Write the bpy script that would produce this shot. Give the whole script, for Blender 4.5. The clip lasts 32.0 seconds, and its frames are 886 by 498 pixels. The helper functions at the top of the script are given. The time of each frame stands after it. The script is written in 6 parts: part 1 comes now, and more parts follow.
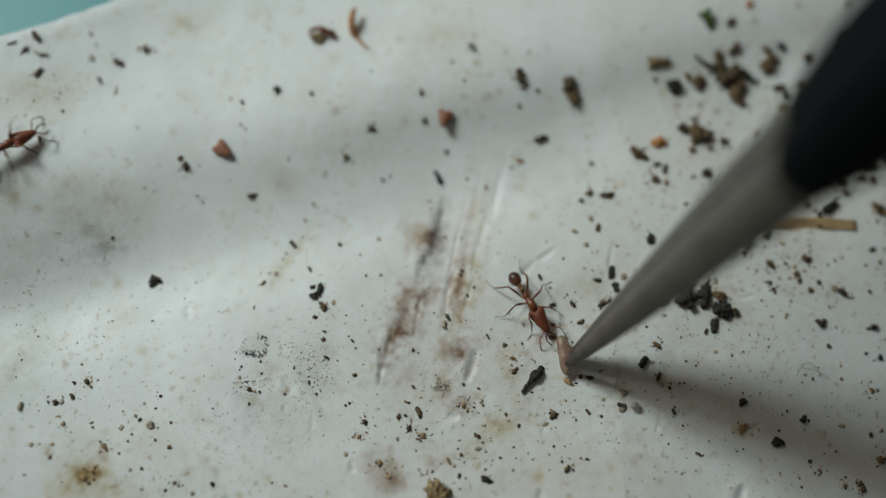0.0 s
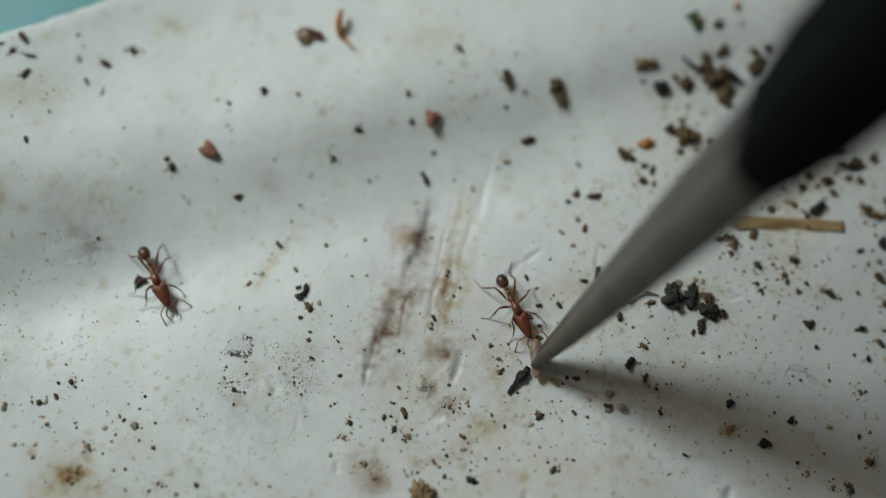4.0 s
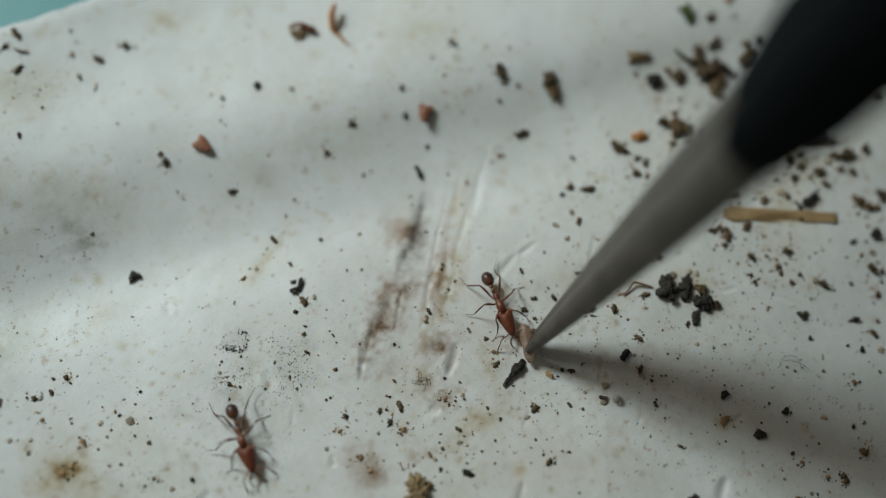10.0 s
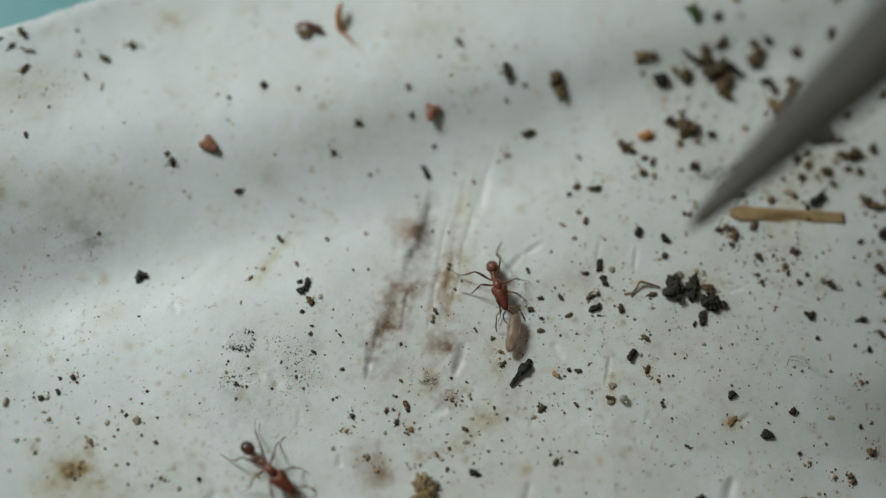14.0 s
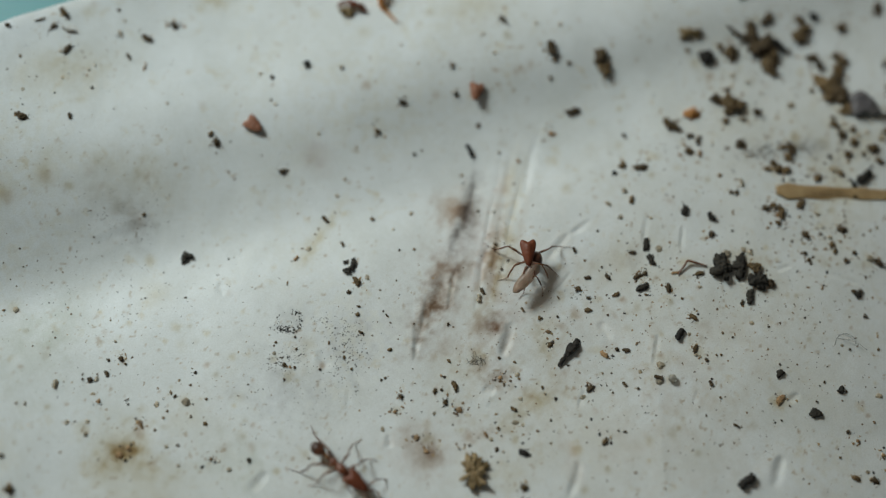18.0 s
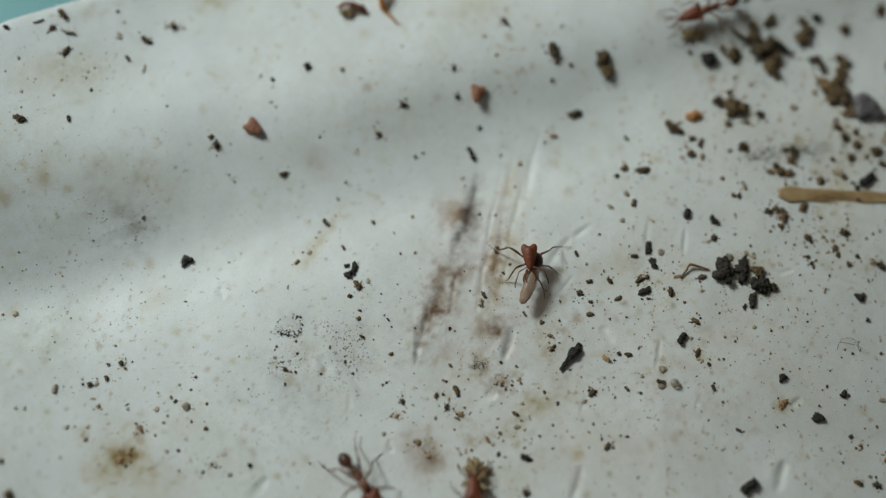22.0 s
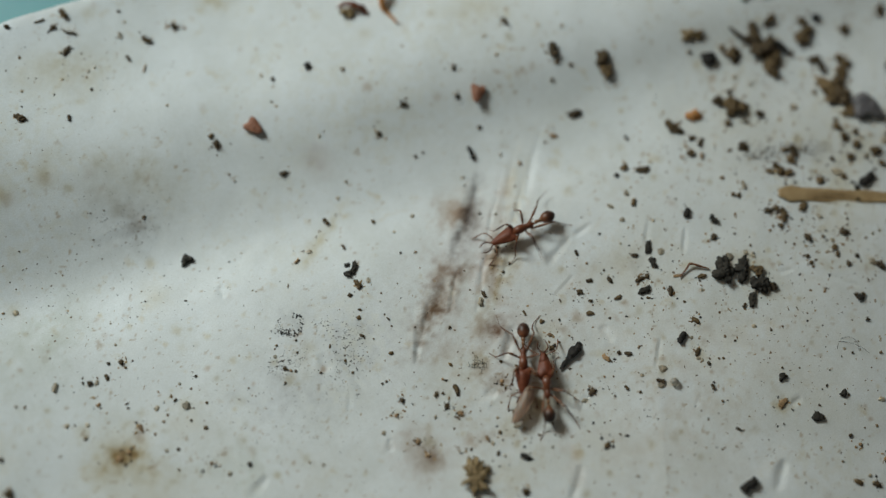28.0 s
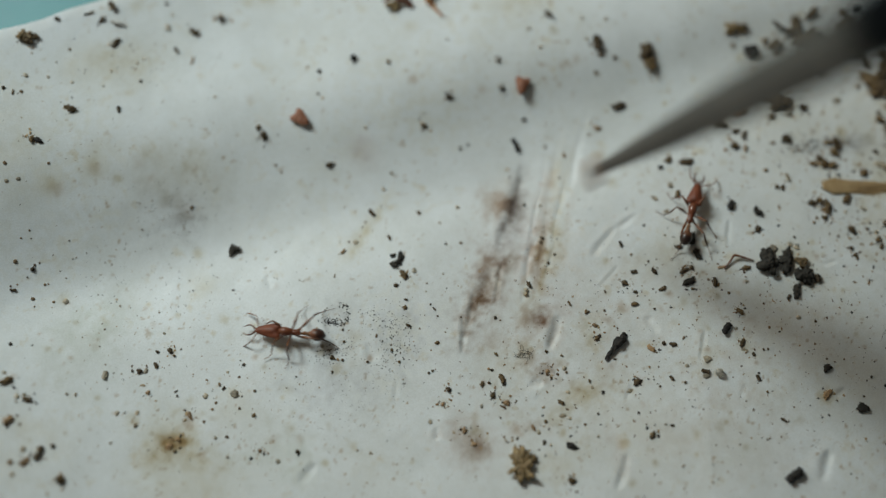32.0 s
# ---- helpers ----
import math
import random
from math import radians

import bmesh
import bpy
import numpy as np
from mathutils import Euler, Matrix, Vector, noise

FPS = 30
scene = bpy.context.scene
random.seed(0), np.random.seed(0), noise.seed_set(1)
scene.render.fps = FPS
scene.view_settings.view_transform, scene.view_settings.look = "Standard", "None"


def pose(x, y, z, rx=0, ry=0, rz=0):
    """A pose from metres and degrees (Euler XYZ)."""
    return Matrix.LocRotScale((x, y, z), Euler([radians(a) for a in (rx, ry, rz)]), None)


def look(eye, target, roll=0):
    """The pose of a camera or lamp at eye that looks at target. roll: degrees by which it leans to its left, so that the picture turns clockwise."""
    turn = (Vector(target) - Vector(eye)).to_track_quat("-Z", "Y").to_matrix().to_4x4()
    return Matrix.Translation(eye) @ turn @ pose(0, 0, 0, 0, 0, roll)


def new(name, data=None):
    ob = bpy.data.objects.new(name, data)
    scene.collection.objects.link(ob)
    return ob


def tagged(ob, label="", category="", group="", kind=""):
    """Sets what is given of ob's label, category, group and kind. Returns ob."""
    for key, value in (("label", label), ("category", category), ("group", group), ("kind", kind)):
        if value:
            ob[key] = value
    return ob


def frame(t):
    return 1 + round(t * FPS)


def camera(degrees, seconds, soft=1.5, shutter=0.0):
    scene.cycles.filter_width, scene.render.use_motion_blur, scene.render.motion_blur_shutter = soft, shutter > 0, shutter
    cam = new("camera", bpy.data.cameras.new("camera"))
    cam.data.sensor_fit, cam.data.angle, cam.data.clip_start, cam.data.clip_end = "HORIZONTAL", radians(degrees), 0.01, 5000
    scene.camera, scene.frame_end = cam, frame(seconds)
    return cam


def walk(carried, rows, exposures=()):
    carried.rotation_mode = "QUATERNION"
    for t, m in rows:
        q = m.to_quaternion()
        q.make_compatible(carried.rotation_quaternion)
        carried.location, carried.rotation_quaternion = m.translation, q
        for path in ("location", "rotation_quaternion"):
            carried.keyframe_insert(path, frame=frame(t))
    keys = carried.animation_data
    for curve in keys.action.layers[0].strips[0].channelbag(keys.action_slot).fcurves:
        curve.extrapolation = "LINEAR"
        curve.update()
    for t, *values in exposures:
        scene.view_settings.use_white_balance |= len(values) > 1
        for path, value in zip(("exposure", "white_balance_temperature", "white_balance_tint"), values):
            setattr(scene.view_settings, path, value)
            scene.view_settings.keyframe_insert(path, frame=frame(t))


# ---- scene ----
# All lengths below are written in millimetres and scaled by MM: the whole place is a few centimetres across.
MM = 0.001
cam = camera(40.0, 32.0, soft=1.3, shutter=0.7)
cam.data.dof.use_dof = True
cam.data.dof.focus_distance = 41.45 * MM
cam.data.dof.aperture_fstop = 14.5


def at(x, y, z, rx=0, ry=0, rz=0):
    """A pose from millimetres and degrees."""
    return pose(x * MM, y * MM, z * MM, rx, ry, rz)


SUN_UP, SUN_ROUND = 43.7, -50.5
walk(cam, [
    (0.0, at(0.000, -13.905, 40.690, 18.867, -0.000, 0.000)),
    (0.5, at(-0.020, -14.179, 40.566, 19.255, -0.039, 0.031)),
    (1.0, at(-0.086, -14.374, 40.426, 19.582, -0.041, -0.066)),
    (1.5, at(0.061, -14.317, 40.466, 19.506, -0.091, 0.004)),
    (2.0, at(0.184, -14.338, 40.349, 19.607, 0.013, -0.081)),
    (2.5, at(0.471, -14.371, 40.399, 19.587, 0.099, -0.014)),
    (3.0, at(0.506, -14.210, 40.450, 19.397, 0.017, 0.029)),
    (3.5, at(0.590, -14.516, 40.369, 19.775, 0.132, 0.066)),
    (5.5, at(0.404, -14.238, 40.399, 19.658, -0.084, 0.122)),
    (6.0, at(0.369, -14.365, 40.405, 19.723, -0.065, 0.095)),
    (6.5, at(0.415, -14.308, 40.401, 19.663, -0.048, 0.130)),
    (7.0, at(0.483, -14.239, 40.383, 19.674, 0.072, 0.181)),
    (7.5, at(0.389, -14.292, 40.353, 19.746, 0.063, 0.172)),
    (8.0, at(0.319, -14.482, 40.321, 19.826, 0.022, -0.019)),
    (8.5, at(0.415, -14.601, 40.344, 19.693, 0.140, -0.176)),
    (9.0, at(0.350, -14.705, 40.305, 19.793, 0.038, -0.247)),
    (9.5, at(0.373, -14.725, 40.331, 19.636, 0.004, -0.310)),
    (10.0, at(0.440, -14.718, 40.332, 19.786, -0.184, -0.405)),
    (10.5, at(0.539, -14.728, 40.295, 19.869, 0.072, -0.228)),
    (11.0, at(0.412, -14.689, 40.322, 19.764, -0.108, -0.315)),
    (11.5, at(0.435, -14.697, 40.263, 19.791, -0.023, -0.424)),
    (12.0, at(0.516, -14.790, 40.270, 19.876, 0.044, -0.327)),
    (12.5, at(0.585, -14.915, 40.212, 20.017, 0.116, -0.352)),
    (13.0, at(0.397, -14.369, 40.438, 19.295, -0.127, -0.326)),
    (13.5, at(0.330, -14.513, 40.375, 19.695, -0.076, -0.251)),
    (15.5, at(-0.088, -14.962, 40.233, 19.357, 0.017, -0.692)),
    (16.0, at(-0.963, -15.545, 40.166, 19.702, -0.000, -0.692)),
    (16.5, at(-1.124, -14.298, 40.297, 18.302, 0.231, -0.477)),
    (17.0, at(-1.193, -14.266, 40.329, 18.250, 0.139, -0.482)),
    (18.0, at(-1.139, -14.285, 40.310, 18.294, 0.221, -0.499)),
    (19.0, at(-1.255, -14.020, 40.291, 18.046, 0.102, -0.535)),
    (20.0, at(-1.311, -13.731, 40.289, 17.754, 0.056, -0.554)),
    (21.0, at(-1.325, -13.578, 40.326, 17.572, 0.035, -0.556)),
    (22.0, at(-1.277, -13.761, 40.280, 17.800, 0.098, -0.542)),
    (23.0, at(-1.375, -13.885, 40.268, 17.939, -0.020, -0.607)),
    (24.0, at(-1.303, -13.598, 40.324, 17.600, 0.067, -0.563)),
    (25.0, at(-1.333, -13.692, 40.303, 17.717, 0.037, -0.592)),
    (28.0, at(-1.264, -13.966, 40.241, 18.046, 0.120, -0.541)),
    (28.5, at(-1.149, -14.360, 40.269, 18.403, 0.250, -0.461)),
    (29.0, at(-2.438, -14.061, 40.368, 17.801, 0.505, -0.104)),
    (29.5, at(-2.407, -14.057, 40.358, 17.807, 0.539, -0.125)),
    (30.0, at(-2.424, -14.176, 40.404, 17.917, 0.556, -0.109)),
    (30.5, at(-2.429, -14.206, 40.417, 17.954, 0.574, -0.196)),
    (31.0, at(-2.556, -13.584, 40.375, 17.334, 0.469, -0.193)),
    (31.5, at(-2.669, -13.695, 40.340, 17.484, 0.330, -0.196)),
    (32.0, at(-2.360, -14.510, 40.375, 18.268, 0.684, -0.151)),
])

# ---- light: a cool key lamp added high up on one side, its source unseen; soft light from all round ----
world = bpy.data.worlds.new("daylight")
scene.world = world
world.use_nodes = True
wn, wl = world.node_tree.nodes, world.node_tree.links
sky = wn.new("ShaderNodeTexSky")
sky.sky_type, sky.sun_disc = "NISHITA", False
sky.sun_elevation, sky.sun_rotation = radians(SUN_UP), radians(SUN_ROUND)
sky.dust_density, sky.air_density = 4.0, 1.0
tint = wn.new("ShaderNodeMix")
tint.data_type, tint.blend_type = "RGBA", "MULTIPLY"
tint.inputs[0].default_value = 1.0
tint.inputs[7].default_value = (1.25, 1.0, 0.63, 1)  # warms the sky light that fills the shadows
wl.new(sky.outputs[0], tint.inputs[6])
wl.new(tint.outputs[2], wn["Background"].inputs[0])
wn["Background"].inputs[1].default_value = 0.025
# small disk lamp added where the shadows point; stands in for an unknown source
key = new("window_light", bpy.data.lights.new("window_light", "AREA"))
key.data.shape, key.data.size, key.data.energy, key.data.color = "DISK", 32 * MM, 0.0850, (0.852, 1.0, 1.025)
key.matrix_world = look((-63 * MM, 52 * MM, 78 * MM), (0, 0, 0))


# ---- materials ----
def nodes_of(name):
    m = bpy.data.materials.new(name)
    m.use_nodes = True
    t = m.node_tree
    return m, t.nodes, t.links, t.nodes["Principled BSDF"]


def noise_node(n, l, coords, size, detail=5.0, rough=0.6):
    """Noise whose features are about size millimetres across."""
    k = n.new("ShaderNodeTexNoise")
    k.inputs["Scale"].default_value = 1.0 / (size * MM)
    k.inputs["Detail"].default_value, k.inputs["Roughness"].default_value = detail, rough
    l.new(coords, k.inputs["Vector"])
    return k


def surface(name, dark, light, rough, coarse, fine, bump=0.3, metal=0.0, sss=0.0, through_light=0.0, coat=0.0, vary=0.0):
    """A two-scale procedural surface: colour wanders between dark and light, grain in colour, gloss and relief."""
    m, n, l, b = nodes_of(name)
    co = n.new("ShaderNodeTexCoord").outputs["Object"]
    a, f = noise_node(n, l, co, coarse, 3), noise_node(n, l, co, fine, 6)
    mix = n.new("ShaderNodeMath")
    mix.operation = "MULTIPLY_ADD"
    l.new(a.outputs["Fac"], mix.inputs[0])
    mix.inputs[1].default_value = 0.65
    half = n.new("ShaderNodeMath")
    half.operation = "MULTIPLY"
    half.inputs[1].default_value = 0.35
    l.new(f.outputs["Fac"], half.inputs[0])
    l.new(half.outputs[0], mix.inputs[2])
    ramp = n.new("ShaderNodeValToRGB")
    ramp.color_ramp.elements[0].position, ramp.color_ramp.elements[1].position = 0.32, 0.68
    ramp.color_ramp.elements[0].color, ramp.color_ramp.elements[1].color = (*dark, 1), (*light, 1)
    l.new(mix.outputs[0], ramp.inputs[0])
    colour = ramp.outputs[0]
    if vary:
        info = n.new("ShaderNodeObjectInfo")
        hue = n.new("ShaderNodeHueSaturation")
        span = n.new("ShaderNodeMapRange")
        span.inputs["To Min"].default_value, span.inputs["To Max"].default_value = 1 - vary, 1 + vary
        l.new(info.outputs["Random"], span.inputs[0])
        l.new(span.outputs[0], hue.inputs["Value"])
        l.new(colour, hue.inputs["Color"])
        colour = hue.outputs[0]
    l.new(colour, b.inputs["Base Color"])
    gloss = n.new("ShaderNodeMapRange")
    gloss.inputs["To Min"].default_value, gloss.inputs["To Max"].default_value = max(rough - 0.12, 0.03), min(rough + 0.12, 1)
    l.new(f.outputs["Fac"], gloss.inputs[0])
    l.new(gloss.outputs[0], b.inputs["Roughness"])
    bp = n.new("ShaderNodeBump")
    bp.inputs["Strength"].default_value, bp.inputs["Distance"].default_value = bump, fine * 0.3 * MM
    l.new(f.outputs["Fac"], bp.inputs["Height"])
    l.new(bp.outputs[0], b.inputs["Normal"])
    b.inputs["Metallic"].default_value = metal
    if sss:
        b.inputs["Subsurface Weight"].default_value = sss
        b.inputs["Subsurface Radius"].default_value = (0.25 * MM, 0.16 * MM, 0.1 * MM)
        b.inputs["Subsurface Scale"].default_value = 1.0
    b.inputs["Transmission Weight"].default_value = through_light
    b.inputs["Coat Weight"].default_value = coat
    return m


def sheet_material():
    """White plastic: dirt and painted shine from the colour attribute, fine grain and a faint hand-worn relief."""
    m, n, l, b = nodes_of("white_plastic")
    co = n.new("ShaderNodeTexCoord").outputs["Object"]
    att = n.new("ShaderNodeAttribute")
    att.attribute_name = "stain_shine"
    fine, mid = noise_node(n, l, co, 0.12, 6), noise_node(n, l, co, 2.6, 8, 0.72)
    tint = n.new("ShaderNodeValToRGB")
    tint.color_ramp.elements[0].position, tint.color_ramp.elements[1].position = 0.3, 0.7
    tint.color_ramp.elements[0].color, tint.color_ramp.elements[1].color = (0.724, 0.752, 0.733, 1), (0.848, 0.89, 0.905, 1)
    l.new(mid.outputs["Fac"], tint.inputs[0])
    mul = n.new("ShaderNodeMix")
    mul.data_type, mul.blend_type = "RGBA", "MULTIPLY"
    mul.inputs[0].default_value = 1.0
    l.new(tint.outputs[0], mul.inputs[6])
    l.new(att.outputs["Color"], mul.inputs[7])
    grain = noise_node(n, l, co, 0.05, 3, 0.7)
    pits = n.new("ShaderNodeValToRGB")
    pits.color_ramp.elements[0].position, pits.color_ramp.elements[1].position = 0.30, 0.74
    pits.color_ramp.elements[0].color, pits.color_ramp.elements[1].color = (1.0, 1.0, 1.0, 1), (0.85, 0.845, 0.82, 1)
    l.new(grain.outputs["Fac"], pits.inputs[0])
    worn = n.new("ShaderNodeMix")
    worn.data_type, worn.blend_type = "RGBA", "MULTIPLY"
    worn.inputs[0].default_value = 1.0
    l.new(mul.outputs[2], worn.inputs[6])
    l.new(pits.outputs[0], worn.inputs[7])
    soil = noise_node(n, l, co, 0.75, 5, 0.65)
    flecks = n.new("ShaderNodeValToRGB")
    flecks.color_ramp.elements[0].position, flecks.color_ramp.elements[1].position = 0.60, 0.76
    flecks.color_ramp.elements[0].color, flecks.color_ramp.elements[1].color = (1.0, 1.0, 1.0, 1), (0.86, 0.77, 0.62, 1)
    l.new(soil.outputs["Fac"], flecks.inputs[0])
    dirty = n.new("ShaderNodeMix")
    dirty.data_type, dirty.blend_type = "RGBA", "MULTIPLY"
    dirty.inputs[0].default_value = 1.0
    l.new(worn.outputs[2], dirty.inputs[6])
    l.new(flecks.outputs[0], dirty.inputs[7])
    l.new(dirty.outputs[2], b.inputs["Base Color"])
    gloss = n.new("ShaderNodeMapRange")
    gloss.inputs["To Min"].default_value, gloss.inputs["To Max"].default_value = 0.38, 0.6
    l.new(fine.outputs["Fac"], gloss.inputs[0])
    l.new(gloss.outputs[0], b.inputs["Roughness"])
    bp = n.new("ShaderNodeBump")
    bp.inputs["Strength"].default_value, bp.inputs["Distance"].default_value = 0.22, 0.03 * MM
    l.new(fine.outputs["Fac"], bp.inputs["Height"])
    l.new(bp.outputs[0], b.inputs["Normal"])
    return m


M_SHEET = sheet_material()
M_TEAL = surface("teal_plastic", (0.045, 0.20, 0.215), (0.06, 0.25, 0.26), 0.5, 6.0, 0.25, 0.2)
M_ANT = surface("ant_cuticle", (0.105, 0.029, 0.012), (0.205, 0.064, 0.026), 0.36, 0.25, 0.03, 0.25, coat=0.15)
M_HEAD = surface("ant_head_cuticle", (0.125, 0.031, 0.012), (0.20, 0.052, 0.020), 0.55, 0.3, 0.025, 0.35)


def gaster_material(name, dark, light):
    """Brown at the waist, nearly black towards the tip."""
    m, n, l, b = nodes_of(name)
    co = n.new("ShaderNodeTexCoord").outputs["Object"]
    cut = n.new("ShaderNodeSeparateXYZ")
    l.new(co, cut.inputs[0])
    wob = noise_node(n, l, co, 0.12, 4)
    add = n.new("ShaderNodeMath")
    add.operation = "MULTIPLY_ADD"
    l.new(wob.outputs["Fac"], add.inputs[0])
    add.inputs[1].default_value = 0.12 * MM
    l.new(cut.outputs[0], add.inputs[2])
    span = n.new("ShaderNodeMapRange")
    span.inputs["From Min"].default_value, span.inputs["From Max"].default_value = 0.0, 0.2 * MM
    l.new(add.outputs[0], span.inputs[0])
    ramp = n.new("ShaderNodeValToRGB")
    ramp.color_ramp.elements[0].color, ramp.color_ramp.elements[1].color = (*dark, 1), (*light, 1)
    l.new(span.outputs[0], ramp.inputs[0])
    l.new(ramp.outputs[0], b.inputs["Base Color"])
    b.inputs["Roughness"].default_value, b.inputs["Coat Weight"].default_value = 0.4, 0.15
    return m


M_GASTER = gaster_material("ant_gaster_cuticle", (0.050, 0.018, 0.010), (0.18, 0.066, 0.030))
M_GASTER_DARK = gaster_material("dark_gaster_cuticle", (0.030, 0.014, 0.009), (0.17, 0.066, 0.030))
M_LIMB = surface("ant_limb", (0.12, 0.045, 0.019), (0.25, 0.105, 0.046), 0.42, 0.25, 0.04, 0.2)
M_WAIST = surface("ant_waist", (0.15, 0.062, 0.026), (0.33, 0.17, 0.075), 0.4, 0.25, 0.03, 0.25, sss=0.2)
M_SHIN = surface("ant_shin", (0.075, 0.028, 0.013), (0.17, 0.068, 0.030), 0.42, 0.25, 0.04, 0.2)
M_DRY = surface("dried_cuticle", (0.20, 0.075, 0.04), (0.34, 0.15, 0.085), 0.6, 0.2, 0.03, 0.5)
M_EYE = surface("ant_eye", (0.01, 0.008, 0.007), (0.02, 0.015, 0.012), 0.2, 0.1, 0.02, 0.1)
M_LARVA = surface("larva_skin", (0.38, 0.25, 0.17), (0.64, 0.48, 0.37), 0.45, 0.3, 0.06, 0.3, sss=0.4, through_light=0.6)
M_PUPA = surface("brownish_larva_skin", (0.22, 0.13, 0.085), (0.46, 0.32, 0.23), 0.5, 0.2, 0.06, 0.4, sss=0.25)
M_SOIL = surface("dark_soil", (0.022, 0.015, 0.008), (0.135, 0.092, 0.047), 0.85, 0.12, 0.025, 1.0, vary=0.35)
M_PEAT = surface("black_peat", (0.014, 0.013, 0.010), (0.058, 0.050, 0.038), 0.85, 0.12, 0.025, 1.0, vary=0.3)
M_EARTH = surface("brown_soil", (0.044, 0.028, 0.012), (0.235, 0.158, 0.075), 0.85, 0.12, 0.03, 1.0, vary=0.4)
M_SAND = surface("tan_sand", (0.44, 0.36, 0.24), (0.68, 0.60, 0.46), 0.5, 0.12, 0.04, 0.4, through_light=0.45, vary=0.3)
M_RUST = surface("rusty_soil", (0.17, 0.095, 0.042), (0.44, 0.29, 0.15), 0.6, 0.12, 0.04, 0.7, vary=0.4)
M_SPECK = surface("brown_speck", (0.070, 0.046, 0.026), (0.28, 0.19, 0.10), 0.8, 0.06, 0.02, 0.8, vary=0.5)
M_BLACK = surface("charred_chip", (0.009, 0.008, 0.007), (0.034, 0.028, 0.023), 0.8, 0.1, 0.03, 0.9)
M_HUSK = surface("tan_husk", (0.065, 0.036, 0.013), (0.43, 0.31, 0.15), 0.6, 0.11, 0.03, 0.8)
M_STRAW = surface("dry_straw", (0.27, 0.17, 0.075), (0.46, 0.33, 0.17), 0.6, 0.5, 0.05, 0.6)
M_ORANGE = surface("orange_scale", (0.34, 0.13, 0.03), (0.58, 0.28, 0.09), 0.5, 0.15, 0.04, 0.5, sss=0.2)
M_LEAF = surface("green_leaf_scrap", (0.02, 0.06, 0.015), (0.06, 0.15, 0.03), 0.5, 0.2, 0.05, 0.6)
M_GREY = surface("grey_scrap", (0.055, 0.052, 0.060), (0.23, 0.215, 0.215), 0.5, 0.5, 0.05, 0.4)
M_STEEL = surface("brushed_steel", (0.085, 0.077, 0.068), (0.175, 0.157, 0.138), 0.52, 0.9, 0.12, 0.35, metal=0.6)
M_COAT = surface("black_coating", (0.002, 0.003, 0.0035), (0.005, 0.006, 0.0075), 0.8, 1.0, 0.15, 0.2)
M_COAT.node_tree.nodes["Principled BSDF"].inputs["Specular IOR Level"].default_value = 0.06


# ---- mesh helpers ----
def part(name, bm, material, parent=None, label="", smooth=True, m=None):
    """Links a bmesh, written in millimetres, as one mesh object."""
    bmesh.ops.scale(bm, vec=(MM, MM, MM), verts=bm.verts)
    bmesh.ops.recalc_face_normals(bm, faces=bm.faces)
    me = bpy.data.meshes.new(name)
    bm.to_mesh(me)
    bm.free()
    if smooth:
        me.polygons.foreach_set("use_smooth", [True] * len(me.polygons))
    me.materials.append(material)
    ob = new(name, me)
    ob.parent = parent
    if m is not None:
        ob.matrix_basis = m
    if label:
        tagged(ob, label)
    return ob


def tube(bm, points, radii, seg=8, flat=1.0):
    """A round-ended tube through points; radii at each; flat squashes it in height."""
    pts = [Vector(p) for p in points]
    rings, side = [], None
    for i, p in enumerate(pts):
        way = (pts[min(i + 1, len(pts) - 1)] - pts[max(i - 1, 0)]).normalized()
        ref = Vector((0, 0, 1)) if abs(way.z) < 0.92 else Vector((0, 1, 0))
        a = way.cross(ref).normalized()
        if side is not None and a.dot(side) < 0:
            a = -a
        side = a
        c = way.cross(a).normalized()
        rings.append([bm.verts.new(p + radii[i] * (math.cos(k) * a + flat * math.sin(k) * c)) for k in (2 * math.pi * j / seg for j in range(seg))])
    for r, s in zip(rings, rings[1:]):
        for j in range(seg):
            bm.faces.new((r[j], r[(j + 1) % seg], s[(j + 1) % seg], s[j]))
    for ring, out, r in ((rings[0], (pts[0] - pts[1]).normalized(), radii[0]), (rings[-1], (pts[-1] - pts[-2]).normalized(), radii[-1])):
        tip = bm.verts.new(sum((v.co for v in ring), Vector()) / seg + out * r * 0.6)
        for j in range(seg):
            bm.faces.new((ring[j], ring[(j + 1) % seg], tip))
    return bm


def smooth_path(points, radii, steps=4):
    """Catmull-Rom through points, for rounder tubes."""
    p, out, rad = [Vector(q) for q in points], [], []
    for i in range(len(p) - 1):
        a, b, c, d = p[max(i - 1, 0)], p[i], p[i + 1], p[min(i + 2, len(p) - 1)]
        for k in range(steps):
            t = k / steps
            out.append(0.5 * ((2 * b) + (c - a) * t + (2 * a - 5 * b + 4 * c - d) * t * t + (3 * b - a - 3 * c + d) * t ** 3))
            rad.append(radii[i] + (radii[i + 1] - radii[i]) * t)
    return out + [p[-1]], rad + [radii[-1]]


SPHERES = {}


def sphere_ways(sub):
    """The directions and faces of an icosphere, made once for each fineness."""
    if sub not in SPHERES:
        bm = bmesh.new()
        bmesh.ops.create_icosphere(bm, subdivisions=sub, radius=1.0)
        bm.verts.ensure_lookup_table()
        SPHERES[sub] = (np.array([v.co.normalized() for v in bm.verts]), [[v.index for v in f.verts] for f in bm.faces])
        bm.free()
    return SPHERES[sub]


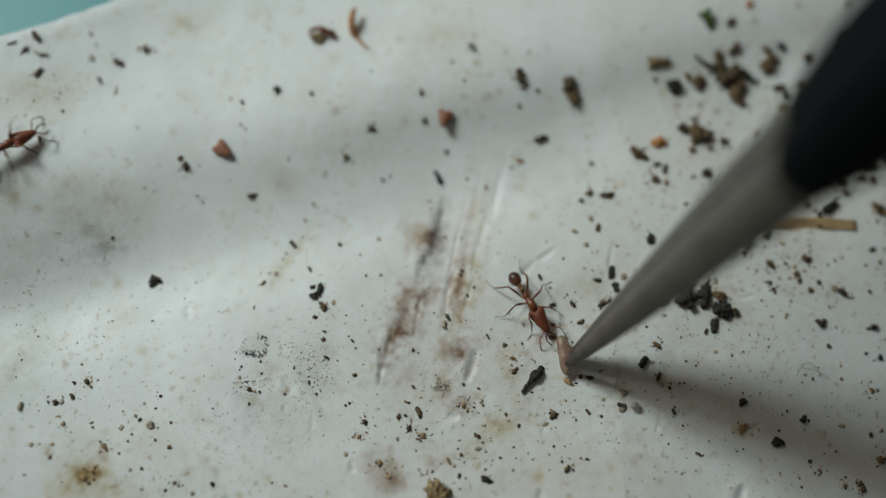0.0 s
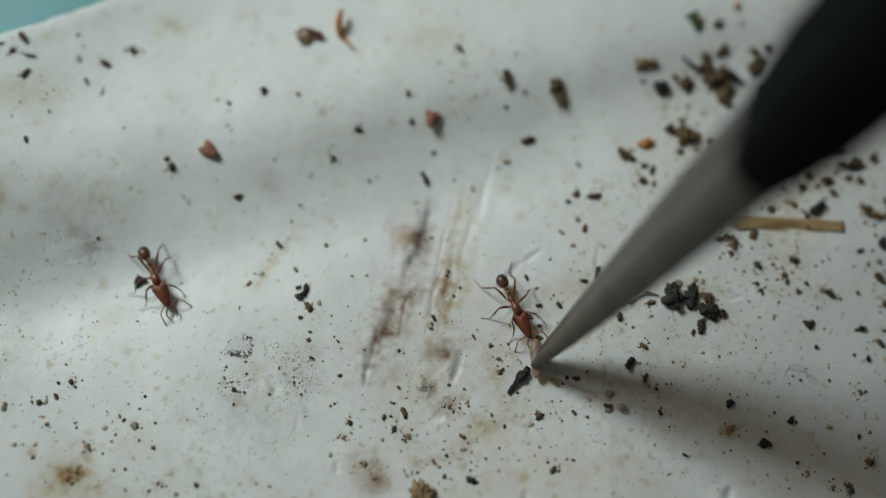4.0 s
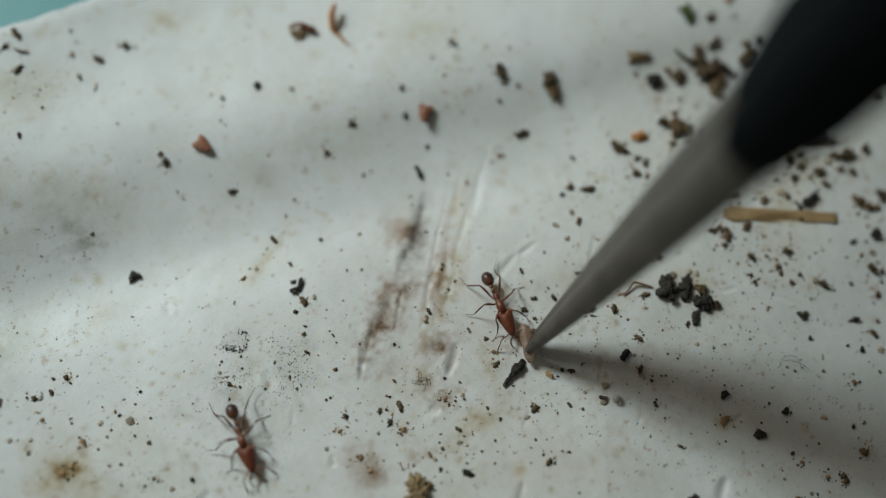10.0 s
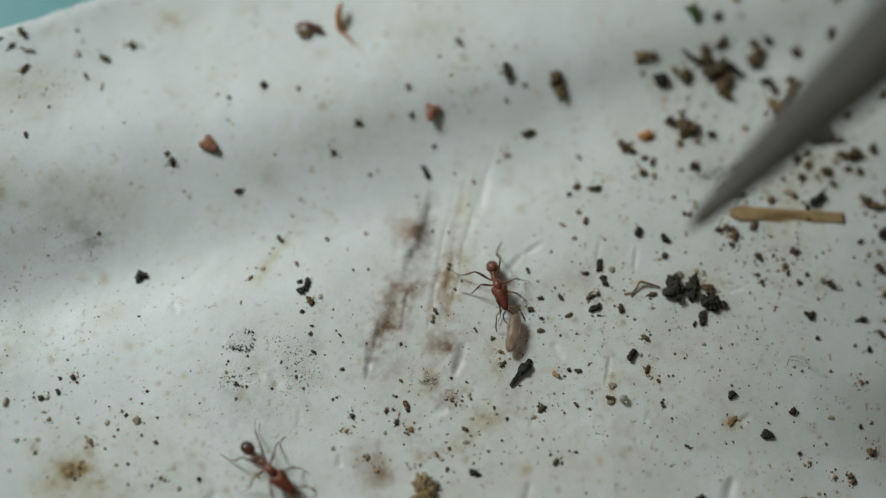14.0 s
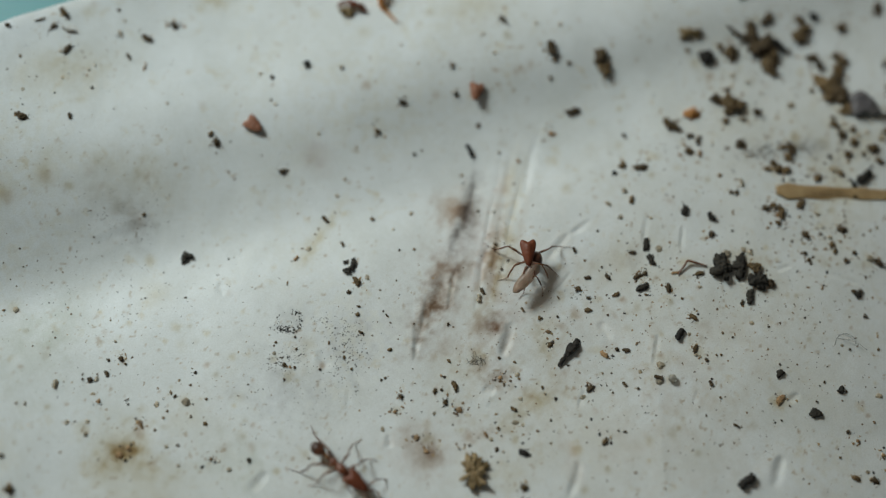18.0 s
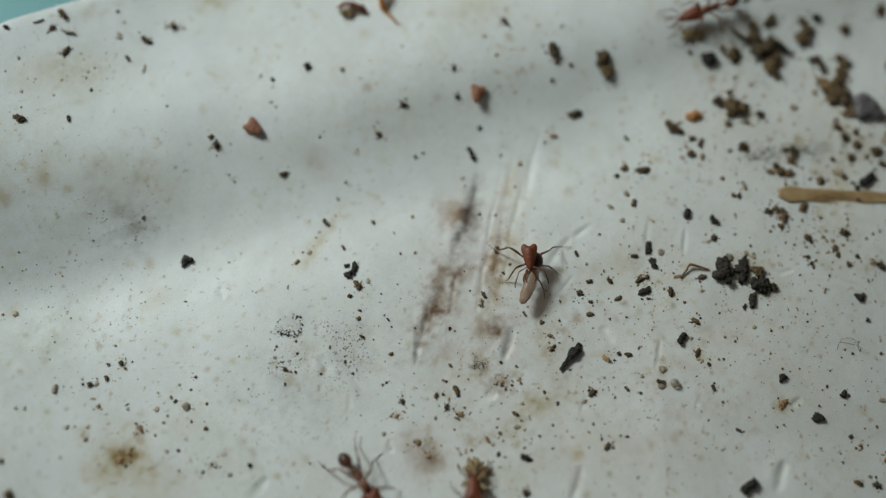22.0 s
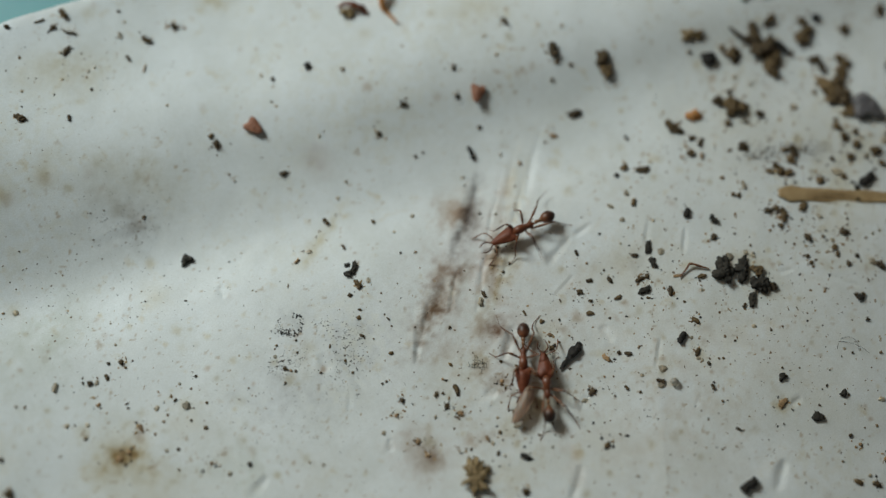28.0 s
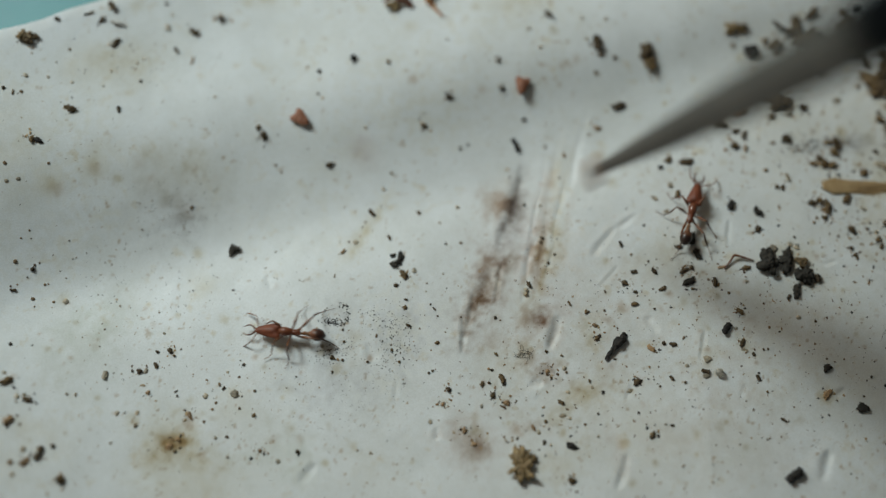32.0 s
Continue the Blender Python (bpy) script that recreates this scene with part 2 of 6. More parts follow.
def clod(bm, blobs, sub=3, rough=0.0, soften=1, off=(0, 0, 0), scale=(1, 1, 1), grain=5.0):
    """One closed skin round several overlapping balls (x, y, z, radius) that lie about the origin, roughened."""
    ways, faces = sphere_ways(sub)
    far = np.full(len(ways), 0.02)
    for x, y, z, r in blobs:
        c = np.array((x, y, z))
        along = ways @ c
        gap = along ** 2 - (c @ c - r * r)
        reach = np.where(gap > 0, along + np.sqrt(np.maximum(gap, 0)), 0)
        far = np.maximum(far, reach)
    p = ways * far[:, None]
    verts = []
    o = Vector(off) * 17.0
    for q, f in zip(p, far):
        v = Vector(q)
        if rough:
            v *= 1 + rough * noise.noise(v * grain + o) + 0.5 * rough * noise.noise(v * grain * 2.6 + o)
        verts.append(bm.verts.new((v.x * scale[0], v.y * scale[1], v.z * scale[2])))
    for f in faces:
        bm.faces.new([verts[i] for i in f])
    for _ in range(soften):
        bmesh.ops.smooth_vert(bm, verts=verts, factor=0.5, use_axis_x=True, use_axis_y=True, use_axis_z=True)
    return verts


def lump(bm, centre, r, rng, rough=0.35, squash=(1, 1, 0.8), sub=2):
    """One irregular clod."""
    made = bmesh.ops.create_icosphere(bm, subdivisions=sub, radius=1.0)["verts"]
    off = Vector((rng.uniform(-50, 50), rng.uniform(-50, 50), rng.uniform(-50, 50)))
    for v in made:
        d = v.co.normalized()
        k = 1 + rough * noise.noise(d * 1.3 + off) * 1.5 + rough * 0.6 * noise.noise(d * 3.7 + off)
        v.co = Vector(centre) + Vector((d.x * squash[0], d.y * squash[1], d.z * squash[2])) * r * k
    return made


# ---- the white sheet ----
LATTICE = {}


def tuft(x, y, seed):
    """Smooth lattice noise in 0..1, feature size 1."""
    if seed not in LATTICE:
        LATTICE[seed] = np.random.RandomState(seed).rand(128, 128)
    g = LATTICE[seed]
    i, j = np.floor(x).astype(int), np.floor(y).astype(int)
    u, v = x - i, y - j
    u, v = u * u * (3 - 2 * u), v * v * (3 - 2 * v)
    i, j, i1, j1 = i % 128, j % 128, (i + 1) % 128, (j + 1) % 128
    return (g[i, j] * (1 - u) + g[i1, j] * u) * (1 - v) + (g[i, j1] * (1 - u) + g[i1, j1] * u) * v


def fractal(x, y, seed, octaves=4):
    total, weight, amp = 0.0, 0.0, 1.0
    for k in range(octaves):
        total, weight = total + amp * tuft(x * 2 ** k + 7.3 * k, y * 2 ** k + 3.1 * k, seed + k), weight + amp
        amp *= 0.55
    return total / weight


def stroke(x, y, x0, y0, x1, y1, wide):
    """1 along a wavering segment, narrowing and fading towards its ends; with the signed side distance."""
    dx, dy = x1 - x0, y1 - y0
    n = math.hypot(dx, dy)
    s = ((x - x0) * dx + (y - y0) * dy) / (n * n)
    d = ((x - x0) * dy - (y - y0) * dx) / n
    d = d + 1.1 * wide * (tuft(x / 0.9 + 11, y / 0.9 + 13, 5) - 0.5) + 0.5 * wide * (tuft(x / 0.25 + 9, y / 0.25 + 3, 6) - 0.5)
    d = d + 0.11 * (tuft(x / 0.8 + 31, y / 0.8 + 17, 8) - 0.5)
    k = np.clip(1.15 - (2.3 * (s - 0.5)) ** 2, 0, 1)
    k = k * k * (3 - 2 * k)
    w = wide * (0.55 + 0.45 * k)
    return np.exp(-(d / w) ** 2) * k, np.exp(-((d - 1.6 * w) / (1.3 * w)) ** 2) * k


def height(x, y):
    """The sheet's surface in millimetres: one broad fold along the top, slow waves, dents, a torn crease and cuts."""
    x, y = np.asarray(x, float), np.asarray(y, float)
    u = -0.274 * x + 0.962 * y - 4.57 + 0.2 * np.sin(0.22 * x + 0.6)
    wide = 0.62 + 0.022 * np.clip(-x, 0, 18)
    h = 0.98 * (1 - 0.035 * np.clip(x - 3, 0, 14)) / (1 + np.exp(-u / wide)) - 0.22 * (1 - 0.75 * np.clip(x / 7, 0, 1)) * np.exp(-((u + 2.9) / 1.5) ** 2)
    h = h - 0.028 * np.clip(u - 1.8, 0, 6) ** 1.4 * np.clip((x + 15) / 8, -0.4, 1)
    # sides and far left corner tilted off the lamp, shaped to dim the edges
    h = h - 0.0072 * (1 - 0.5 * np.clip((y - 2) / 4, 0, 1)) * np.clip(x - 6, 0, 14) ** 2 - 0.009 * np.clip(x - 6, 0, 10) * np.clip(0.5 - y, 0, 8) + 0.014 * np.clip(-8 - x, 0, 14) ** 2
    h = h + 0.028 * np.clip(y - 4.5, 0, 8) ** 2 * np.clip((-x - 2) / 10, 0, 1)
    h = h - 0.30 * np.exp(-((x + 15.0) / 4.5) ** 2 - ((y + 2.4) / 2.4) ** 2)
    h = h + 0.16 * (fractal(x / 5.0 + 20, y / 5.0 + 20, 11, 2) - 0.5) + 0.035 * (fractal(x / 1.1 + 40, y / 1.1 + 40, 17, 4) - 0.5)
    for x0, y0, x1, y1, wide, deep in DENTS:
        cut, lip = stroke(x, y, x0, y0, x1, y1, wide)
        rag = 0.5 + 1.0 * tuft(x / 0.4 + 60, y / 0.4 + 60, 23)
        h = h - deep * 0.5 * cut * rag + 0.2 * deep * lip
    return h
DENTS = []
DENTS.append((0.11, 2.07, -0.90, -1.70, 0.18, 0.07))
DENTS.append((-0.90, -1.70, -1.98, -4.10, 0.22, 0.07))
DENTS.append((1.43, 3.15, 0.53, -0.68, 0.11, 0.022))
DENTS.append((0.98, 2.94, -0.03, -2.52, 0.10, 0.018))
DENTS.append((1.90, 3.37, 1.09, -0.48, 0.11, 0.018))
DENTS.append((2.38, 3.91, 1.47, 0.57, 0.12, 0.03))
DENTS.append((0.50, -0.47, -0.23, -2.92, 0.09, 0.06))
DENTS.append((-1.69, -2.50, -2.18, -5.08, 0.10, 0.07))
DENTS.append((4.12, 0.08, 3.26, -0.50, 0.10, 0.06))
DENTS.append((3.36, -0.34, 2.27, -1.63, 0.11, 0.07))
DENTS.append((3.40, -1.74, 2.49, -2.75, 0.08, 0.04))
DENTS.append((1.30, -3.54, 0.69, -4.91, 0.15, 0.13))
DENTS.append((-5.53, -4.55, -5.13, -5.24, 0.13, 0.08))
DENTS.append((-5.15, -4.07, -3.79, -6.02, 0.10, 0.03))
DENTS.append((3.31, -8.26, 2.84, -9.63, 0.16, 0.09))
DENTS.append((10.07, -8.05, 9.69, -9.33, 0.17, 0.10))
DENTS.append((-6.92, -8.62, -7.63, -9.31, 0.16, 0.06))
DENTS.append((6.19, -3.98, 5.82, -5.35, 0.07, 0.06))
DENTS.append((4.10, -3.56, 4.64, -4.26, 0.13, 0.08))
DENTS.append((5.97, 0.31, 5.80, -0.94, 0.09, 0.05))
DENTS.append((12.00, -1.83, 13.52, -2.25, 0.10, 0.05))
DENTS.append((10.89, -6.07, 10.38, -6.35, 0.12, 0.07))
DENTS.append((-3.03, -7.36, -2.99, -7.92, 0.12, 0.06))
DENTS.append((-8.94, -2.03, -8.72, -2.54, 0.12, 0.04))
DENTS.append((0.10, -5.87, 0.56, -6.07, 0.20, 0.10))
DENTS.append((7.24, -0.02, 7.16, -1.16, 0.08, 0.05))
DENTS.append((-11.38, 0.06, -13.67, -0.96, 0.20, 0.02))
DENTS.append((-4.36, -5.83, -4.44, -6.59, 0.10, 0.05))
DENTS.append((10.34, -1.81, 11.04, -1.61, 0.08, 0.05))
DENTS.append((-2.08, -3.30, -2.18, -5.08, 0.08, 0.06))
DENTS.append((3.60, -5.90, 3.28, -6.67, 0.08, 0.04))
DENTS.append((1.66, 2.06, 0.87, -1.51, 0.07, 0.025))
DENTS.append((1.14, 1.42, 0.42, -2.12, 0.06, 0.025))
DENTS.append((0.74, 1.42, 0.08, -1.50, 0.06, 0.025))
DENTS.append((0.24, -1.50, -0.18, -3.32, 0.06, 0.05))
DENTS.append((-0.60, -1.50, -1.11, -3.31, 0.07, 0.05))
DENTS.append((1.18, -0.69, 0.65, -2.53, 0.06, 0.03))
DENTS.append((7.39, -5.94, 7.07, -6.51, 0.06, 0.03))


# brown and grey stains, and bright shine painted on: x, y, half width, half length, turn, colour, strength
RUST, GREY, TAN, GREEN, MAROON, PINK, CLAY, SHINE = (0.36, 0.22, 0.10), (0.40, 0.38, 0.38), (0.70, 0.58, 0.34), (0.68, 0.69, 0.58), (0.30, 0.16, 0.08), (0.76, 0.65, 0.60), (0.60, 0.46, 0.36), (1.14, 1.14, 1.15)
STAINS_SHINES = []


def stain_shine(*spot):
    STAINS_SHINES.append(spot)


stain_shine(-0.92, 0.66, 0.60, 0.58, 0, CLAY, 1.25)
stain_shine(-0.27, 0.48, 0.30, 1.01, -14, GREY, 0.80)
stain_shine(-0.27, 0.44, 0.24, 0.84, -14, RUST, 0.50)
stain_shine(-0.53, -0.54, 0.36, 0.84, -25, GREY, 0.55)
stain_shine(-1.19, -1.86, 0.48, 0.46, 0, CLAY, 1.10)
stain_shine(-1.61, -3.06, 0.44, 1.16, -32, RUST, 0.95)
stain_shine(-1.09, -1.49, 0.80, 2.31, -25, PINK, 0.25)
stain_shine(-1.40, -2.80, 0.80, 1.68, -28, GREY, 0.18)
stain_shine(-0.67, -2.11, 0.20, 1.05, -30, RUST, 0.70)
stain_shine(-1.98, -3.90, 0.20, 0.63, -20, RUST, 0.50)
stain_shine(0.57, -3.69, 0.25, 0.27, 0, MAROON, 1.7)
stain_shine(0.55, -3.70, 0.42, 0.40, 0, CLAY, 0.60)
stain_shine(-0.35, -3.92, 1.20, 0.84, 20, PINK, 0.40)
stain_shine(1.01, -3.72, 0.50, 1.26, 0, PINK, 0.30)
stain_shine(-11.86, -7.97, 0.48, 0.34, 15, CLAY, 0.70)
stain_shine(-11.79, -7.92, 0.96, 0.71, 20, TAN, 0.70)
stain_shine(-11.34, -7.21, 0.20, 0.29, 0, CLAY, 0.80)
stain_shine(-11.33, -8.78, 1.20, 0.95, 0, TAN, 0.35)
stain_shine(-1.77, -8.08, 0.48, 0.42, 0, RUST, 0.60)
stain_shine(-2.05, -7.93, 0.90, 0.84, 0, PINK, 0.60)
stain_shine(1.88, -6.31, 0.80, 0.50, 0, TAN, 0.55)
stain_shine(0.77, -5.52, 0.60, 0.55, 0, RUST, 0.55)
stain_shine(-0.56, -5.18, 0.80, 0.84, 0, TAN, 0.40)
stain_shine(-5.66, 2.46, 0.52, 0.50, 0, PINK, 0.60)
stain_shine(-5.54, -0.47, 0.24, 1.26, -32, TAN, 0.80)
stain_shine(-5.06, 0.38, 0.16, 0.63, -30, TAN, 0.60)
stain_shine(-12.54, 0.61, 1.40, 1.26, 20, GREY, 0.20)
stain_shine(-11.96, 0.15, 0.72, 0.63, 20, GREY, 0.22)
stain_shine(-14.90, 1.55, 0.40, 0.42, 0, TAN, 0.60)
stain_shine(-11.56, 1.86, 0.44, 0.50, 0, TAN, 0.50)
stain_shine(-16.25, 0.79, 0.36, 0.32, 0, TAN, 0.60)
stain_shine(-13.82, 5.36, 0.90, 0.84, 0, TAN, 0.40)
stain_shine(-11.23, -2.40, 0.48, 0.55, 0, TAN, 0.35)
stain_shine(-5.90, -4.85, 2.20, 1.47, 30, GREY, 0.20)
stain_shine(-4.57, -4.28, 0.90, 1.36, 0, GREY, 0.20)
stain_shine(-6.44, -5.81, 1.50, 1.36, 0, GREY, 0.18)
stain_shine(-6.47, -3.54, 0.42, 0.40, 0, GREY, 0.35)
stain_shine(0.03, 8.10, 0.80, 0.46, 0, TAN, 0.70)
stain_shine(-9.45, 8.38, 0.70, 0.38, 0, TAN, 0.60)
stain_shine(11.84, 2.74, 0.72, 0.34, 10, GREY, 0.40)
stain_shine(13.50, 3.61, 1.20, 1.26, 0, TAN, 0.40)
stain_shine(0.70, -0.25, 0.28, 1.26, -10, RUST, 0.40)
stain_shine(1.25, 1.50, 0.20, 1.26, -10, TAN, 0.50)
stain_shine(0.87, -1.50, 0.36, 0.63, 0, TAN, 0.40)
stain_shine(4.97, -1.75, 1.80, 1.26, 0, TAN, 0.25)
stain_shine(6.46, -5.74, 1.60, 1.26, 0, PINK, 0.28)
stain_shine(9.25, -4.20, 1.80, 1.26, 0, PINK, 0.20)
stain_shine(-9.98, -6.74, 1.20, 0.84, 0, TAN, 0.30)
stain_shine(9.11, 6.17, 1.20, 1.05, 0, TAN, 0.30)
stain_shine(-14.18, -3.25, 1.00, 1.05, 0, GREEN, 0.40)
stain_shine(-14.94, -4.67, 1.20, 1.26, 0, GREEN, 0.40)
stain_shine(-7.48, -8.62, 0.80, 0.84, 0, GREEN, 0.30)
stain_shine(-5.44, -8.63, 1.20, 0.84, 0, TAN, 0.20)
stain_shine(10.21, -6.38, 0.30, 0.25, 0, TAN, 0.60)
stain_shine(-15.15, 5.27, 1.20, 0.63, 10, TAN, 0.40)
stain_shine(2.34, -4.13, 0.40, 0.84, 0, TAN, 0.40)
stain_shine(-16.24, -7.75, 1.20, 1.26, 0, TAN, 0.30)
stain_shine(-11.27, -8.98, 1.60, 1.05, 0, TAN, 0.40)
stain_shine(-17.53, 2.10, 0.80, 1.26, 0, TAN, 0.30)
stain_shine(-8.52, -8.23, 1.20, 0.84, 0, GREEN, 0.30)
stain_shine(12.48, 1.18, 1.20, 0.42, 0, TAN, 0.40)
stain_shine(1.18, -0.89, 0.32, 1.05, -15, TAN, 0.60)
stain_shine(0.72, 0.41, 0.20, 1.26, -14, CLAY, 0.45)
stain_shine(0.44, -1.50, 0.28, 0.84, -20, CLAY, 0.50)
stain_shine(0.05, -3.02, 0.40, 0.84, -20, TAN, 0.50)
stain_shine(1.60, -0.05, 0.16, 1.26, -14, CLAY, 0.30)
stain_shine(0.77, -5.58, 0.52, 0.46, 0, CLAY, 0.70)
stain_shine(3.11, -8.54, 0.24, 0.63, 10, PINK, 0.50)
stain_shine(11.54, 2.82, 0.80, 0.29, 12, GREY, 0.55)
stain_shine(10.17, 2.54, 0.60, 0.25, 0, GREY, 0.35)
stain_shine(13.22, 1.20, 1.40, 2.52, 0, TAN, 0.35)
stain_shine(9.34, 3.54, 2.00, 1.68, 0, TAN, 0.25)
stain_shine(6.49, -8.01, 3.00, 1.26, 0, PINK, 0.20)
stain_shine(4.48, 4.23, 2.00, 1.26, 0, GREEN, 0.20)
stain_shine(-0.93, -4.50, 0.60, 0.29, 0, CLAY, 0.40)
stain_shine(0.02, -4.90, 0.52, 0.34, 30, TAN, 0.60)
stain_shine(0.96, -8.89, 1.00, 0.63, 0, TAN, 0.40)
stain_shine(-11.77, 0.25, 0.32, 0.25, 0, CLAY, 0.40)
stain_shine(-12.15, 1.29, 1.40, 1.05, 0, TAN, 0.35)
stain_shine(1.57, -4.13, 3.80, 2.73, 0, CLAY, 0.17)
stain_shine(1.60, -2.10, 3.00, 2.20, 0, PINK, 0.16)
stain_shine(-0.60, -1.50, 1.00, 2.30, -20, PINK, 0.35)
stain_shine(0.75, -0.80, 0.14, 1.70, -12, CLAY, 0.45)
stain_shine(0.45, -2.00, 0.12, 0.90, -14, CLAY, 0.45)
stain_shine(6.42, -3.38, 4.80, 3.57, 0, TAN, 0.12)
stain_shine(2.78, -7.60, 5.20, 1.89, 0, TAN, 0.14)
stain_shine(10.54, -4.99, 4.00, 3.36, 0, TAN, 0.14)
# colours above 1: glints on dents and lit patches, painted into the sheet
stain_shine(1.09, -0.67, 1.20, 1.89, -15, SHINE, 0.80)
stain_shine(4.38, -3.94, 0.48, 0.25, -40, SHINE, 1.00)
stain_shine(3.73, -3.35, 0.32, 0.19, -30, SHINE, 0.80)
stain_shine(0.28, -6.00, 0.40, 0.21, 0, SHINE, 1.00)
stain_shine(2.08, 2.35, 0.14, 1.47, -14, SHINE, 0.90)
stain_shine(1.27, 2.15, 0.10, 1.68, -14, SHINE, 0.80)
stain_shine(0.33, -0.87, 0.16, 1.26, -16, SHINE, 0.90)
stain_shine(3.12, -8.35, 0.16, 0.84, 10, SHINE, 0.80)
stain_shine(-5.14, -4.47, 0.24, 0.63, 20, SHINE, 0.70)
stain_shine(5.04, -4.15, 0.28, 0.42, 0, SHINE, 0.70)
stain_shine(-3.03, -7.36, 0.24, 0.42, 0, SHINE, 0.80)
stain_shine(-8.71, -2.21, 0.28, 0.17, 0, SHINE, 0.80)
stain_shine(3.23, -1.22, 0.20, 0.84, -40, SHINE, 0.60)
stain_shine(-0.12, -2.12, 0.16, 0.84, -20, SHINE, 0.70)
stain_shine(5.93, 4.66, 2.40, 1.68, -15, SHINE, 0.70)
stain_shine(3.36, 1.66, 2.20, 1.89, -15, SHINE, 0.60)
stain_shine(12.44, 5.40, 2.40, 1.68, 0, SHINE, 0.60)
stain_shine(0.35, 1.52, 1.20, 1.89, 0, SHINE, 0.50)
stain_shine(0.02, -5.09, 0.44, 0.29, 30, CLAY, 0.70)
stain_shine(0.16, -7.39, 0.36, 0.25, 0, CLAY, 0.50)
stain_shine(1.01, -7.02, 0.40, 0.25, 0, TAN, 0.70)
stain_shine(-0.77, -6.53, 0.28, 0.25, 0, TAN, 0.70)
stain_shine(6.32, -4.96, 0.28, 0.25, 0, TAN, 0.50)
stain_shine(7.49, -4.68, 0.32, 0.21, -40, TAN, 0.60)
stain_shine(9.39, 4.20, 0.60, 0.50, 0, TAN, 0.50)
stain_shine(7.97, 7.13, 0.48, 0.34, 0, CLAY, 0.50)
stain_shine(-13.65, 7.53, 0.28, 0.28, 0, TAN, 0.50)
stain_shine(-9.57, 8.13, 0.28, 0.28, 0, TAN, 0.60)
stain_shine(-13.74, 5.13, 0.28, 0.23, 0, TAN, 0.50)
stain_shine(-13.87, 4.26, 0.21, 0.16, 0, TAN, 0.50)
stain_shine(-14.85, 2.14, 0.23, 0.32, 0, TAN, 0.35)
stain_shine(-13.02, 2.17, 0.31, 0.27, 0, TAN, 0.35)
stain_shine(-3.97, 7.04, 0.23, 0.20, 0, TAN, 0.60)
stain_shine(-5.75, 7.73, 0.18, 0.18, 0, TAN, 0.50)
stain_shine(-5.77, 2.48, 0.40, 0.40, 0, GREY, 0.14)
stain_shine(-0.37, 7.79, 0.27, 0.21, 0, TAN, 0.70)
stain_shine(0.36, 8.27, 0.23, 0.18, 0, TAN, 0.70)
stain_shine(-14.84, 1.42, 0.31, 0.22, 0, CLAY, 0.35)
stain_shine(-13.48, 1.72, 0.16, 0.20, 0, CLAY, 0.40)
stain_shine(-11.52, 1.63, 0.22, 0.22, 0, CLAY, 0.40)
stain_shine(-16.07, 0.63, 0.27, 0.22, 0, CLAY, 0.40)
stain_shine(-13.02, 1.23, 0.13, 0.18, 0, CLAY, 0.40)
stain_shine(-12.20, 0.35, 1.01, 0.76, 0, GREY, 0.16)
stain_shine(-11.84, -0.14, 0.31, 0.36, -40, GREY, 0.18)
stain_shine(-11.85, -8.02, 0.43, 0.28, 15, TAN, 1.30)
stain_shine(-11.61, -7.82, 0.26, 0.19, 0, TAN, 1.10)
stain_shine(-2.11, -7.60, 0.33, 0.25, 0, CLAY, 0.60)
stain_shine(-1.78, -8.05, 0.42, 0.33, 0, CLAY, 0.60)
stain_shine(-1.56, -7.83, 0.94, 0.73, 0, PINK, 0.35)
stain_shine(2.08, -6.36, 0.29, 0.25, 0, TAN, 0.70)
stain_shine(0.72, -5.54, 0.34, 0.27, 0, RUST, 0.55)
stain_shine(1.17, -5.10, 0.25, 0.25, 0, TAN, 0.70)
stain_shine(-2.83, -6.67, 0.17, 0.17, 0, TAN, 0.50)
stain_shine(6.13, -5.15, 0.26, 0.24, 0, TAN, 0.70)
stain_shine(-9.83, -6.29, 0.21, 0.17, 0, TAN, 0.60)
stain_shine(-12.23, -4.16, 0.22, 0.15, 0, TAN, 0.40)
stain_shine(-11.43, -1.24, 0.18, 0.18, 0, TAN, 0.50)
stain_shine(-15.73, -3.08, 0.22, 0.22, 0, TAN, 0.60)
stain_shine(2.26, -4.43, 0.17, 0.42, 0, TAN, 0.50)
stain_shine(1.16, -0.59, 0.22, 0.30, 0, TAN, 0.60)
stain_shine(0.65, -1.10, 0.22, 0.65, -15, TAN, 0.60)
stain_shine(2.81, -5.98, 1.26, 0.84, 0, TAN, 0.12)
stain_shine(-1.22, -2.40, 0.64, 1.71, -30, PINK, 0.30)
stain_shine(-1.42, -2.90, 0.34, 0.96, -35, CLAY, 0.50)
stain_shine(-0.90, 0.40, 0.48, 0.39, 0, CLAY, 0.45)
stain_shine(0.59, -3.83, 0.42, 0.34, 0, CLAY, 0.40)
stain_shine(5.54, -1.46, 0.26, 0.61, -10, GREY, 0.30)
stain_shine(11.28, 2.77, 1.63, 0.23, 5, GREY, 0.35)
stain_shine(13.75, -1.38, 0.28, 0.18, 0, TAN, 0.50)
stain_shine(8.89, -1.36, 0.89, 0.31, 0, TAN, 0.30)
stain_shine(10.05, -1.86, 0.89, 0.89, 0, TAN, 0.25)
stain_shine(-0.60, -6.62, 0.29, 0.29, 0, RUST, 0.40)
stain_shine(2.02, -4.13, 0.34, 0.47, 0, TAN, 0.30)
stain_shine(-4.02, -3.99, 0.42, 0.64, 0, GREY, 0.14)
stain_shine(-6.27, -5.90, 1.27, 1.27, 0, GREY, 0.08)
stain_shine(-6.11, -4.75, 0.53, 0.53, 0, TAN, 0.30)
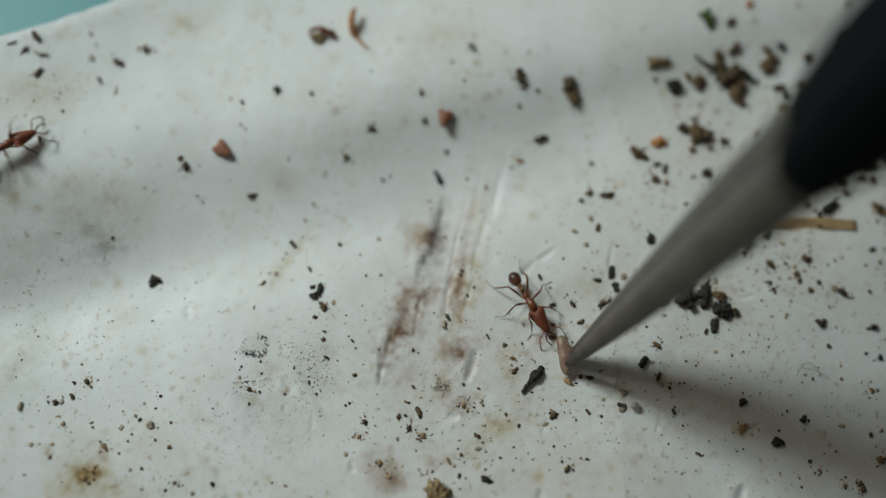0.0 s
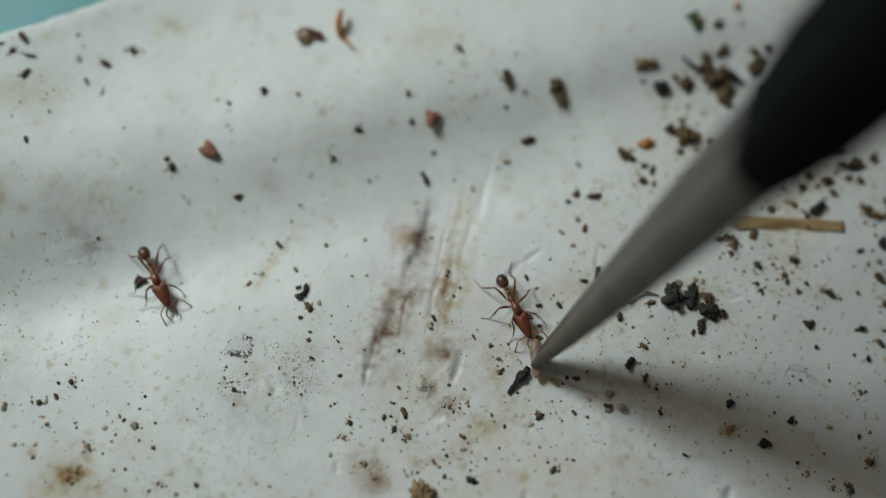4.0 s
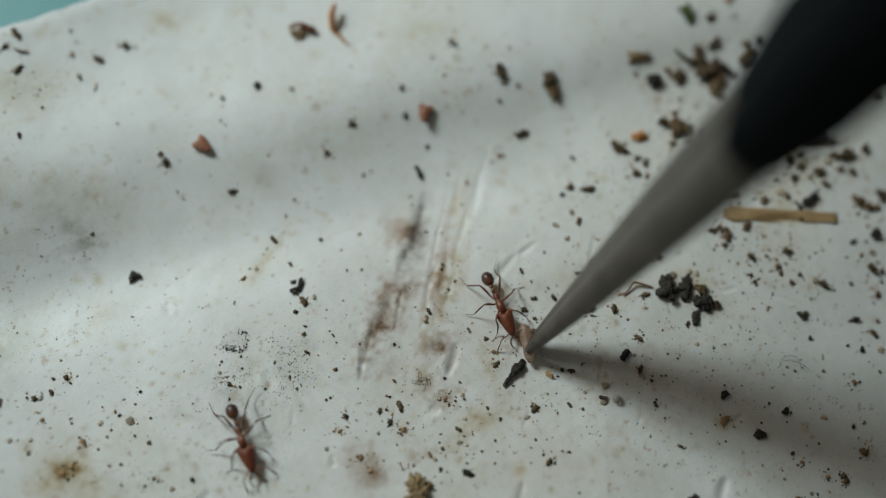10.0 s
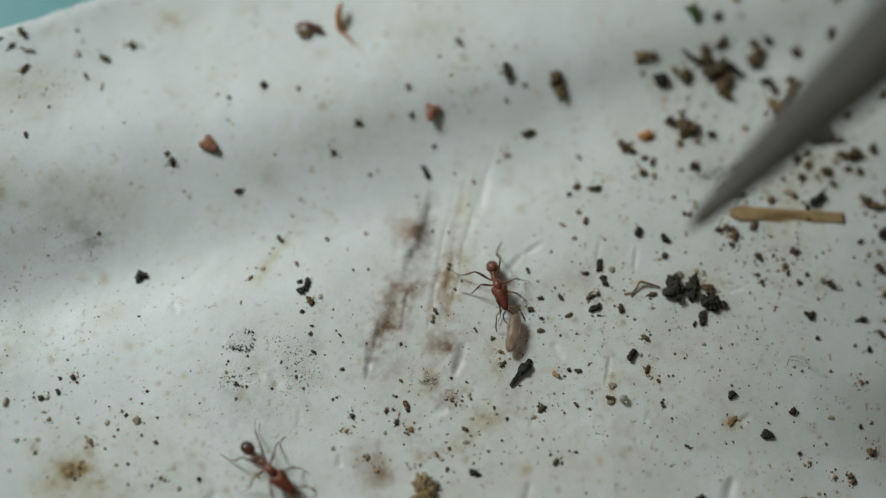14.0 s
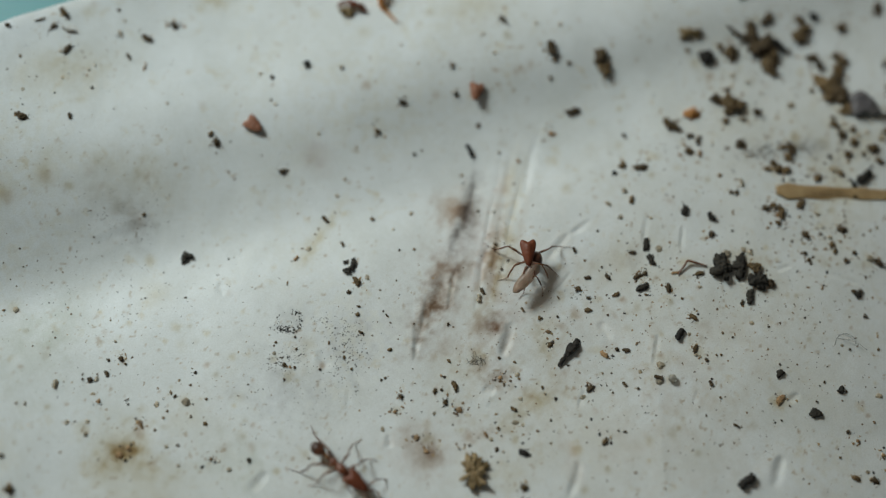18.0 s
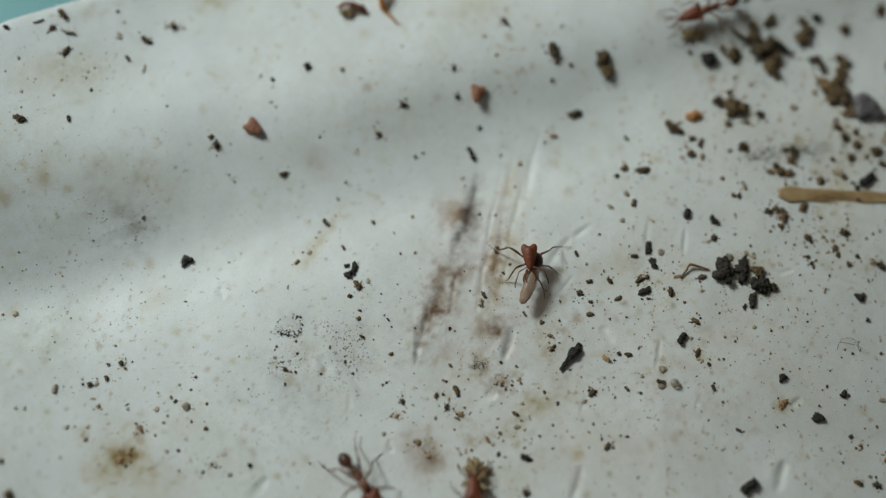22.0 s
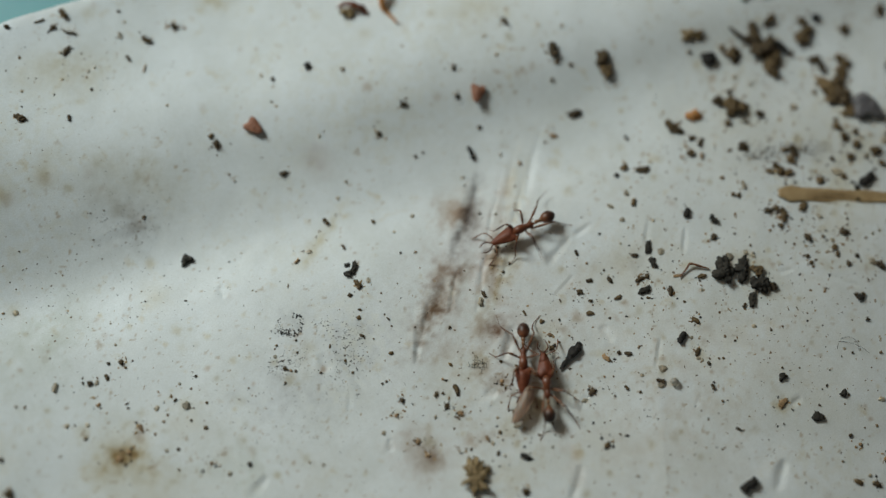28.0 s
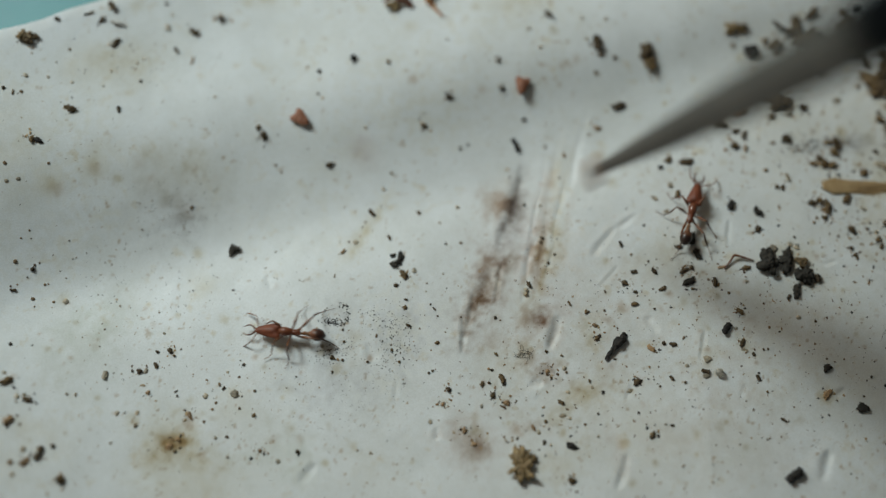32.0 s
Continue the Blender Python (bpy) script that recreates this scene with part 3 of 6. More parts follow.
stain_shine(-0.07, 1.70, 0.08, 0.65, -6, GREY, 0.80)
stain_shine(-0.21, 0.74, 0.18, 0.83, -11, GREY, 0.90)
stain_shine(-0.23, 0.80, 0.10, 0.49, -10, MAROON, 0.30)
stain_shine(-0.55, -0.19, 0.16, 0.42, -37, GREY, 0.70)
stain_shine(-0.69, -1.71, 0.08, 0.61, -34, RUST, 0.70)
stain_shine(-1.29, -2.51, 0.19, 0.64, -39, CLAY, 0.80)
stain_shine(-1.83, -3.41, 0.21, 0.81, -25, CLAY, 0.90)
stain_shine(-2.15, -4.34, 0.10, 0.56, -11, GREY, 0.60)
stain_shine(-1.41, -1.66, 0.25, 0.34, -21, CLAY, 0.90)
stain_shine(0.90, -4.31, 0.12, 0.65, -20, GREY, 0.35)
stain_shine(0.06, -3.62, 0.19, 0.52, -161, CLAY, 0.40)
stain_shine(1.46, 0.91, 0.10, 1.65, -13, TAN, 0.50)
stain_shine(0.58, -2.43, 0.10, 1.02, -12, TAN, 0.50)


def stain_shine_colour(x, y):
    """What the dirt leaves of the white, with painted shine brightening it, point by point."""
    rgb = np.ones((len(x), 3))
    speck = fractal(x / 0.22 + 30, y / 0.22 + 30, 41, 3)
    cloud = fractal(x / 1.3 + 10, y / 1.3 + 10, 47, 4)
    grit = fractal(x / 0.5 + 3, y / 0.5 + 8, 61, 5)
    for i, (x0, y0, rx, ry, turn, colour, amount) in enumerate(STAINS_SHINES):
        near = (abs(x - x0) < 3 * max(rx, ry)) & (abs(y - y0) < 3 * max(rx, ry))
        c, s = math.cos(radians(turn)), math.sin(radians(turn))
        dx, dy = x[near] - x0, y[near] - y0
        d = np.sqrt(((dx * c + dy * s) / rx) ** 2 + ((-dx * s + dy * c) / ry) ** 2)
        d = d + 0.9 * (cloud[near] - 0.5) + 1.3 * (speck[near] - 0.5)
        k = np.exp(-1.1 * np.clip(d, 0, 4) ** 2)
        k = (k * amount * 0.74 * np.clip(-0.1 + 2.0 * grit[near], 0, 1.4))[:, None]
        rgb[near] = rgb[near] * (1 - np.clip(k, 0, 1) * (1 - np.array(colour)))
    # small brown blots and haloes where crumbs have lain
    rng = np.random.RandomState(12)
    for k in range(300):
        zone = ((0, -1, 17, 9), (9, 1, 8, 7), (3, -6, 5, 3), (-11, -6, 6, 3))[k % 4]
        x0, y0, r = zone[0] + zone[2] * rng.uniform(-1, 1), zone[1] + zone[3] * rng.uniform(-1, 1), 0.05 + 0.17 * rng.rand() ** 2
        near = (abs(x - x0) < 3 * r) & (abs(y - y0) < 3 * r)
        d = np.hypot(x[near] - x0, y[near] - y0) / r + 1.6 * (speck[near] - 0.5)
        tone = np.array(TAN) * rng.uniform(0.75, 1.1) if k % 3 else np.array(RUST) * 1.4
        rgb[near] *= 1 - (np.exp(-1.3 * np.clip(d, 0, 4) ** 2) * rng.uniform(0.15, 0.6))[:, None] * (1 - np.clip(tone, 0, 1))
    # a thin yellowish film of dirt and fine freckles all over
    film = np.clip((fractal(x / 4.0 + 5, y / 4.0 + 5, 53, 4) - 0.47) * 3.0, 0, 1) * np.clip((speck - 0.42) * 4, 0, 1)
    rgb *= 1 - 0.13 * film[:, None] * np.array([0.35, 0.55, 1.0])
    dot = np.clip((fractal(x / 0.16 + 70, y / 0.16 + 70, 59, 2) - 0.76) * 9, 0, 1) * np.clip((cloud - 0.40) * 4, 0, 1)
    rgb *= 1 - 0.6 * dot[:, None] * np.array([0.6, 0.8, 1.0])
    return rgb



def edge_y(x):
    """The sheet's far rim."""
    return EDGE_A + EDGE_B * x + 0.10 * (fractal(np.asarray(x, float) / 0.9 + 50, np.asarray(x, float) * 0 + 5, 31, 3) - 0.5) * 2 - 0.0022 * np.clip(x + 10, 0, 60) ** 2


def build_sheet():
    wide = np.concatenate([np.linspace(-60, -20.2, 40), np.arange(-20, 20, 0.055), np.linspace(20.2, 60, 40)])
    s0 = np.concatenate([np.linspace(-45, -11.2, 34), np.arange(-11, 4.96, 0.055)])
    fine = np.linspace(0, 1, 170) ** 0.9
    nx, ny = len(wide), len(s0) + len(fine)
    X = np.repeat(wide[:, None], ny, 1)
    top = np.maximum(edge_y(wide), 5.6)
    Y = np.concatenate([np.repeat(s0[None, :], nx, 0), 5 + (top - 5)[:, None] * fine[None, :]], 1)
    Z = height(X, Y)
    rim = np.clip((Y - (top[:, None] - 0.55)) / 0.55, 0, 1)
    Z = Z - 0.05 * rim ** 2
    # rim, then down and under
    lows = [(0.02, -0.05, 1), (0.025, -0.2, 1), (0.02, -0.5, 1), (0.0, -1.72, 0)]
    X2 = np.concatenate([X] + [X[:, -1:]] * (len(lows) + 1), 1)
    Y2 = np.concatenate([Y] + [Y[:, -1:] + a for a, _, _ in lows] + [Y[:, :1]], 1)
    Z2 = np.concatenate([Z] + [Z[:, -1:] * k + c for _, c, k in lows] + [Z[:, :1] * 0 - 1.72], 1)
    nv = X2.shape[1]
    co = np.stack([X2, Y2, Z2], -1).reshape(-1, 3)
    base = len(co)
    idx = np.arange(nx * nv).reshape(nx, nv)
    quads = np.stack([idx[:-1, :-1], idx[1:, :-1], idx[1:, 1:], idx[:-1, 1:]], -1).reshape(-1, 4)
    faces = quads.tolist()
    faces += [[idx[i, 0], idx[i, -1], idx[i + 1, -1], idx[i + 1, 0]] for i in range(nx - 1)]
    faces.append(idx[0, :].tolist())
    faces.append(idx[-1, ::-1].tolist())
    me = bpy.data.meshes.new("ground")
    me.from_pydata((co * MM).tolist(), [], faces)
    me.polygons.foreach_set("use_smooth", [True] * len(me.polygons))
    col = me.color_attributes.new("stain_shine", "FLOAT_COLOR", "POINT")
    rgba = np.ones((len(co), 4), np.float32)
    rgba[:base, :3] = stain_shine_colour(co[:base, 0], co[:base, 1])
    col.data.foreach_set("color", rgba.ravel())
    me.materials.append(M_SHEET)
    ob = new("ground", me)
    tagged(ob, "white plastic sheet, softly folded, scratched and speckled with dirt", "plastic sheet", kind="structure")
    return ob


EDGE_A, EDGE_B = 14.640, 0.4668
sheet = build_sheet()

table = bmesh.new()
bmesh.ops.create_grid(table, x_segments=60, y_segments=60, size=260)
for v in table.verts:
    v.co.z = -1.75 + 0.03 * noise.noise(v.co * 0.15)
table = part("table_top", table, M_TEAL)
tagged(table, "teal plastic work surface under the white sheet", "table top", kind="structure")


def on_sheet(x, y):
    return float(height(x, y))


def lie(x, y, e=0.4):
    """The tilt of the sheet round x, y."""
    return pose(0, 0, 0, math.degrees(math.atan((on_sheet(x, y + e) - on_sheet(x, y - e)) / (2 * e))), math.degrees(-math.atan((on_sheet(x + e, y) - on_sheet(x - e, y)) / (2 * e))), 0)


# ---- ants ----
def ant_head():
    bm = bmesh.new()
    blobs = [(-0.12, 0, 0, 0.17), (-0.04, 0, 0, 0.17), (0.08, 0, 0, 0.16), (0.24, 0, 0, 0.13), (0.38, 0, 0, 0.10)]
    for side in (-1, 1):
        blobs.append((-0.275, 0.165 * side, 0, 0.115))
        blobs += [(-0.2 + 0.11 * k, (0.175 - 0.0225 * k) * side, 0, 0.105 - 0.004 * k) for k in range(7)]
    clod(bm, blobs, 4, 0.0, 2, scale=(1, 1, 0.8))
    for v in bm.verts:
        v.co = Vector((v.co.x * 1.08 + 0.36, v.co.y * 1.04, v.co.z * 1.15))
        v.co += 0.004 * noise.noise_vector(v.co * 30)
    return bm


def mandible(side):
    pts, rad = smooth_path([(0, 0, 0), (0.09, 0.085 * side, 0), (0.22, 0.13 * side, -0.005), (0.34, 0.10 * side, -0.015), (0.44, 0.045 * side, -0.02)], [0.034, 0.030, 0.024, 0.021, 0.008], 4)
    return tube(bmesh.new(), pts, rad, 7)


def antenna(side):
    pts, rad = smooth_path([(0, 0, 0), (0.08, 0.15 * side, 0.07), (0.16, 0.31 * side, 0.07), (0.31, 0.38 * side, 0.0), (0.50, 0.44 * side, -0.18), (0.64, 0.45 * side, -0.27)], [0.018, 0.02, 0.02, 0.018, 0.026, 0.018], 3)
    return tube(bmesh.new(), pts, rad, 6)


def mesosoma():
    bm = bmesh.new()
    xs = [0.40, 0.33, 0.22, 0.10, 0.0, -0.09, -0.18, -0.28, -0.36]
    rs = [0.06, 0.115, 0.155, 0.15, 0.12, 0.10, 0.105, 0.10, 0.06]
    zs = [0.0, 0.01, 0.03, 0.035, 0.02, 0.0, 0.005, 0.0, -0.03]
    p, r = smooth_path([(x, 0, z) for x, z in zip(xs, zs)], rs, 2)
    tube(bm, p, r, 14)
    for side in (-1, 1):
        tube(bm, [(-0.27, 0.06 * side, 0.05), (-0.36, 0.075 * side, 0.13), (-0.42, 0.08 * side, 0.17)], [0.022, 0.014, 0.004], 6)
    return bm


def petiole():
    bm = bmesh.new()
    p, r = smooth_path([(0.18, 0, -0.03), (0.09, 0, -0.01), (0.0, 0, 0.05), (-0.07, 0, -0.005), (-0.14, 0, 0.02), (-0.24, 0, 0.0)], [0.033, 0.040, 0.072, 0.046, 0.088, 0.06], 3)
    return tube(bm, p, r, 10)


def gaster():
    bm = bmesh.new()
    n = 13
    p = [(0.24 - 0.52 * i / n, 0, -0.06 * (i / n) ** 2) for i in range(n + 1)]
    r = [0.215 * math.sqrt(max(1 - ((i / n - 0.50) / 0.515) ** 2, 0.01)) for i in range(n + 1)]
    return tube(bm, p, r, 16)


LEGS = [(0.22, 42, 0.95), (-0.02, 100, 1.02), (-0.20, 153, 1.4)]  # where on the body, which way, how long


def leg(length, bend, stage):
    """Stage 0, 1 or 2: the thigh, shin or foot of a leg along +x from its coxa at the origin, foot on the ground 0.43 below."""
    k = length
    pts, rad = smooth_path([(0, 0, 0), (0.09 * k, 0, -0.04), (0.13 * k, 0, -0.02), (0.28 * k, 0.0, 0.12), (0.46 * k, 0.01, 0.21), (0.50 * k, 0.03, 0.19), (0.60 * k, 0.09 + bend, 0.0), (0.76 * k, 0.14 + bend, -0.32), (0.80 * k, 0.145 + bend, -0.37), (0.93 * k, 0.11 + bend, -0.41), (1.08 * k, 0.05 + bend, -0.42)],
                           [0.045, 0.036, 0.030, 0.047, 0.026, 0.022, 0.031, 0.020, 0.013, 0.011, 0.009], 3)
    a, c = ((0, 14), (13, 23), (22, len(pts)))[stage]
    return tube(bmesh.new(), pts[a:c], rad[a:c], 7)


BODY_Z = 0.43


def ant(label, seed, rear=M_GASTER):
    rng = random.Random(seed)
    root = tagged(new("ant"), label, "ant", "ants on the sheet")
    head = part("head", ant_head(), M_HEAD, root, "heart-shaped red-brown head", m=at(0.36, 0, 0.47, 0, 10, 0))
    for side in (-1, 1):
        part("mandible", mandible(side), M_SHIN, head, m=at(0.90, 0.05 * side, -0.03))
        part("antenna", antenna(side), M_LIMB, head, m=at(0.76, 0.09 * side, 0.02, 0, 0, rng.uniform(-8, 8)))
        eye = bmesh.new()
        bmesh.ops.create_uvsphere(eye, u_segments=8, v_segments=6, radius=0.035)
        part("eye", eye, M_EYE, head, m=at(0.42, 0.185 * side, 0.0))
    part("mesosoma", mesosoma(), M_ANT, root, m=at(0, 0, 0.46))
    part("petiole", petiole(), M_WAIST, root, "paler amber waist", m=at(-0.50, 0, 0.44))
    part("gaster", gaster(), rear, root, "dark brown gaster, paler at the waist", m=at(-0.90, 0, 0.46))
    for side in (-1, 1):
        for x, way, length in LEGS:
            bend = rng.uniform(-0.08, 0.08)
            limb = part("leg", leg(length, bend, 0), M_LIMB, root, m=at(x, 0.08 * side, BODY_Z, 0, 0, way * side))
            part("shin", leg(length, bend, 1), M_SHIN, limb, "dark brown shin")
            part("foot", leg(length, bend, 2), M_LIMB, limb)
    return root


ant_holder = ant("red-brown ant gripping a pale larva with its jaws", 1)
ant_walker = ant("red-brown ant walking alone over the white sheet", 2)
ant_scout = ant("red-brown ant with open jaws wandering between crumbs", 3)
ant_helper = ant("red-brown ant with dark gaster coming up to the larva", 4, M_GASTER_DARK)


def larva(name, label, length, seed, mat):
    bm, rng = bmesh.new(), random.Random(seed)
    n = 26
    p, r = [], []
    for i in range(n + 1):
        s = i / n
        p.append((length * (s - 0.5), 0.05 * math.sin(2.6 * s), 0.02 * math.sin(5 * s)))
        r.append((0.04 + 0.19 * max(0.0, 1 - abs(2 * s - 1) ** 3.2) ** 0.6 * (1.08 - 0.32 * s)) * (1 + 0.03 * math.cos(s * 2 * math.pi * 9)))
    tube(bm, p, r, 14, 0.85)
    for v in bm.verts:
        v.co += 0.035 * noise.noise_vector(v.co * 4.5)
    ob = part(name, bm, mat)
    return tagged(ob, label, "larva")


grub = larva("larva", "pale pinkish translucent larva held by forceps and ant", 1.38, 5, M_LARVA)
grub_two = larva("larva", "small pinkish-brown larva gripped in the forceps tips", 1.2, 6, M_PUPA)


# ---- forceps ----
# depth exaggerated on the side turned from the camera, to broaden the cast shadow
def arm_thick(x):
    return 0.33 + 0.16 * min(x, 20) - 0.0031 * min(x, 20) ** 2


def arm_half(x):
    return 0.14 + 0.076 * min(x, 19) - 0.0017 * min(x, 19) ** 2


def opening(x, gap):
    """How far an arm stands off the middle line: the springy arms part above the closed tips."""
    return gap * (0.13 * x + 0.004 * min(x, 25) ** 2)


def domed(h, t):
    """Half an arm's section: flat inside, gently rounded outside."""
    out = [(h * k, t * (1 - 0.55 * abs(k) ** 2.4)) for k in (1, 0.92, 0.75, 0.5, 0.25, 0, -0.25, -0.5, -0.75, -0.92, -1)]
    return [(-h, -t * 0.9), (-h * 0.94, -t), (h * 0.94, -t), (h, -t * 0.9)] + out


def blade(side, gap):
    """One springy arm, tip at the origin, running along +x; width in y, shadow-widening depth in z."""
    bm = bmesh.new()
    rings = []
    for i in range(41):
        s = i / 40
        x = 62 * s ** 1.5
        half = arm_half(x)
        thick = arm_thick(x)
        mid = side * (opening(x, gap) + thick * 0.5 + 0.01)
        rings.append([bm.verts.new((x, y, mid + side * z)) for y, z in domed(half, thick * 0.5)])
    for r, q in zip(rings, rings[1:]):
        for j in range(len(r)):
            bm.faces.new((r[j], r[(j + 1) % len(r)], q[(j + 1) % len(r)], q[j]))
    bm.faces.new(rings[0][::-1])
    bm.faces.new(rings[-1])
    return bm


def sleeve(side, gap):
    """The black coating over the grip of one arm."""
    bm = bmesh.new()
    rings = []
    for i in range(31):
        x = 12.0 + 45 * (i / 30) ** 1.3
        half = arm_half(x) + (0.32 + 0.03 * min(x - 12, 9)) * min(1, i / 3)
        thick = arm_thick(x) + 0.28 * min(1, i / 3)
        mid = side * (opening(x, gap) + arm_thick(x) * 0.5 + 0.02)
        rings.append([bm.verts.new((x, y, mid + side * z)) for y, z in domed(half, thick * 0.5)])
    for r, q in zip(rings, rings[1:]):
        for j in range(len(r)):
            bm.faces.new((r[j], r[(j + 1) % len(r)], q[(j + 1) % len(r)], q[j]))
    bm.faces.new(rings[0][::-1])
    bm.faces.new(rings[-1])
    return bm


forceps = tagged(new("forceps"), "fine-pointed steel forceps with black coated grip", "forceps")
for side in (-1, 1):
    arm = part("arm", blade(side, 0.15), M_STEEL, forceps, "dull grey steel arm")
    part("grip_coating", sleeve(side, 0.15), M_COAT, arm, "black coating")


# ---- debris ----
KINDS = {
    "dark": ("soil_crumb", M_SOIL, "dark crumbly lump of soil on the sheet", "soil crumb"),
    "peat": ("soil_crumb", M_PEAT, "black crumbly lump of peaty soil", "soil crumb"),
    "brown": ("soil_crumb", M_EARTH, "brown crumbly lump of earth on the sheet", "soil crumb"),
    "sand": ("sand_grain", M_SAND, "tan half-clear sand grain on the sheet", "sand grain"),
    "rust": ("soil_grain", M_RUST, "rusty tan grain of sandy soil", "soil grain"),
    "speck": ("dirt_speck", M_SPECK, "tiny dark brown speck of dirt", "dirt speck"),
    "orange": ("scale_fragment", M_ORANGE, "orange flake of plant scale", "flake"),
    "black": ("charcoal_chip", M_BLACK, "black charred chip lying on the sheet", "chip"),
}
count = 0
dusty = []  # crumbs that have shed fine grains round them


def crumb(kind, x, y, size, long=1.0, turn=None, clods=None):
    """A piece of dirt size millimetres across, long times as long as wide."""
    global count
    count += 1
    rng = random.Random(count * 7 + 3)
    name, mat, label, cat = KINDS[kind]
    bm = bmesh.new()
    r = size * (0.5 if kind in ("sand", "speck", "rust", "orange") else 0.55)
    n = clods if clods is not None else {"dark": 7, "peat": 9, "brown": 7, "sand": 1, "rust": 3, "speck": 1, "orange": 6, "black": 5}[kind]
    if size < 0.16:
        n = min(n, 3)
    balls = [(0, 0, r * 0.1, r * (0.8 if n == 1 else 0.6))]
    for i in range(n - 1 if n > 1 else 3):
        a, d = rng.uniform(0, 6.28), r * (rng.uniform(0.3, 0.72) if n > 1 else 0.35)
        balls.append((d * math.cos(a) * long, d * math.sin(a), r * rng.uniform(-0.1, 0.35), r * (rng.uniform(0.22, 0.5) if n > 1 else 0.6)))
    seed = (rng.random(), rng.random(), rng.random())
    if long >= 1.8:
        r *= 0.85
        bend, stops = rng.uniform(-0.4, 0.4), (-1, -0.6, -0.2, 0.2, 0.6, 1)
        p, q = smooth_path([((r * long - 0.5 * r) * k, r * bend * (1 - k * k) * long * 0.35, r * 0.6) for k in stops], [r * rng.uniform(0.65, 1.0) for k in stops], 4)
        tube(bm, p, q, 9, 0.75)
        for v in bm.verts:
            v.co += 0.32 * r * noise.noise_vector(v.co * (1.3 / r) + Vector(seed) * 9) + 0.14 * r * noise.noise_vector(v.co * (4.0 / r))
            v.co.z = max(v.co.z, -0.01)
    else:
        if long > 1.2:
            balls += [(r * (long - 0.55) * s, 0.25 * r * rng.uniform(-1, 1), 0, r * 0.5) for s in (-1, 1)] + [(r * (long - 0.55) * 0.5 * s, 0, 0, r * 0.6) for s in (-1, 1)]
        grain = n == 1
        flat = {"sand": 0.26, "rust": 0.4, "speck": 0.36}.get(kind, 0.66)
        clod(bm, balls, 2 if size < 0.13 else 3 if size < 0.26 else 4, 0.30 if grain else 0.42, 0, seed, (1, rng.uniform(0.8, 1.05), flat), 1.7 / r if grain else 2.2 / r)
        for v in bm.verts:
            v.co += 0.13 * r * noise.noise_vector(v.co * (7.0 / r)) + (0.07 * r * noise.noise_vector(v.co * (15.0 / r)) if size > 0.3 else Vector())
            v.co.z = max(v.co.z + r * 0.36 * flat, -0.01)
    if kind in ("brown", "rust", "dark") and size > 0.2:
        dusty.append((x, y, size))
    z = on_sheet(x, y)
    ob = part(name, bm, mat, m=at(x, y, z) @ lie(x, y, 0.2) @ at(0, 0, 0, 0, 0, rng.uniform(0, 360) if turn is None else turn))
    return tagged(ob, label, cat, cat + "s scattered on the sheet")


crumb("dark", -16.42, 6.79, 0.21)
crumb("brown", -15.39, 7.10, 0.08, 5, 25)
crumb("brown", -14.60, 7.44, 0.23, 2, -50)
crumb("dark", -14.90, 6.91, 0.21)
crumb("dark", -14.43, 6.12, 0.24, 1.6, 60)
crumb("sand", -14.65, 6.00, 0.15)
crumb("speck", -15.96, 5.69, 0.13)
crumb("speck", -16.35, 5.17, 0.08)
crumb("speck", -13.82, 5.84, 0.08)
crumb("sand", -13.46, 5.55, 0.13)
crumb("sand", -13.66, 5.39, 0.13)
crumb("rust", -13.72, 5.17, 0.13)
crumb("sand", -14.52, 5.02, 0.13)
crumb("dark", -13.50, 4.72, 0.13)
crumb("sand", -15.79, 4.47, 0.13)
crumb("speck", -15.74, 3.88, 0.08)
crumb("brown", -15.74, 3.46, 0.26, 1.5, -20)
crumb("dark", -14.17, 3.59, 0.13, 2, -80)
crumb("speck", -12.74, 7.69, 0.15)
crumb("sand", -12.53, 7.31, 0.13)
crumb("sand", -12.67, 6.80, 0.15, 2, -70)
crumb("speck", -12.33, 5.97, 0.15, 2, -60)
crumb("dark", -11.74, 6.68, 0.31, 1.3, -30)
crumb("dark", -10.78, 7.21, 0.28)
crumb("rust", -11.04, 7.24, 0.18)
crumb("rust", -10.44, 7.22, 0.18)
crumb("rust", -11.76, 5.61, 0.08, 5, 80)
crumb("sand", -10.89, 4.22, 0.13)
crumb("brown", -9.35, 3.16, 0.20)
crumb("dark", -9.17, 2.90, 0.30)
crumb("sand", -7.65, 5.41, 0.17)
crumb("dark", -7.23, 5.27, 0.20)
crumb("speck", -7.25, 4.41, 0.12)
crumb("sand", -7.09, 4.25, 0.15)
crumb("black", -5.97, 5.73, 0.30)
crumb("brown", -4.74, 5.60, 0.17)
crumb("sand", -2.61, 6.51, 0.13)
crumb("sand", -1.99, 5.82, 0.12)
crumb("sand", -6.76, 5.12, 0.08)
crumb("dark", -2.60, 4.38, 0.27)
crumb("brown", -3.47, 3.38, 0.23)
crumb("sand", -5.56, 3.23, 0.15)
crumb("sand", -5.42, 3.40, 0.08)
crumb("sand", -4.22, 2.83, 0.12)
crumb("dark", -2.18, 2.64, 0.15)
crumb("brown", -1.90, 2.76, 0.12)
crumb("speck", -8.67, 2.93, 0.08)
crumb("speck", -7.59, 2.47, 0.08)
crumb("dark", 1.08, 7.44, 0.23, 1.7, -50)
crumb("sand", 0.35, 6.89, 0.18)
crumb("sand", 0.75, 6.19, 0.20)
crumb("brown", -0.78, 5.69, 0.22)
crumb("sand", 2.28, 7.32, 0.15)
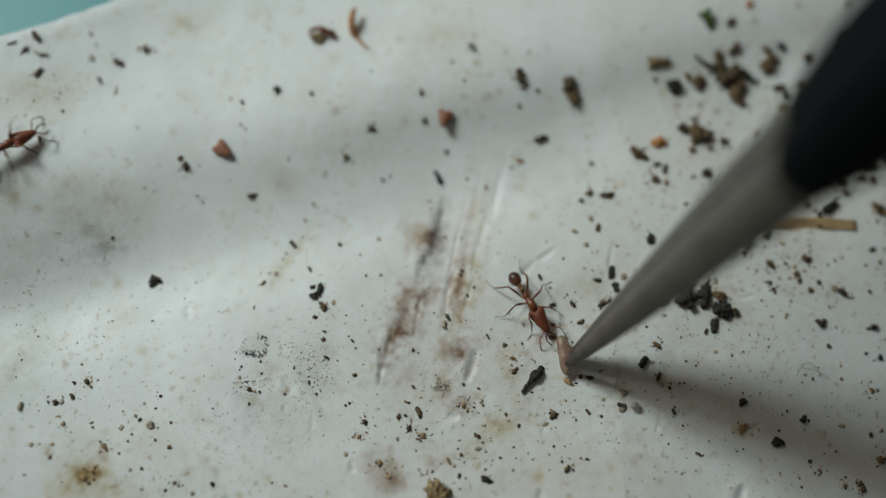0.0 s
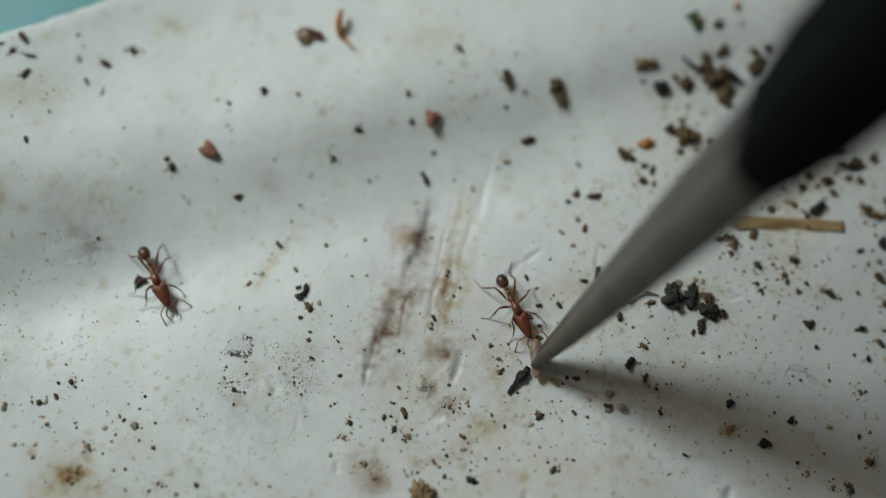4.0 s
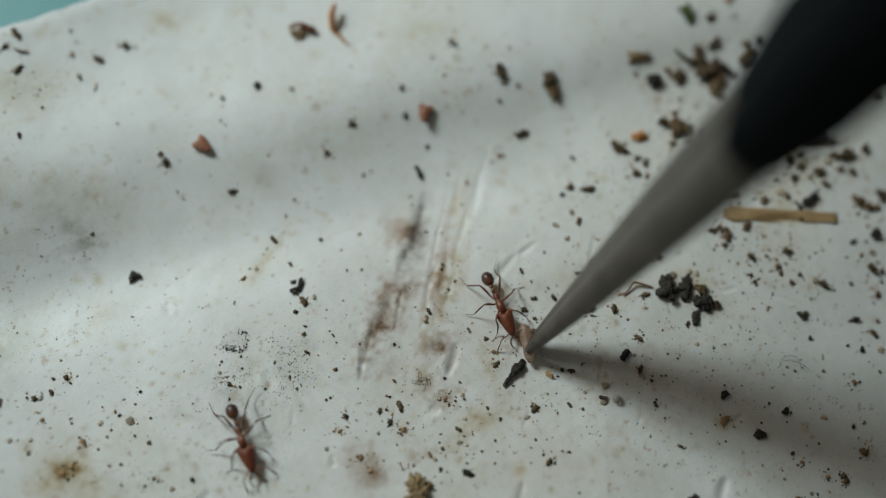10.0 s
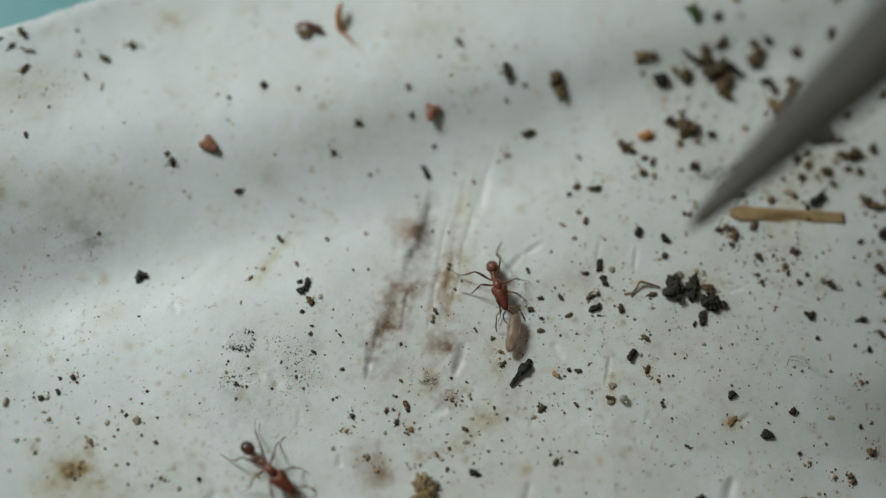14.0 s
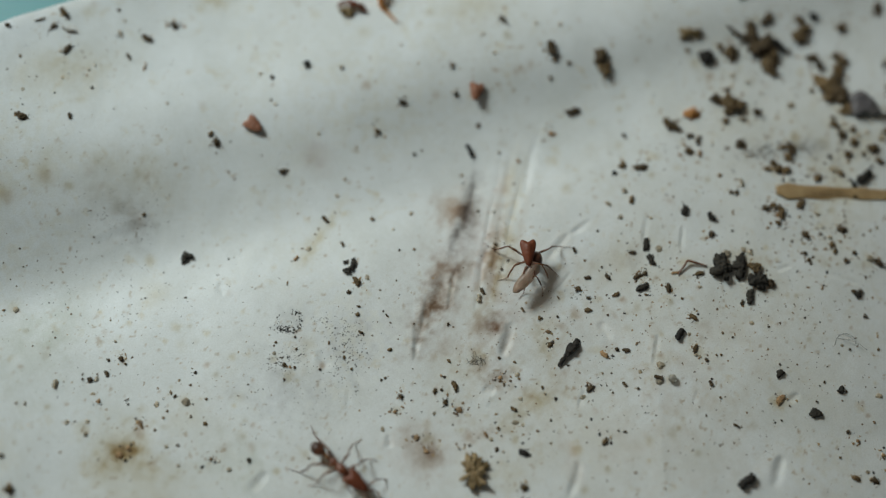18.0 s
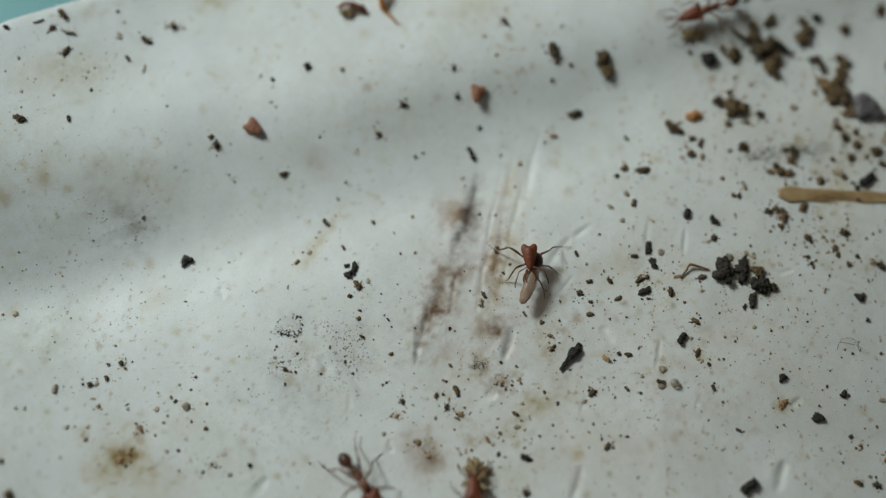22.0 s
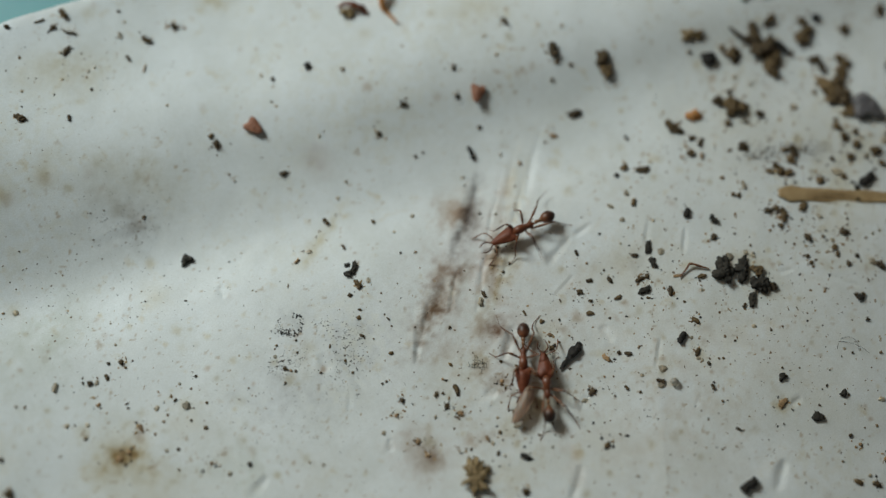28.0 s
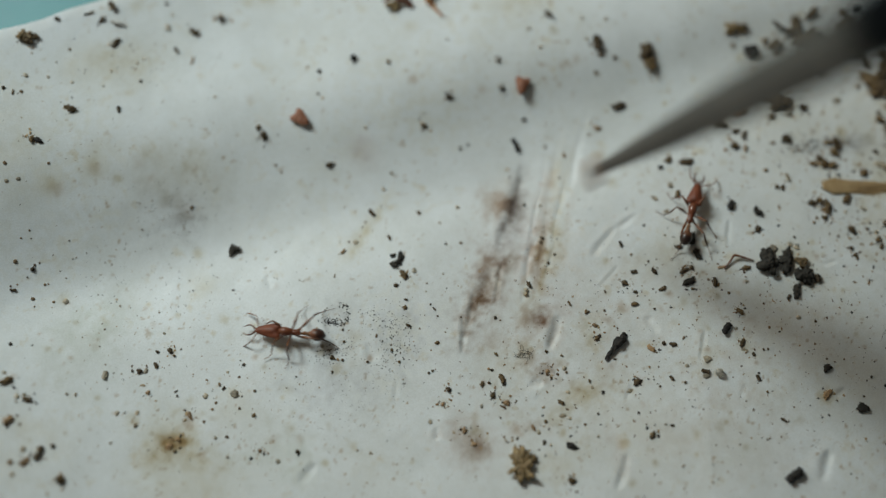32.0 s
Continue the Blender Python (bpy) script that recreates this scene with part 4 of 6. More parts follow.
crumb("sand", 3.15, 7.28, 0.18)
crumb("sand", 2.42, 6.54, 0.15)
crumb("dark", 2.80, 6.38, 0.35, 1.8, -75)
crumb("brown", 2.54, 6.29, 0.13)
crumb("brown", 2.92, 5.99, 0.18)
crumb("brown", 3.43, 5.91, 0.20)
crumb("brown", 2.75, 5.37, 0.17)
crumb("dark", -0.65, 4.71, 0.22)
crumb("dark", 0.13, 3.69, 0.17)
crumb("black", -0.20, 2.77, 0.22, 2.8, -65)
crumb("sand", 0.87, 2.71, 0.15)
crumb("rust", 2.77, 3.41, 0.22, 1.4, -20)
crumb("speck", 2.46, 3.16, 0.12)
crumb("sand", 2.78, 3.82, 0.08)
crumb("dark", 3.58, 4.22, 0.30, 1.6, 10)
crumb("sand", 5.04, 5.21, 0.13)
crumb("sand", 5.09, 4.76, 0.08)
crumb("sand", 5.05, 6.58, 0.13)
crumb("dark", 5.38, 3.30, 0.15, 1.5, -50)
crumb("sand", 6.46, 4.58, 0.13)
crumb("rust", 1.53, 2.40, 0.20)
crumb("sand", 7.80, 6.50, 0.27)
crumb("black", 8.50, 6.27, 0.58, 1.0, 0, 1)
crumb("brown", 9.03, 6.66, 0.27)
crumb("brown", 9.38, 6.49, 0.58)
crumb("brown", 9.47, 6.21, 0.27)
crumb("sand", 9.44, 5.61, 0.23)
crumb("sand", 10.02, 5.34, 0.20)
crumb("sand", 10.47, 4.93, 0.17)
crumb("brown", 10.80, 7.76, 0.38, 1.4, 60)
crumb("brown", 12.10, 7.80, 0.42)
crumb("brown", 12.15, 7.30, 0.56, 1.3, 70)
crumb("black", 12.61, 7.98, 0.39)
crumb("brown", 13.66, 7.59, 0.39)
crumb("dark", 15.13, 8.43, 0.37, 1.4, 80)
crumb("brown", 12.47, 6.38, 0.32)
crumb("dark", 12.72, 6.09, 0.28, 1.8, -70)
crumb("brown", 13.38, 6.44, 0.40)
crumb("brown", 13.64, 6.23, 0.44)
crumb("brown", 13.39, 5.88, 0.42)
crumb("sand", 12.38, 5.09, 0.27)
crumb("sand", 11.54, 4.48, 0.30)
crumb("dark", 10.22, 4.18, 0.30)
crumb("brown", 9.19, 5.02, 0.23)
crumb("brown", 9.06, 3.82, 0.26)
crumb("brown", 9.72, 3.89, 0.23)
crumb("orange", 7.86, 4.11, 0.48, 1.25, 5)
crumb("brown", 7.06, 3.68, 0.43, 1.6, -40)
crumb("brown", 7.74, 3.24, 0.23)
crumb("dark", 8.03, 3.07, 0.20, 2, 70)
crumb("brown", 7.64, 2.67, 0.30)
crumb("rust", 7.32, 2.52, 0.19)
crumb("rust", 8.05, 2.56, 0.16, 2, 80)
crumb("dark", 9.54, 2.91, 0.37)
crumb("dark", 11.33, 2.81, 0.43)
crumb("brown", 11.25, 2.44, 0.31)
crumb("brown", 11.08, 2.83, 0.20)
crumb("sand", 9.75, 2.46, 0.16)
crumb("sand", 8.84, 2.46, 0.10)
crumb("dark", 12.77, 2.52, 0.20)
crumb("brown", 13.08, 3.78, 0.31)
crumb("brown", 13.04, 4.04, 0.20)
crumb("brown", 13.31, 3.39, 0.38)
crumb("brown", 13.73, 3.57, 0.27)
crumb("brown", 13.70, 3.07, 0.31)
crumb("brown", 14.37, 2.83, 0.44)
crumb("brown", 13.44, 2.58, 0.31)
crumb("sand", 14.04, 2.65, 0.27)
crumb("sand", 14.78, 3.28, 0.32)
crumb("brown", 14.58, 2.41, 0.31)
crumb("sand", 13.94, 3.36, 0.24)
crumb("sand", 14.27, 3.48, 0.21)
crumb("speck", -15.70, -1.03, 0.08)
crumb("speck", -14.68, -2.11, 0.06)
crumb("speck", -14.33, -1.72, 0.08)
crumb("speck", -16.21, -1.55, 0.06)
crumb("speck", -15.48, -1.57, 0.06)
crumb("speck", -15.98, -2.07, 0.06)
crumb("speck", -13.40, 0.38, 0.06)
crumb("sand", -12.98, 0.50, 0.08)
crumb("speck", -13.33, -0.49, 0.08)
crumb("speck", -13.05, -1.11, 0.06)
crumb("speck", -13.57, -1.23, 0.06)
crumb("speck", -14.55, -1.67, 0.06)
crumb("brown", -11.67, 0.34, 0.15)
crumb("speck", -11.79, 0.19, 0.08)
crumb("speck", -12.05, 0.12, 0.06)
crumb("speck", -11.92, -0.29, 0.08)
crumb("speck", -11.86, -0.14, 0.06)
crumb("speck", -12.26, -0.53, 0.06)
crumb("speck", -11.92, -0.40, 0.08)
crumb("dark", -11.48, -2.61, 0.08)
crumb("dark", -10.92, -1.67, 0.08)
crumb("dark", -10.09, -2.60, 0.06, 2, 10)
crumb("speck", -10.69, -2.11, 0.06)
crumb("peat", -10.17, -1.10, 0.39)
crumb("speck", -9.04, -1.78, 0.06)
crumb("speck", -13.92, -3.22, 0.08)
crumb("speck", -12.58, -3.43, 0.08)
crumb("speck", -11.94, -3.20, 0.06)
crumb("speck", -11.70, -3.18, 0.06)
crumb("sand", -15.72, -3.12, 0.25)
crumb("speck", -16.10, -3.16, 0.12)
crumb("speck", -11.65, -2.23, 0.06)
crumb("speck", -11.61, -2.65, 0.06)
crumb("speck", -13.92, -1.17, 0.06)
crumb("speck", -15.15, -1.39, 0.06)
crumb("speck", -15.78, -2.29, 0.06)
crumb("speck", -8.73, 1.88, 0.12)
crumb("speck", -8.54, 1.66, 0.12)
crumb("dark", -6.86, 1.93, 0.27)
crumb("dark", -5.33, 0.25, 0.17, 2, -50)
crumb("rust", -5.67, -0.31, 0.12)
crumb("rust", -5.56, -0.10, 0.12)
crumb("rust", -5.74, -0.63, 0.08)
crumb("sand", -5.89, -0.87, 0.22)
crumb("rust", -6.11, -0.86, 0.12)
crumb("rust", -6.31, -1.22, 0.14, 2, 50)
crumb("rust", -6.46, -1.32, 0.08)
crumb("speck", -4.99, 0.50, 0.08)
crumb("sand", -4.92, 1.11, 0.15)
crumb("sand", -4.64, 1.69, 0.15)
crumb("speck", -4.69, -0.72, 0.12, 2, -60)
crumb("brown", -3.66, 0.23, 0.19)
crumb("sand", -2.29, 0.43, 0.19)
crumb("sand", -2.92, -0.18, 0.12)
crumb("dark", -2.70, -0.97, 0.12)
crumb("speck", -2.19, -0.95, 0.12)
crumb("speck", -5.29, -0.45, 0.06)
crumb("sand", -8.27, -0.86, 0.08)
crumb("dark", -8.69, -1.18, 0.08)
crumb("sand", -8.49, -1.12, 0.06)
crumb("speck", -7.80, -2.27, 0.06)
crumb("speck", -7.68, -2.32, 0.06)
crumb("speck", -6.57, -2.15, 0.05, 4, 85)
crumb("peat", -4.30, -1.51, 0.29, 1.5, 80)
crumb("peat", -4.49, -1.74, 0.33)
crumb("peat", -4.56, -1.41, 0.19)
crumb("brown", -4.17, -2.13, 0.24, 1.6, -60)
crumb("sand", -3.81, -1.98, 0.21)
crumb("dark", -4.44, -2.49, 0.17)
crumb("sand", -4.62, -2.19, 0.08)
crumb("brown", -2.81, -2.10, 0.08)
crumb("speck", -3.36, -2.44, 0.08)
crumb("sand", -3.39, -2.73, 0.08)
crumb("brown", -4.09, -3.02, 0.14)
crumb("brown", -4.12, -3.30, 0.16)
crumb("speck", -4.78, -3.01, 0.06)
crumb("dark", -3.24, -3.19, 0.08)
crumb("dark", -3.12, -3.35, 0.08, 2, -50)
crumb("speck", -2.20, -3.65, 0.08)
crumb("speck", -3.44, -3.58, 0.06)
crumb("sand", -0.50, 1.87, 0.17)
crumb("speck", 2.01, 0.67, 0.08)
crumb("black", 4.97, 1.86, 0.23, 1.2)
crumb("brown", 5.25, 2.12, 0.28)
crumb("dark", 5.88, 2.04, 0.30, 1.5, 0)
crumb("sand", 5.27, 1.15, 0.22)
crumb("brown", 5.49, 0.82, 0.17, 2, 75)
crumb("sand", 4.67, 0.67, 0.23, 1.3)
crumb("sand", 5.06, 0.17, 0.22)
crumb("sand", 6.14, 0.12, 0.15)
crumb("dark", 4.24, -0.35, 0.12)
crumb("sand", 4.95, -0.70, 0.12)
crumb("sand", 3.67, -0.70, 0.08)
crumb("dark", 3.40, -1.03, 0.12, 2, -70)
crumb("speck", 3.74, -1.42, 0.12)
crumb("speck", 3.07, -1.54, 0.06)
crumb("peat", 5.90, -0.85, 0.27, 1.6, 80)
crumb("sand", 6.34, -1.03, 0.27)
crumb("dark", 5.42, -1.15, 0.19, 1.5, 5)
crumb("peat", 6.04, -1.45, 0.25, 1.6, -60)
crumb("dark", 5.56, -2.01, 0.22, 1.5, 20)
crumb("dark", 5.80, -1.91, 0.22)
crumb("peat", 5.70, -2.42, 0.33, 1.3)
crumb("brown", 5.78, -2.68, 0.14)
crumb("dark", 3.81, -2.05, 0.17, 1.4, 5)
crumb("brown", 4.32, -1.67, 0.12)
crumb("brown", 4.23, -1.79, 0.08)
crumb("dark", 4.53, -2.02, 0.17, 1.5, -50)
crumb("brown", 4.61, -1.59, 0.08)
crumb("dark", 3.44, -2.43, 0.21)
crumb("dark", 3.82, -2.77, 0.17)
crumb("speck", 4.05, -2.78, 0.06)
crumb("speck", 3.89, -2.91, 0.08)
crumb("brown", 4.77, -2.66, 0.19, 1.4, 30)
crumb("speck", 4.53, -2.78, 0.06)
crumb("brown", 3.78, -3.21, 0.19, 1.4, 0)
crumb("dark", 4.45, -3.38, 0.12)
crumb("speck", 4.29, -3.06, 0.06)
crumb("speck", 5.30, -2.97, 0.06)
crumb("speck", 2.77, -2.75, 0.08, 2, -70)
crumb("dark", 2.72, -3.42, 0.12)
crumb("speck", 2.78, -3.58, 0.06)
crumb("brown", 2.10, -3.48, 0.16)
crumb("speck", 2.27, -3.24, 0.06)
crumb("speck", 1.53, -3.18, 0.12, 2, -60)
crumb("dark", 0.62, -0.96, 0.14)
crumb("brown", 0.66, -0.80, 0.14)
crumb("brown", 0.84, -1.70, 0.14)
crumb("speck", 1.08, -1.40, 0.12)
crumb("brown", 0.08, 0.48, 0.15)
crumb("dark", 0.16, -2.49, 0.17, 1.5, -70)
crumb("speck", 0.35, -2.23, 0.06)
crumb("speck", -0.31, -2.35, 0.08)
crumb("speck", -0.49, -1.65, 0.08)
crumb("speck", -0.18, -1.53, 0.06)
crumb("sand", 0.03, -2.77, 0.19, 2, 80)
crumb("dark", -1.02, -3.66, 0.14)
crumb("speck", -0.85, -3.76, 0.08)
crumb("sand", 0.63, 0.44, 0.12)
crumb("black", 7.35, 0.38, 0.25, 1.8, 75)
crumb("peat", 8.25, 0.16, 0.34, 1.2, -50)
crumb("dark", 8.24, -0.51, 0.23)
crumb("dark", 9.50, -0.79, 0.12)
crumb("speck", 8.70, 1.72, 0.19)
crumb("brown", 9.03, 1.08, 0.19)
crumb("brown", 9.23, 1.06, 0.19)
crumb("sand", 8.66, 0.76, 0.08)
crumb("sand", 7.80, 1.12, 0.10)
crumb("speck", 6.99, 0.91, 0.08)
crumb("speck", 6.88, 0.24, 0.06)
crumb("sand", 9.42, 1.45, 0.20, 2, -70)
crumb("brown", 10.45, 2.00, 0.26)
crumb("brown", 10.80, 1.96, 0.37)
crumb("brown", 11.10, 1.93, 0.34)
crumb("brown", 10.69, 2.18, 0.30)
crumb("brown", 12.25, 1.69, 0.30)
crumb("sand", 12.93, 2.01, 0.37, 1.5, -20)
crumb("brown", 13.10, 1.84, 0.27)
crumb("black", 13.92, 1.75, 0.35, 2.4, 35)
crumb("black", 13.55, 1.42, 0.27)
crumb("brown", 13.51, 0.99, 0.23)
crumb("brown", 10.25, 0.50, 0.26)
crumb("brown", 10.50, 0.61, 0.26)
crumb("brown", 10.76, 0.51, 0.23)
crumb("brown", 10.80, 0.27, 0.23, 2, 80)
crumb("brown", 10.63, -0.05, 0.23)
crumb("speck", 10.37, -0.05, 0.13)
crumb("rust", 10.25, -0.22, 0.17)
crumb("speck", 10.68, -0.21, 0.08)
crumb("brown", 11.51, 0.68, 0.31, 1.3)
crumb("sand", 11.43, 0.20, 0.15)
crumb("speck", 11.32, -0.05, 0.08)
crumb("dark", 11.59, -0.46, 0.30)
crumb("dark", 11.49, -1.14, 0.20)
crumb("brown", 11.61, -1.39, 0.18)
crumb("brown", 11.68, -1.51, 0.13)
crumb("dark", 12.91, -0.24, 0.28, 1.3)
crumb("speck", 13.08, 0.24, 0.13)
crumb("sand", 12.46, -0.53, 0.20)
crumb("brown", 12.48, -0.80, 0.23)
crumb("brown", 12.60, -1.04, 0.20)
crumb("dark", 12.97, -1.38, 0.20)
crumb("dark", 13.31, -1.07, 0.18)
crumb("sand", 13.87, -1.28, 0.28)
crumb("dark", 14.12, -1.43, 0.24, 1.8, -30)
crumb("speck", 13.92, -1.78, 0.08)
crumb("sand", 13.96, -0.26, 0.15)
crumb("sand", 14.22, -0.15, 0.15)
crumb("speck", 11.85, -0.99, 0.08)
crumb("sand", 12.07, 0.33, 0.20, 1.5, -40)
crumb("peat", 8.49, -1.75, 0.77)
crumb("peat", 9.15, -1.67, 0.54, 1.6, 85)
crumb("brown", 9.68, -1.72, 0.46)
crumb("peat", 9.71, -2.20, 0.73)
crumb("peat", 9.40, -2.73, 0.34, 1.5, 80)
crumb("dark", 10.17, -2.30, 0.32)
crumb("sand", 8.71, -1.20, 0.32)
crumb("sand", 9.32, -1.05, 0.23)
crumb("sand", 9.55, -1.15, 0.22)
crumb("dark", 6.57, -2.45, 0.25, 1.3)
crumb("rust", 6.36, -2.34, 0.14)
crumb("brown", 7.70, -1.92, 0.22, 1.6, 10)
crumb("sand", 7.67, -2.41, 0.15)
crumb("rust", 6.84, -1.90, 0.19, 1.5, 10)
crumb("speck", 7.03, -2.83, 0.12)
crumb("speck", 8.39, -2.76, 0.06)
crumb("dark", 9.11, -2.95, 0.12, 2, 60)
crumb("dark", 9.93, -2.89, 0.08)
crumb("dark", 9.75, -3.31, 0.06)
crumb("speck", 10.54, -2.66, 0.06)
crumb("sand", 9.40, -3.67, 0.19)
crumb("brown", 7.37, -3.49, 0.22, 1.4, -40)
crumb("speck", 7.43, -3.19, 0.06)
crumb("sand", 8.64, -3.16, 0.06)
crumb("brown", 10.95, -2.99, 0.08)
crumb("speck", 11.53, -2.77, 0.06)
crumb("speck", 12.42, -2.85, 0.06)
crumb("speck", 11.31, -3.19, 0.08)
crumb("peat", 13.25, -2.60, 0.30)
crumb("dark", 13.40, -2.46, 0.20)
crumb("dark", 13.13, -2.49, 0.18)
crumb("dark", 13.46, -3.35, 0.18)
crumb("speck", 13.46, -1.85, 0.06)
crumb("speck", 11.34, -2.00, 0.06)
crumb("speck", 10.89, -2.13, 0.06)
crumb("speck", 12.16, -2.31, 0.06)
crumb("speck", 9.98, -3.80, 0.12)
crumb("speck", 13.79, -1.92, 0.08)
crumb("speck", -15.00, -4.42, 0.06)
crumb("speck", -14.32, -4.10, 0.08)
crumb("speck", -14.43, -3.90, 0.06)
crumb("speck", -14.40, -4.72, 0.06)
crumb("brown", -12.09, -4.82, 0.22)
crumb("brown", -11.93, -4.99, 0.14)
crumb("dark", -12.49, -4.86, 0.14)
crumb("sand", -12.33, -4.20, 0.12)
crumb("dark", -12.51, -5.33, 0.17, 1.3, -60)
crumb("dark", -13.28, -5.53, 0.12)
crumb("dark", -13.02, -5.55, 0.21)
crumb("sand", -12.82, -5.54, 0.19)
crumb("speck", -15.28, -6.40, 0.12)
crumb("speck", -15.00, -6.41, 0.08, 2, 80)
crumb("rust", -12.70, -6.29, 0.22)
crumb("speck", -11.78, -6.22, 0.06, 3, 35)
crumb("dark", -11.73, -6.37, 0.12)
crumb("rust", -11.25, -5.63, 0.08)
crumb("rust", -11.26, -5.70, 0.06)
crumb("speck", -12.07, -5.32, 0.06)
crumb("speck", -9.69, -5.14, 0.06)
crumb("dark", -9.57, -5.28, 0.14)
crumb("sand", -10.10, -5.54, 0.12)
crumb("speck", -10.35, -5.97, 0.12, 1.5, -60)
crumb("dark", -10.20, -6.08, 0.14)
crumb("sand", -10.79, -6.37, 0.21)
crumb("dark", -10.86, -6.39, 0.08)
crumb("sand", -9.83, -6.29, 0.31)
crumb("dark", -9.58, -6.37, 0.08)
crumb("speck", -9.68, -6.35, 0.06)
crumb("speck", -9.16, -6.18, 0.12)
crumb("speck", -10.43, -6.60, 0.12)
crumb("speck", -10.54, -6.82, 0.12)
crumb("speck", -9.64, -6.78, 0.12)
crumb("speck", -9.21, -6.79, 0.06)
crumb("brown", -9.14, -7.01, 0.16)
crumb("speck", -10.79, -7.24, 0.12)
crumb("speck", -10.01, -7.74, 0.14)
crumb("sand", -10.39, -7.78, 0.14)
crumb("brown", -13.00, -7.40, 0.14)
crumb("sand", -13.64, -7.00, 0.19)
crumb("sand", -12.99, -6.97, 0.19)
crumb("speck", -13.38, -6.98, 0.08)
crumb("sand", -14.83, -7.11, 0.08)
crumb("dark", -15.54, -8.14, 0.19)
crumb("brown", -15.23, -9.23, 0.33)
crumb("rust", -8.90, -8.19, 0.21)
crumb("sand", -9.96, -8.40, 0.14)
crumb("sand", -14.14, -5.72, 0.19, 2, 80)
crumb("speck", -13.86, -5.64, 0.06)
crumb("sand", -13.61, -5.65, 0.08)
crumb("rust", -11.26, -7.05, 0.22, 1.6, -60)
crumb("rust", -11.88, -8.04, 0.28)
crumb("brown", -11.69, -8.24, 0.14)
crumb("brown", -11.52, -8.11, 0.12)
crumb("rust", -11.61, -7.82, 0.22)
crumb("sand", -10.83, -8.13, 0.08)
crumb("sand", -14.13, -8.10, 0.08)
crumb("sand", -13.75, -8.00, 0.12)
crumb("speck", -12.54, -8.21, 0.08)
crumb("dark", -6.24, -4.08, 0.12)
crumb("sand", -7.13, -3.99, 0.08)
crumb("brown", -6.89, -4.25, 0.12)
crumb("sand", -6.93, -4.64, 0.14)
crumb("dark", -6.68, -4.80, 0.08)
crumb("brown", -6.58, -5.04, 0.19)
crumb("rust", -6.38, -5.13, 0.14)
crumb("brown", -6.23, -5.12, 0.12)
crumb("brown", -6.19, -4.49, 0.12)
crumb("speck", -6.86, -4.97, 0.08)
crumb("dark", -6.56, -5.54, 0.12)
crumb("dark", -7.77, -5.70, 0.08)
crumb("speck", -7.53, -5.97, 0.06)
crumb("dark", -5.37, -5.20, 0.12)
crumb("speck", -5.09, -4.29, 0.08, 2, 80)
crumb("brown", -4.56, -4.78, 0.14)
crumb("speck", -4.57, -4.61, 0.07)
crumb("speck", -4.26, -4.90, 0.06)
crumb("brown", -4.31, -5.21, 0.14)
crumb("brown", -4.02, -3.93, 0.16)
crumb("dark", -3.92, -4.03, 0.08)
crumb("dark", -4.09, -4.03, 0.08)
crumb("speck", -3.61, -4.05, 0.08)
crumb("speck", -2.73, -4.18, 0.07)
crumb("brown", -3.02, -4.54, 0.16)
crumb("brown", -3.30, -5.59, 0.12)
crumb("brown", -3.17, -5.53, 0.12)
crumb("rust", -3.07, -5.47, 0.07)
crumb("speck", -3.72, -5.16, 0.06)
crumb("dark", -4.15, -5.96, 0.07)
crumb("sand", -4.17, -5.81, 0.07)
crumb("sand", -4.53, -5.52, 0.07)
crumb("dark", -2.64, -6.15, 0.21)
crumb("rust", -2.83, -6.67, 0.21)
crumb("brown", -1.50, -5.98, 0.18)
crumb("speck", -1.94, -6.68, 0.06)
crumb("sand", -1.53, -6.74, 0.16)
crumb("rust", -2.11, -7.56, 0.30)
crumb("dark", -2.24, -7.51, 0.12)
crumb("rust", -1.78, -8.01, 0.23)
crumb("sand", -3.24, -7.25, 0.18)
crumb("dark", -7.66, -8.23, 0.19)
crumb("sand", -5.67, -8.18, 0.12)
crumb("sand", -5.24, -8.27, 0.12)
crumb("sand", -8.29, -8.54, 0.19)
crumb("rust", -8.62, -8.28, 0.12)
crumb("speck", -2.56, -7.87, 0.07)
crumb("speck", -2.16, -5.71, 0.06)
crumb("speck", -2.24, -5.21, 0.06)
crumb("rust", -1.27, -5.46, 0.16)
crumb("dark", -1.18, -5.50, 0.12)
crumb("brown", -1.02, -4.95, 0.14)
crumb("dark", -1.28, -5.94, 0.14)
crumb("brown", -0.84, -5.81, 0.19, 2, -70)
crumb("dark", -0.77, -6.01, 0.12)
crumb("dark", -1.22, -6.25, 0.07)
crumb("brown", -1.17, -6.39, 0.21)
crumb("rust", -0.70, -6.62, 0.28)
crumb("dark", -0.83, -6.61, 0.12)
crumb("speck", -0.76, -4.52, 0.06)
crumb("speck", -0.42, -5.43, 0.07)
crumb("speck", 0.61, -4.40, 0.06)
crumb("speck", 0.67, -4.32, 0.06)
crumb("brown", 0.68, -4.86, 0.14)
crumb("rust", 0.72, -5.54, 0.21)
crumb("brown", 0.83, -5.77, 0.14)
crumb("speck", 0.45, -5.61, 0.07)
crumb("dark", 1.00, -5.81, 0.07)
crumb("brown", 1.21, -5.00, 0.12)
crumb("sand", 1.28, -5.45, 0.19)
crumb("brown", 1.35, -5.59, 0.12)
crumb("dark", 1.21, -5.85, 0.07)
crumb("brown", 1.13, -6.63, 0.18, 1.4, -30)
crumb("speck", 1.60, -6.70, 0.07)
crumb("speck", 1.93, -5.76, 0.07)
crumb("brown", 2.12, -5.88, 0.14)
crumb("sand", 1.38, -6.26, 0.16)
crumb("sand", 2.20, -6.11, 0.14)
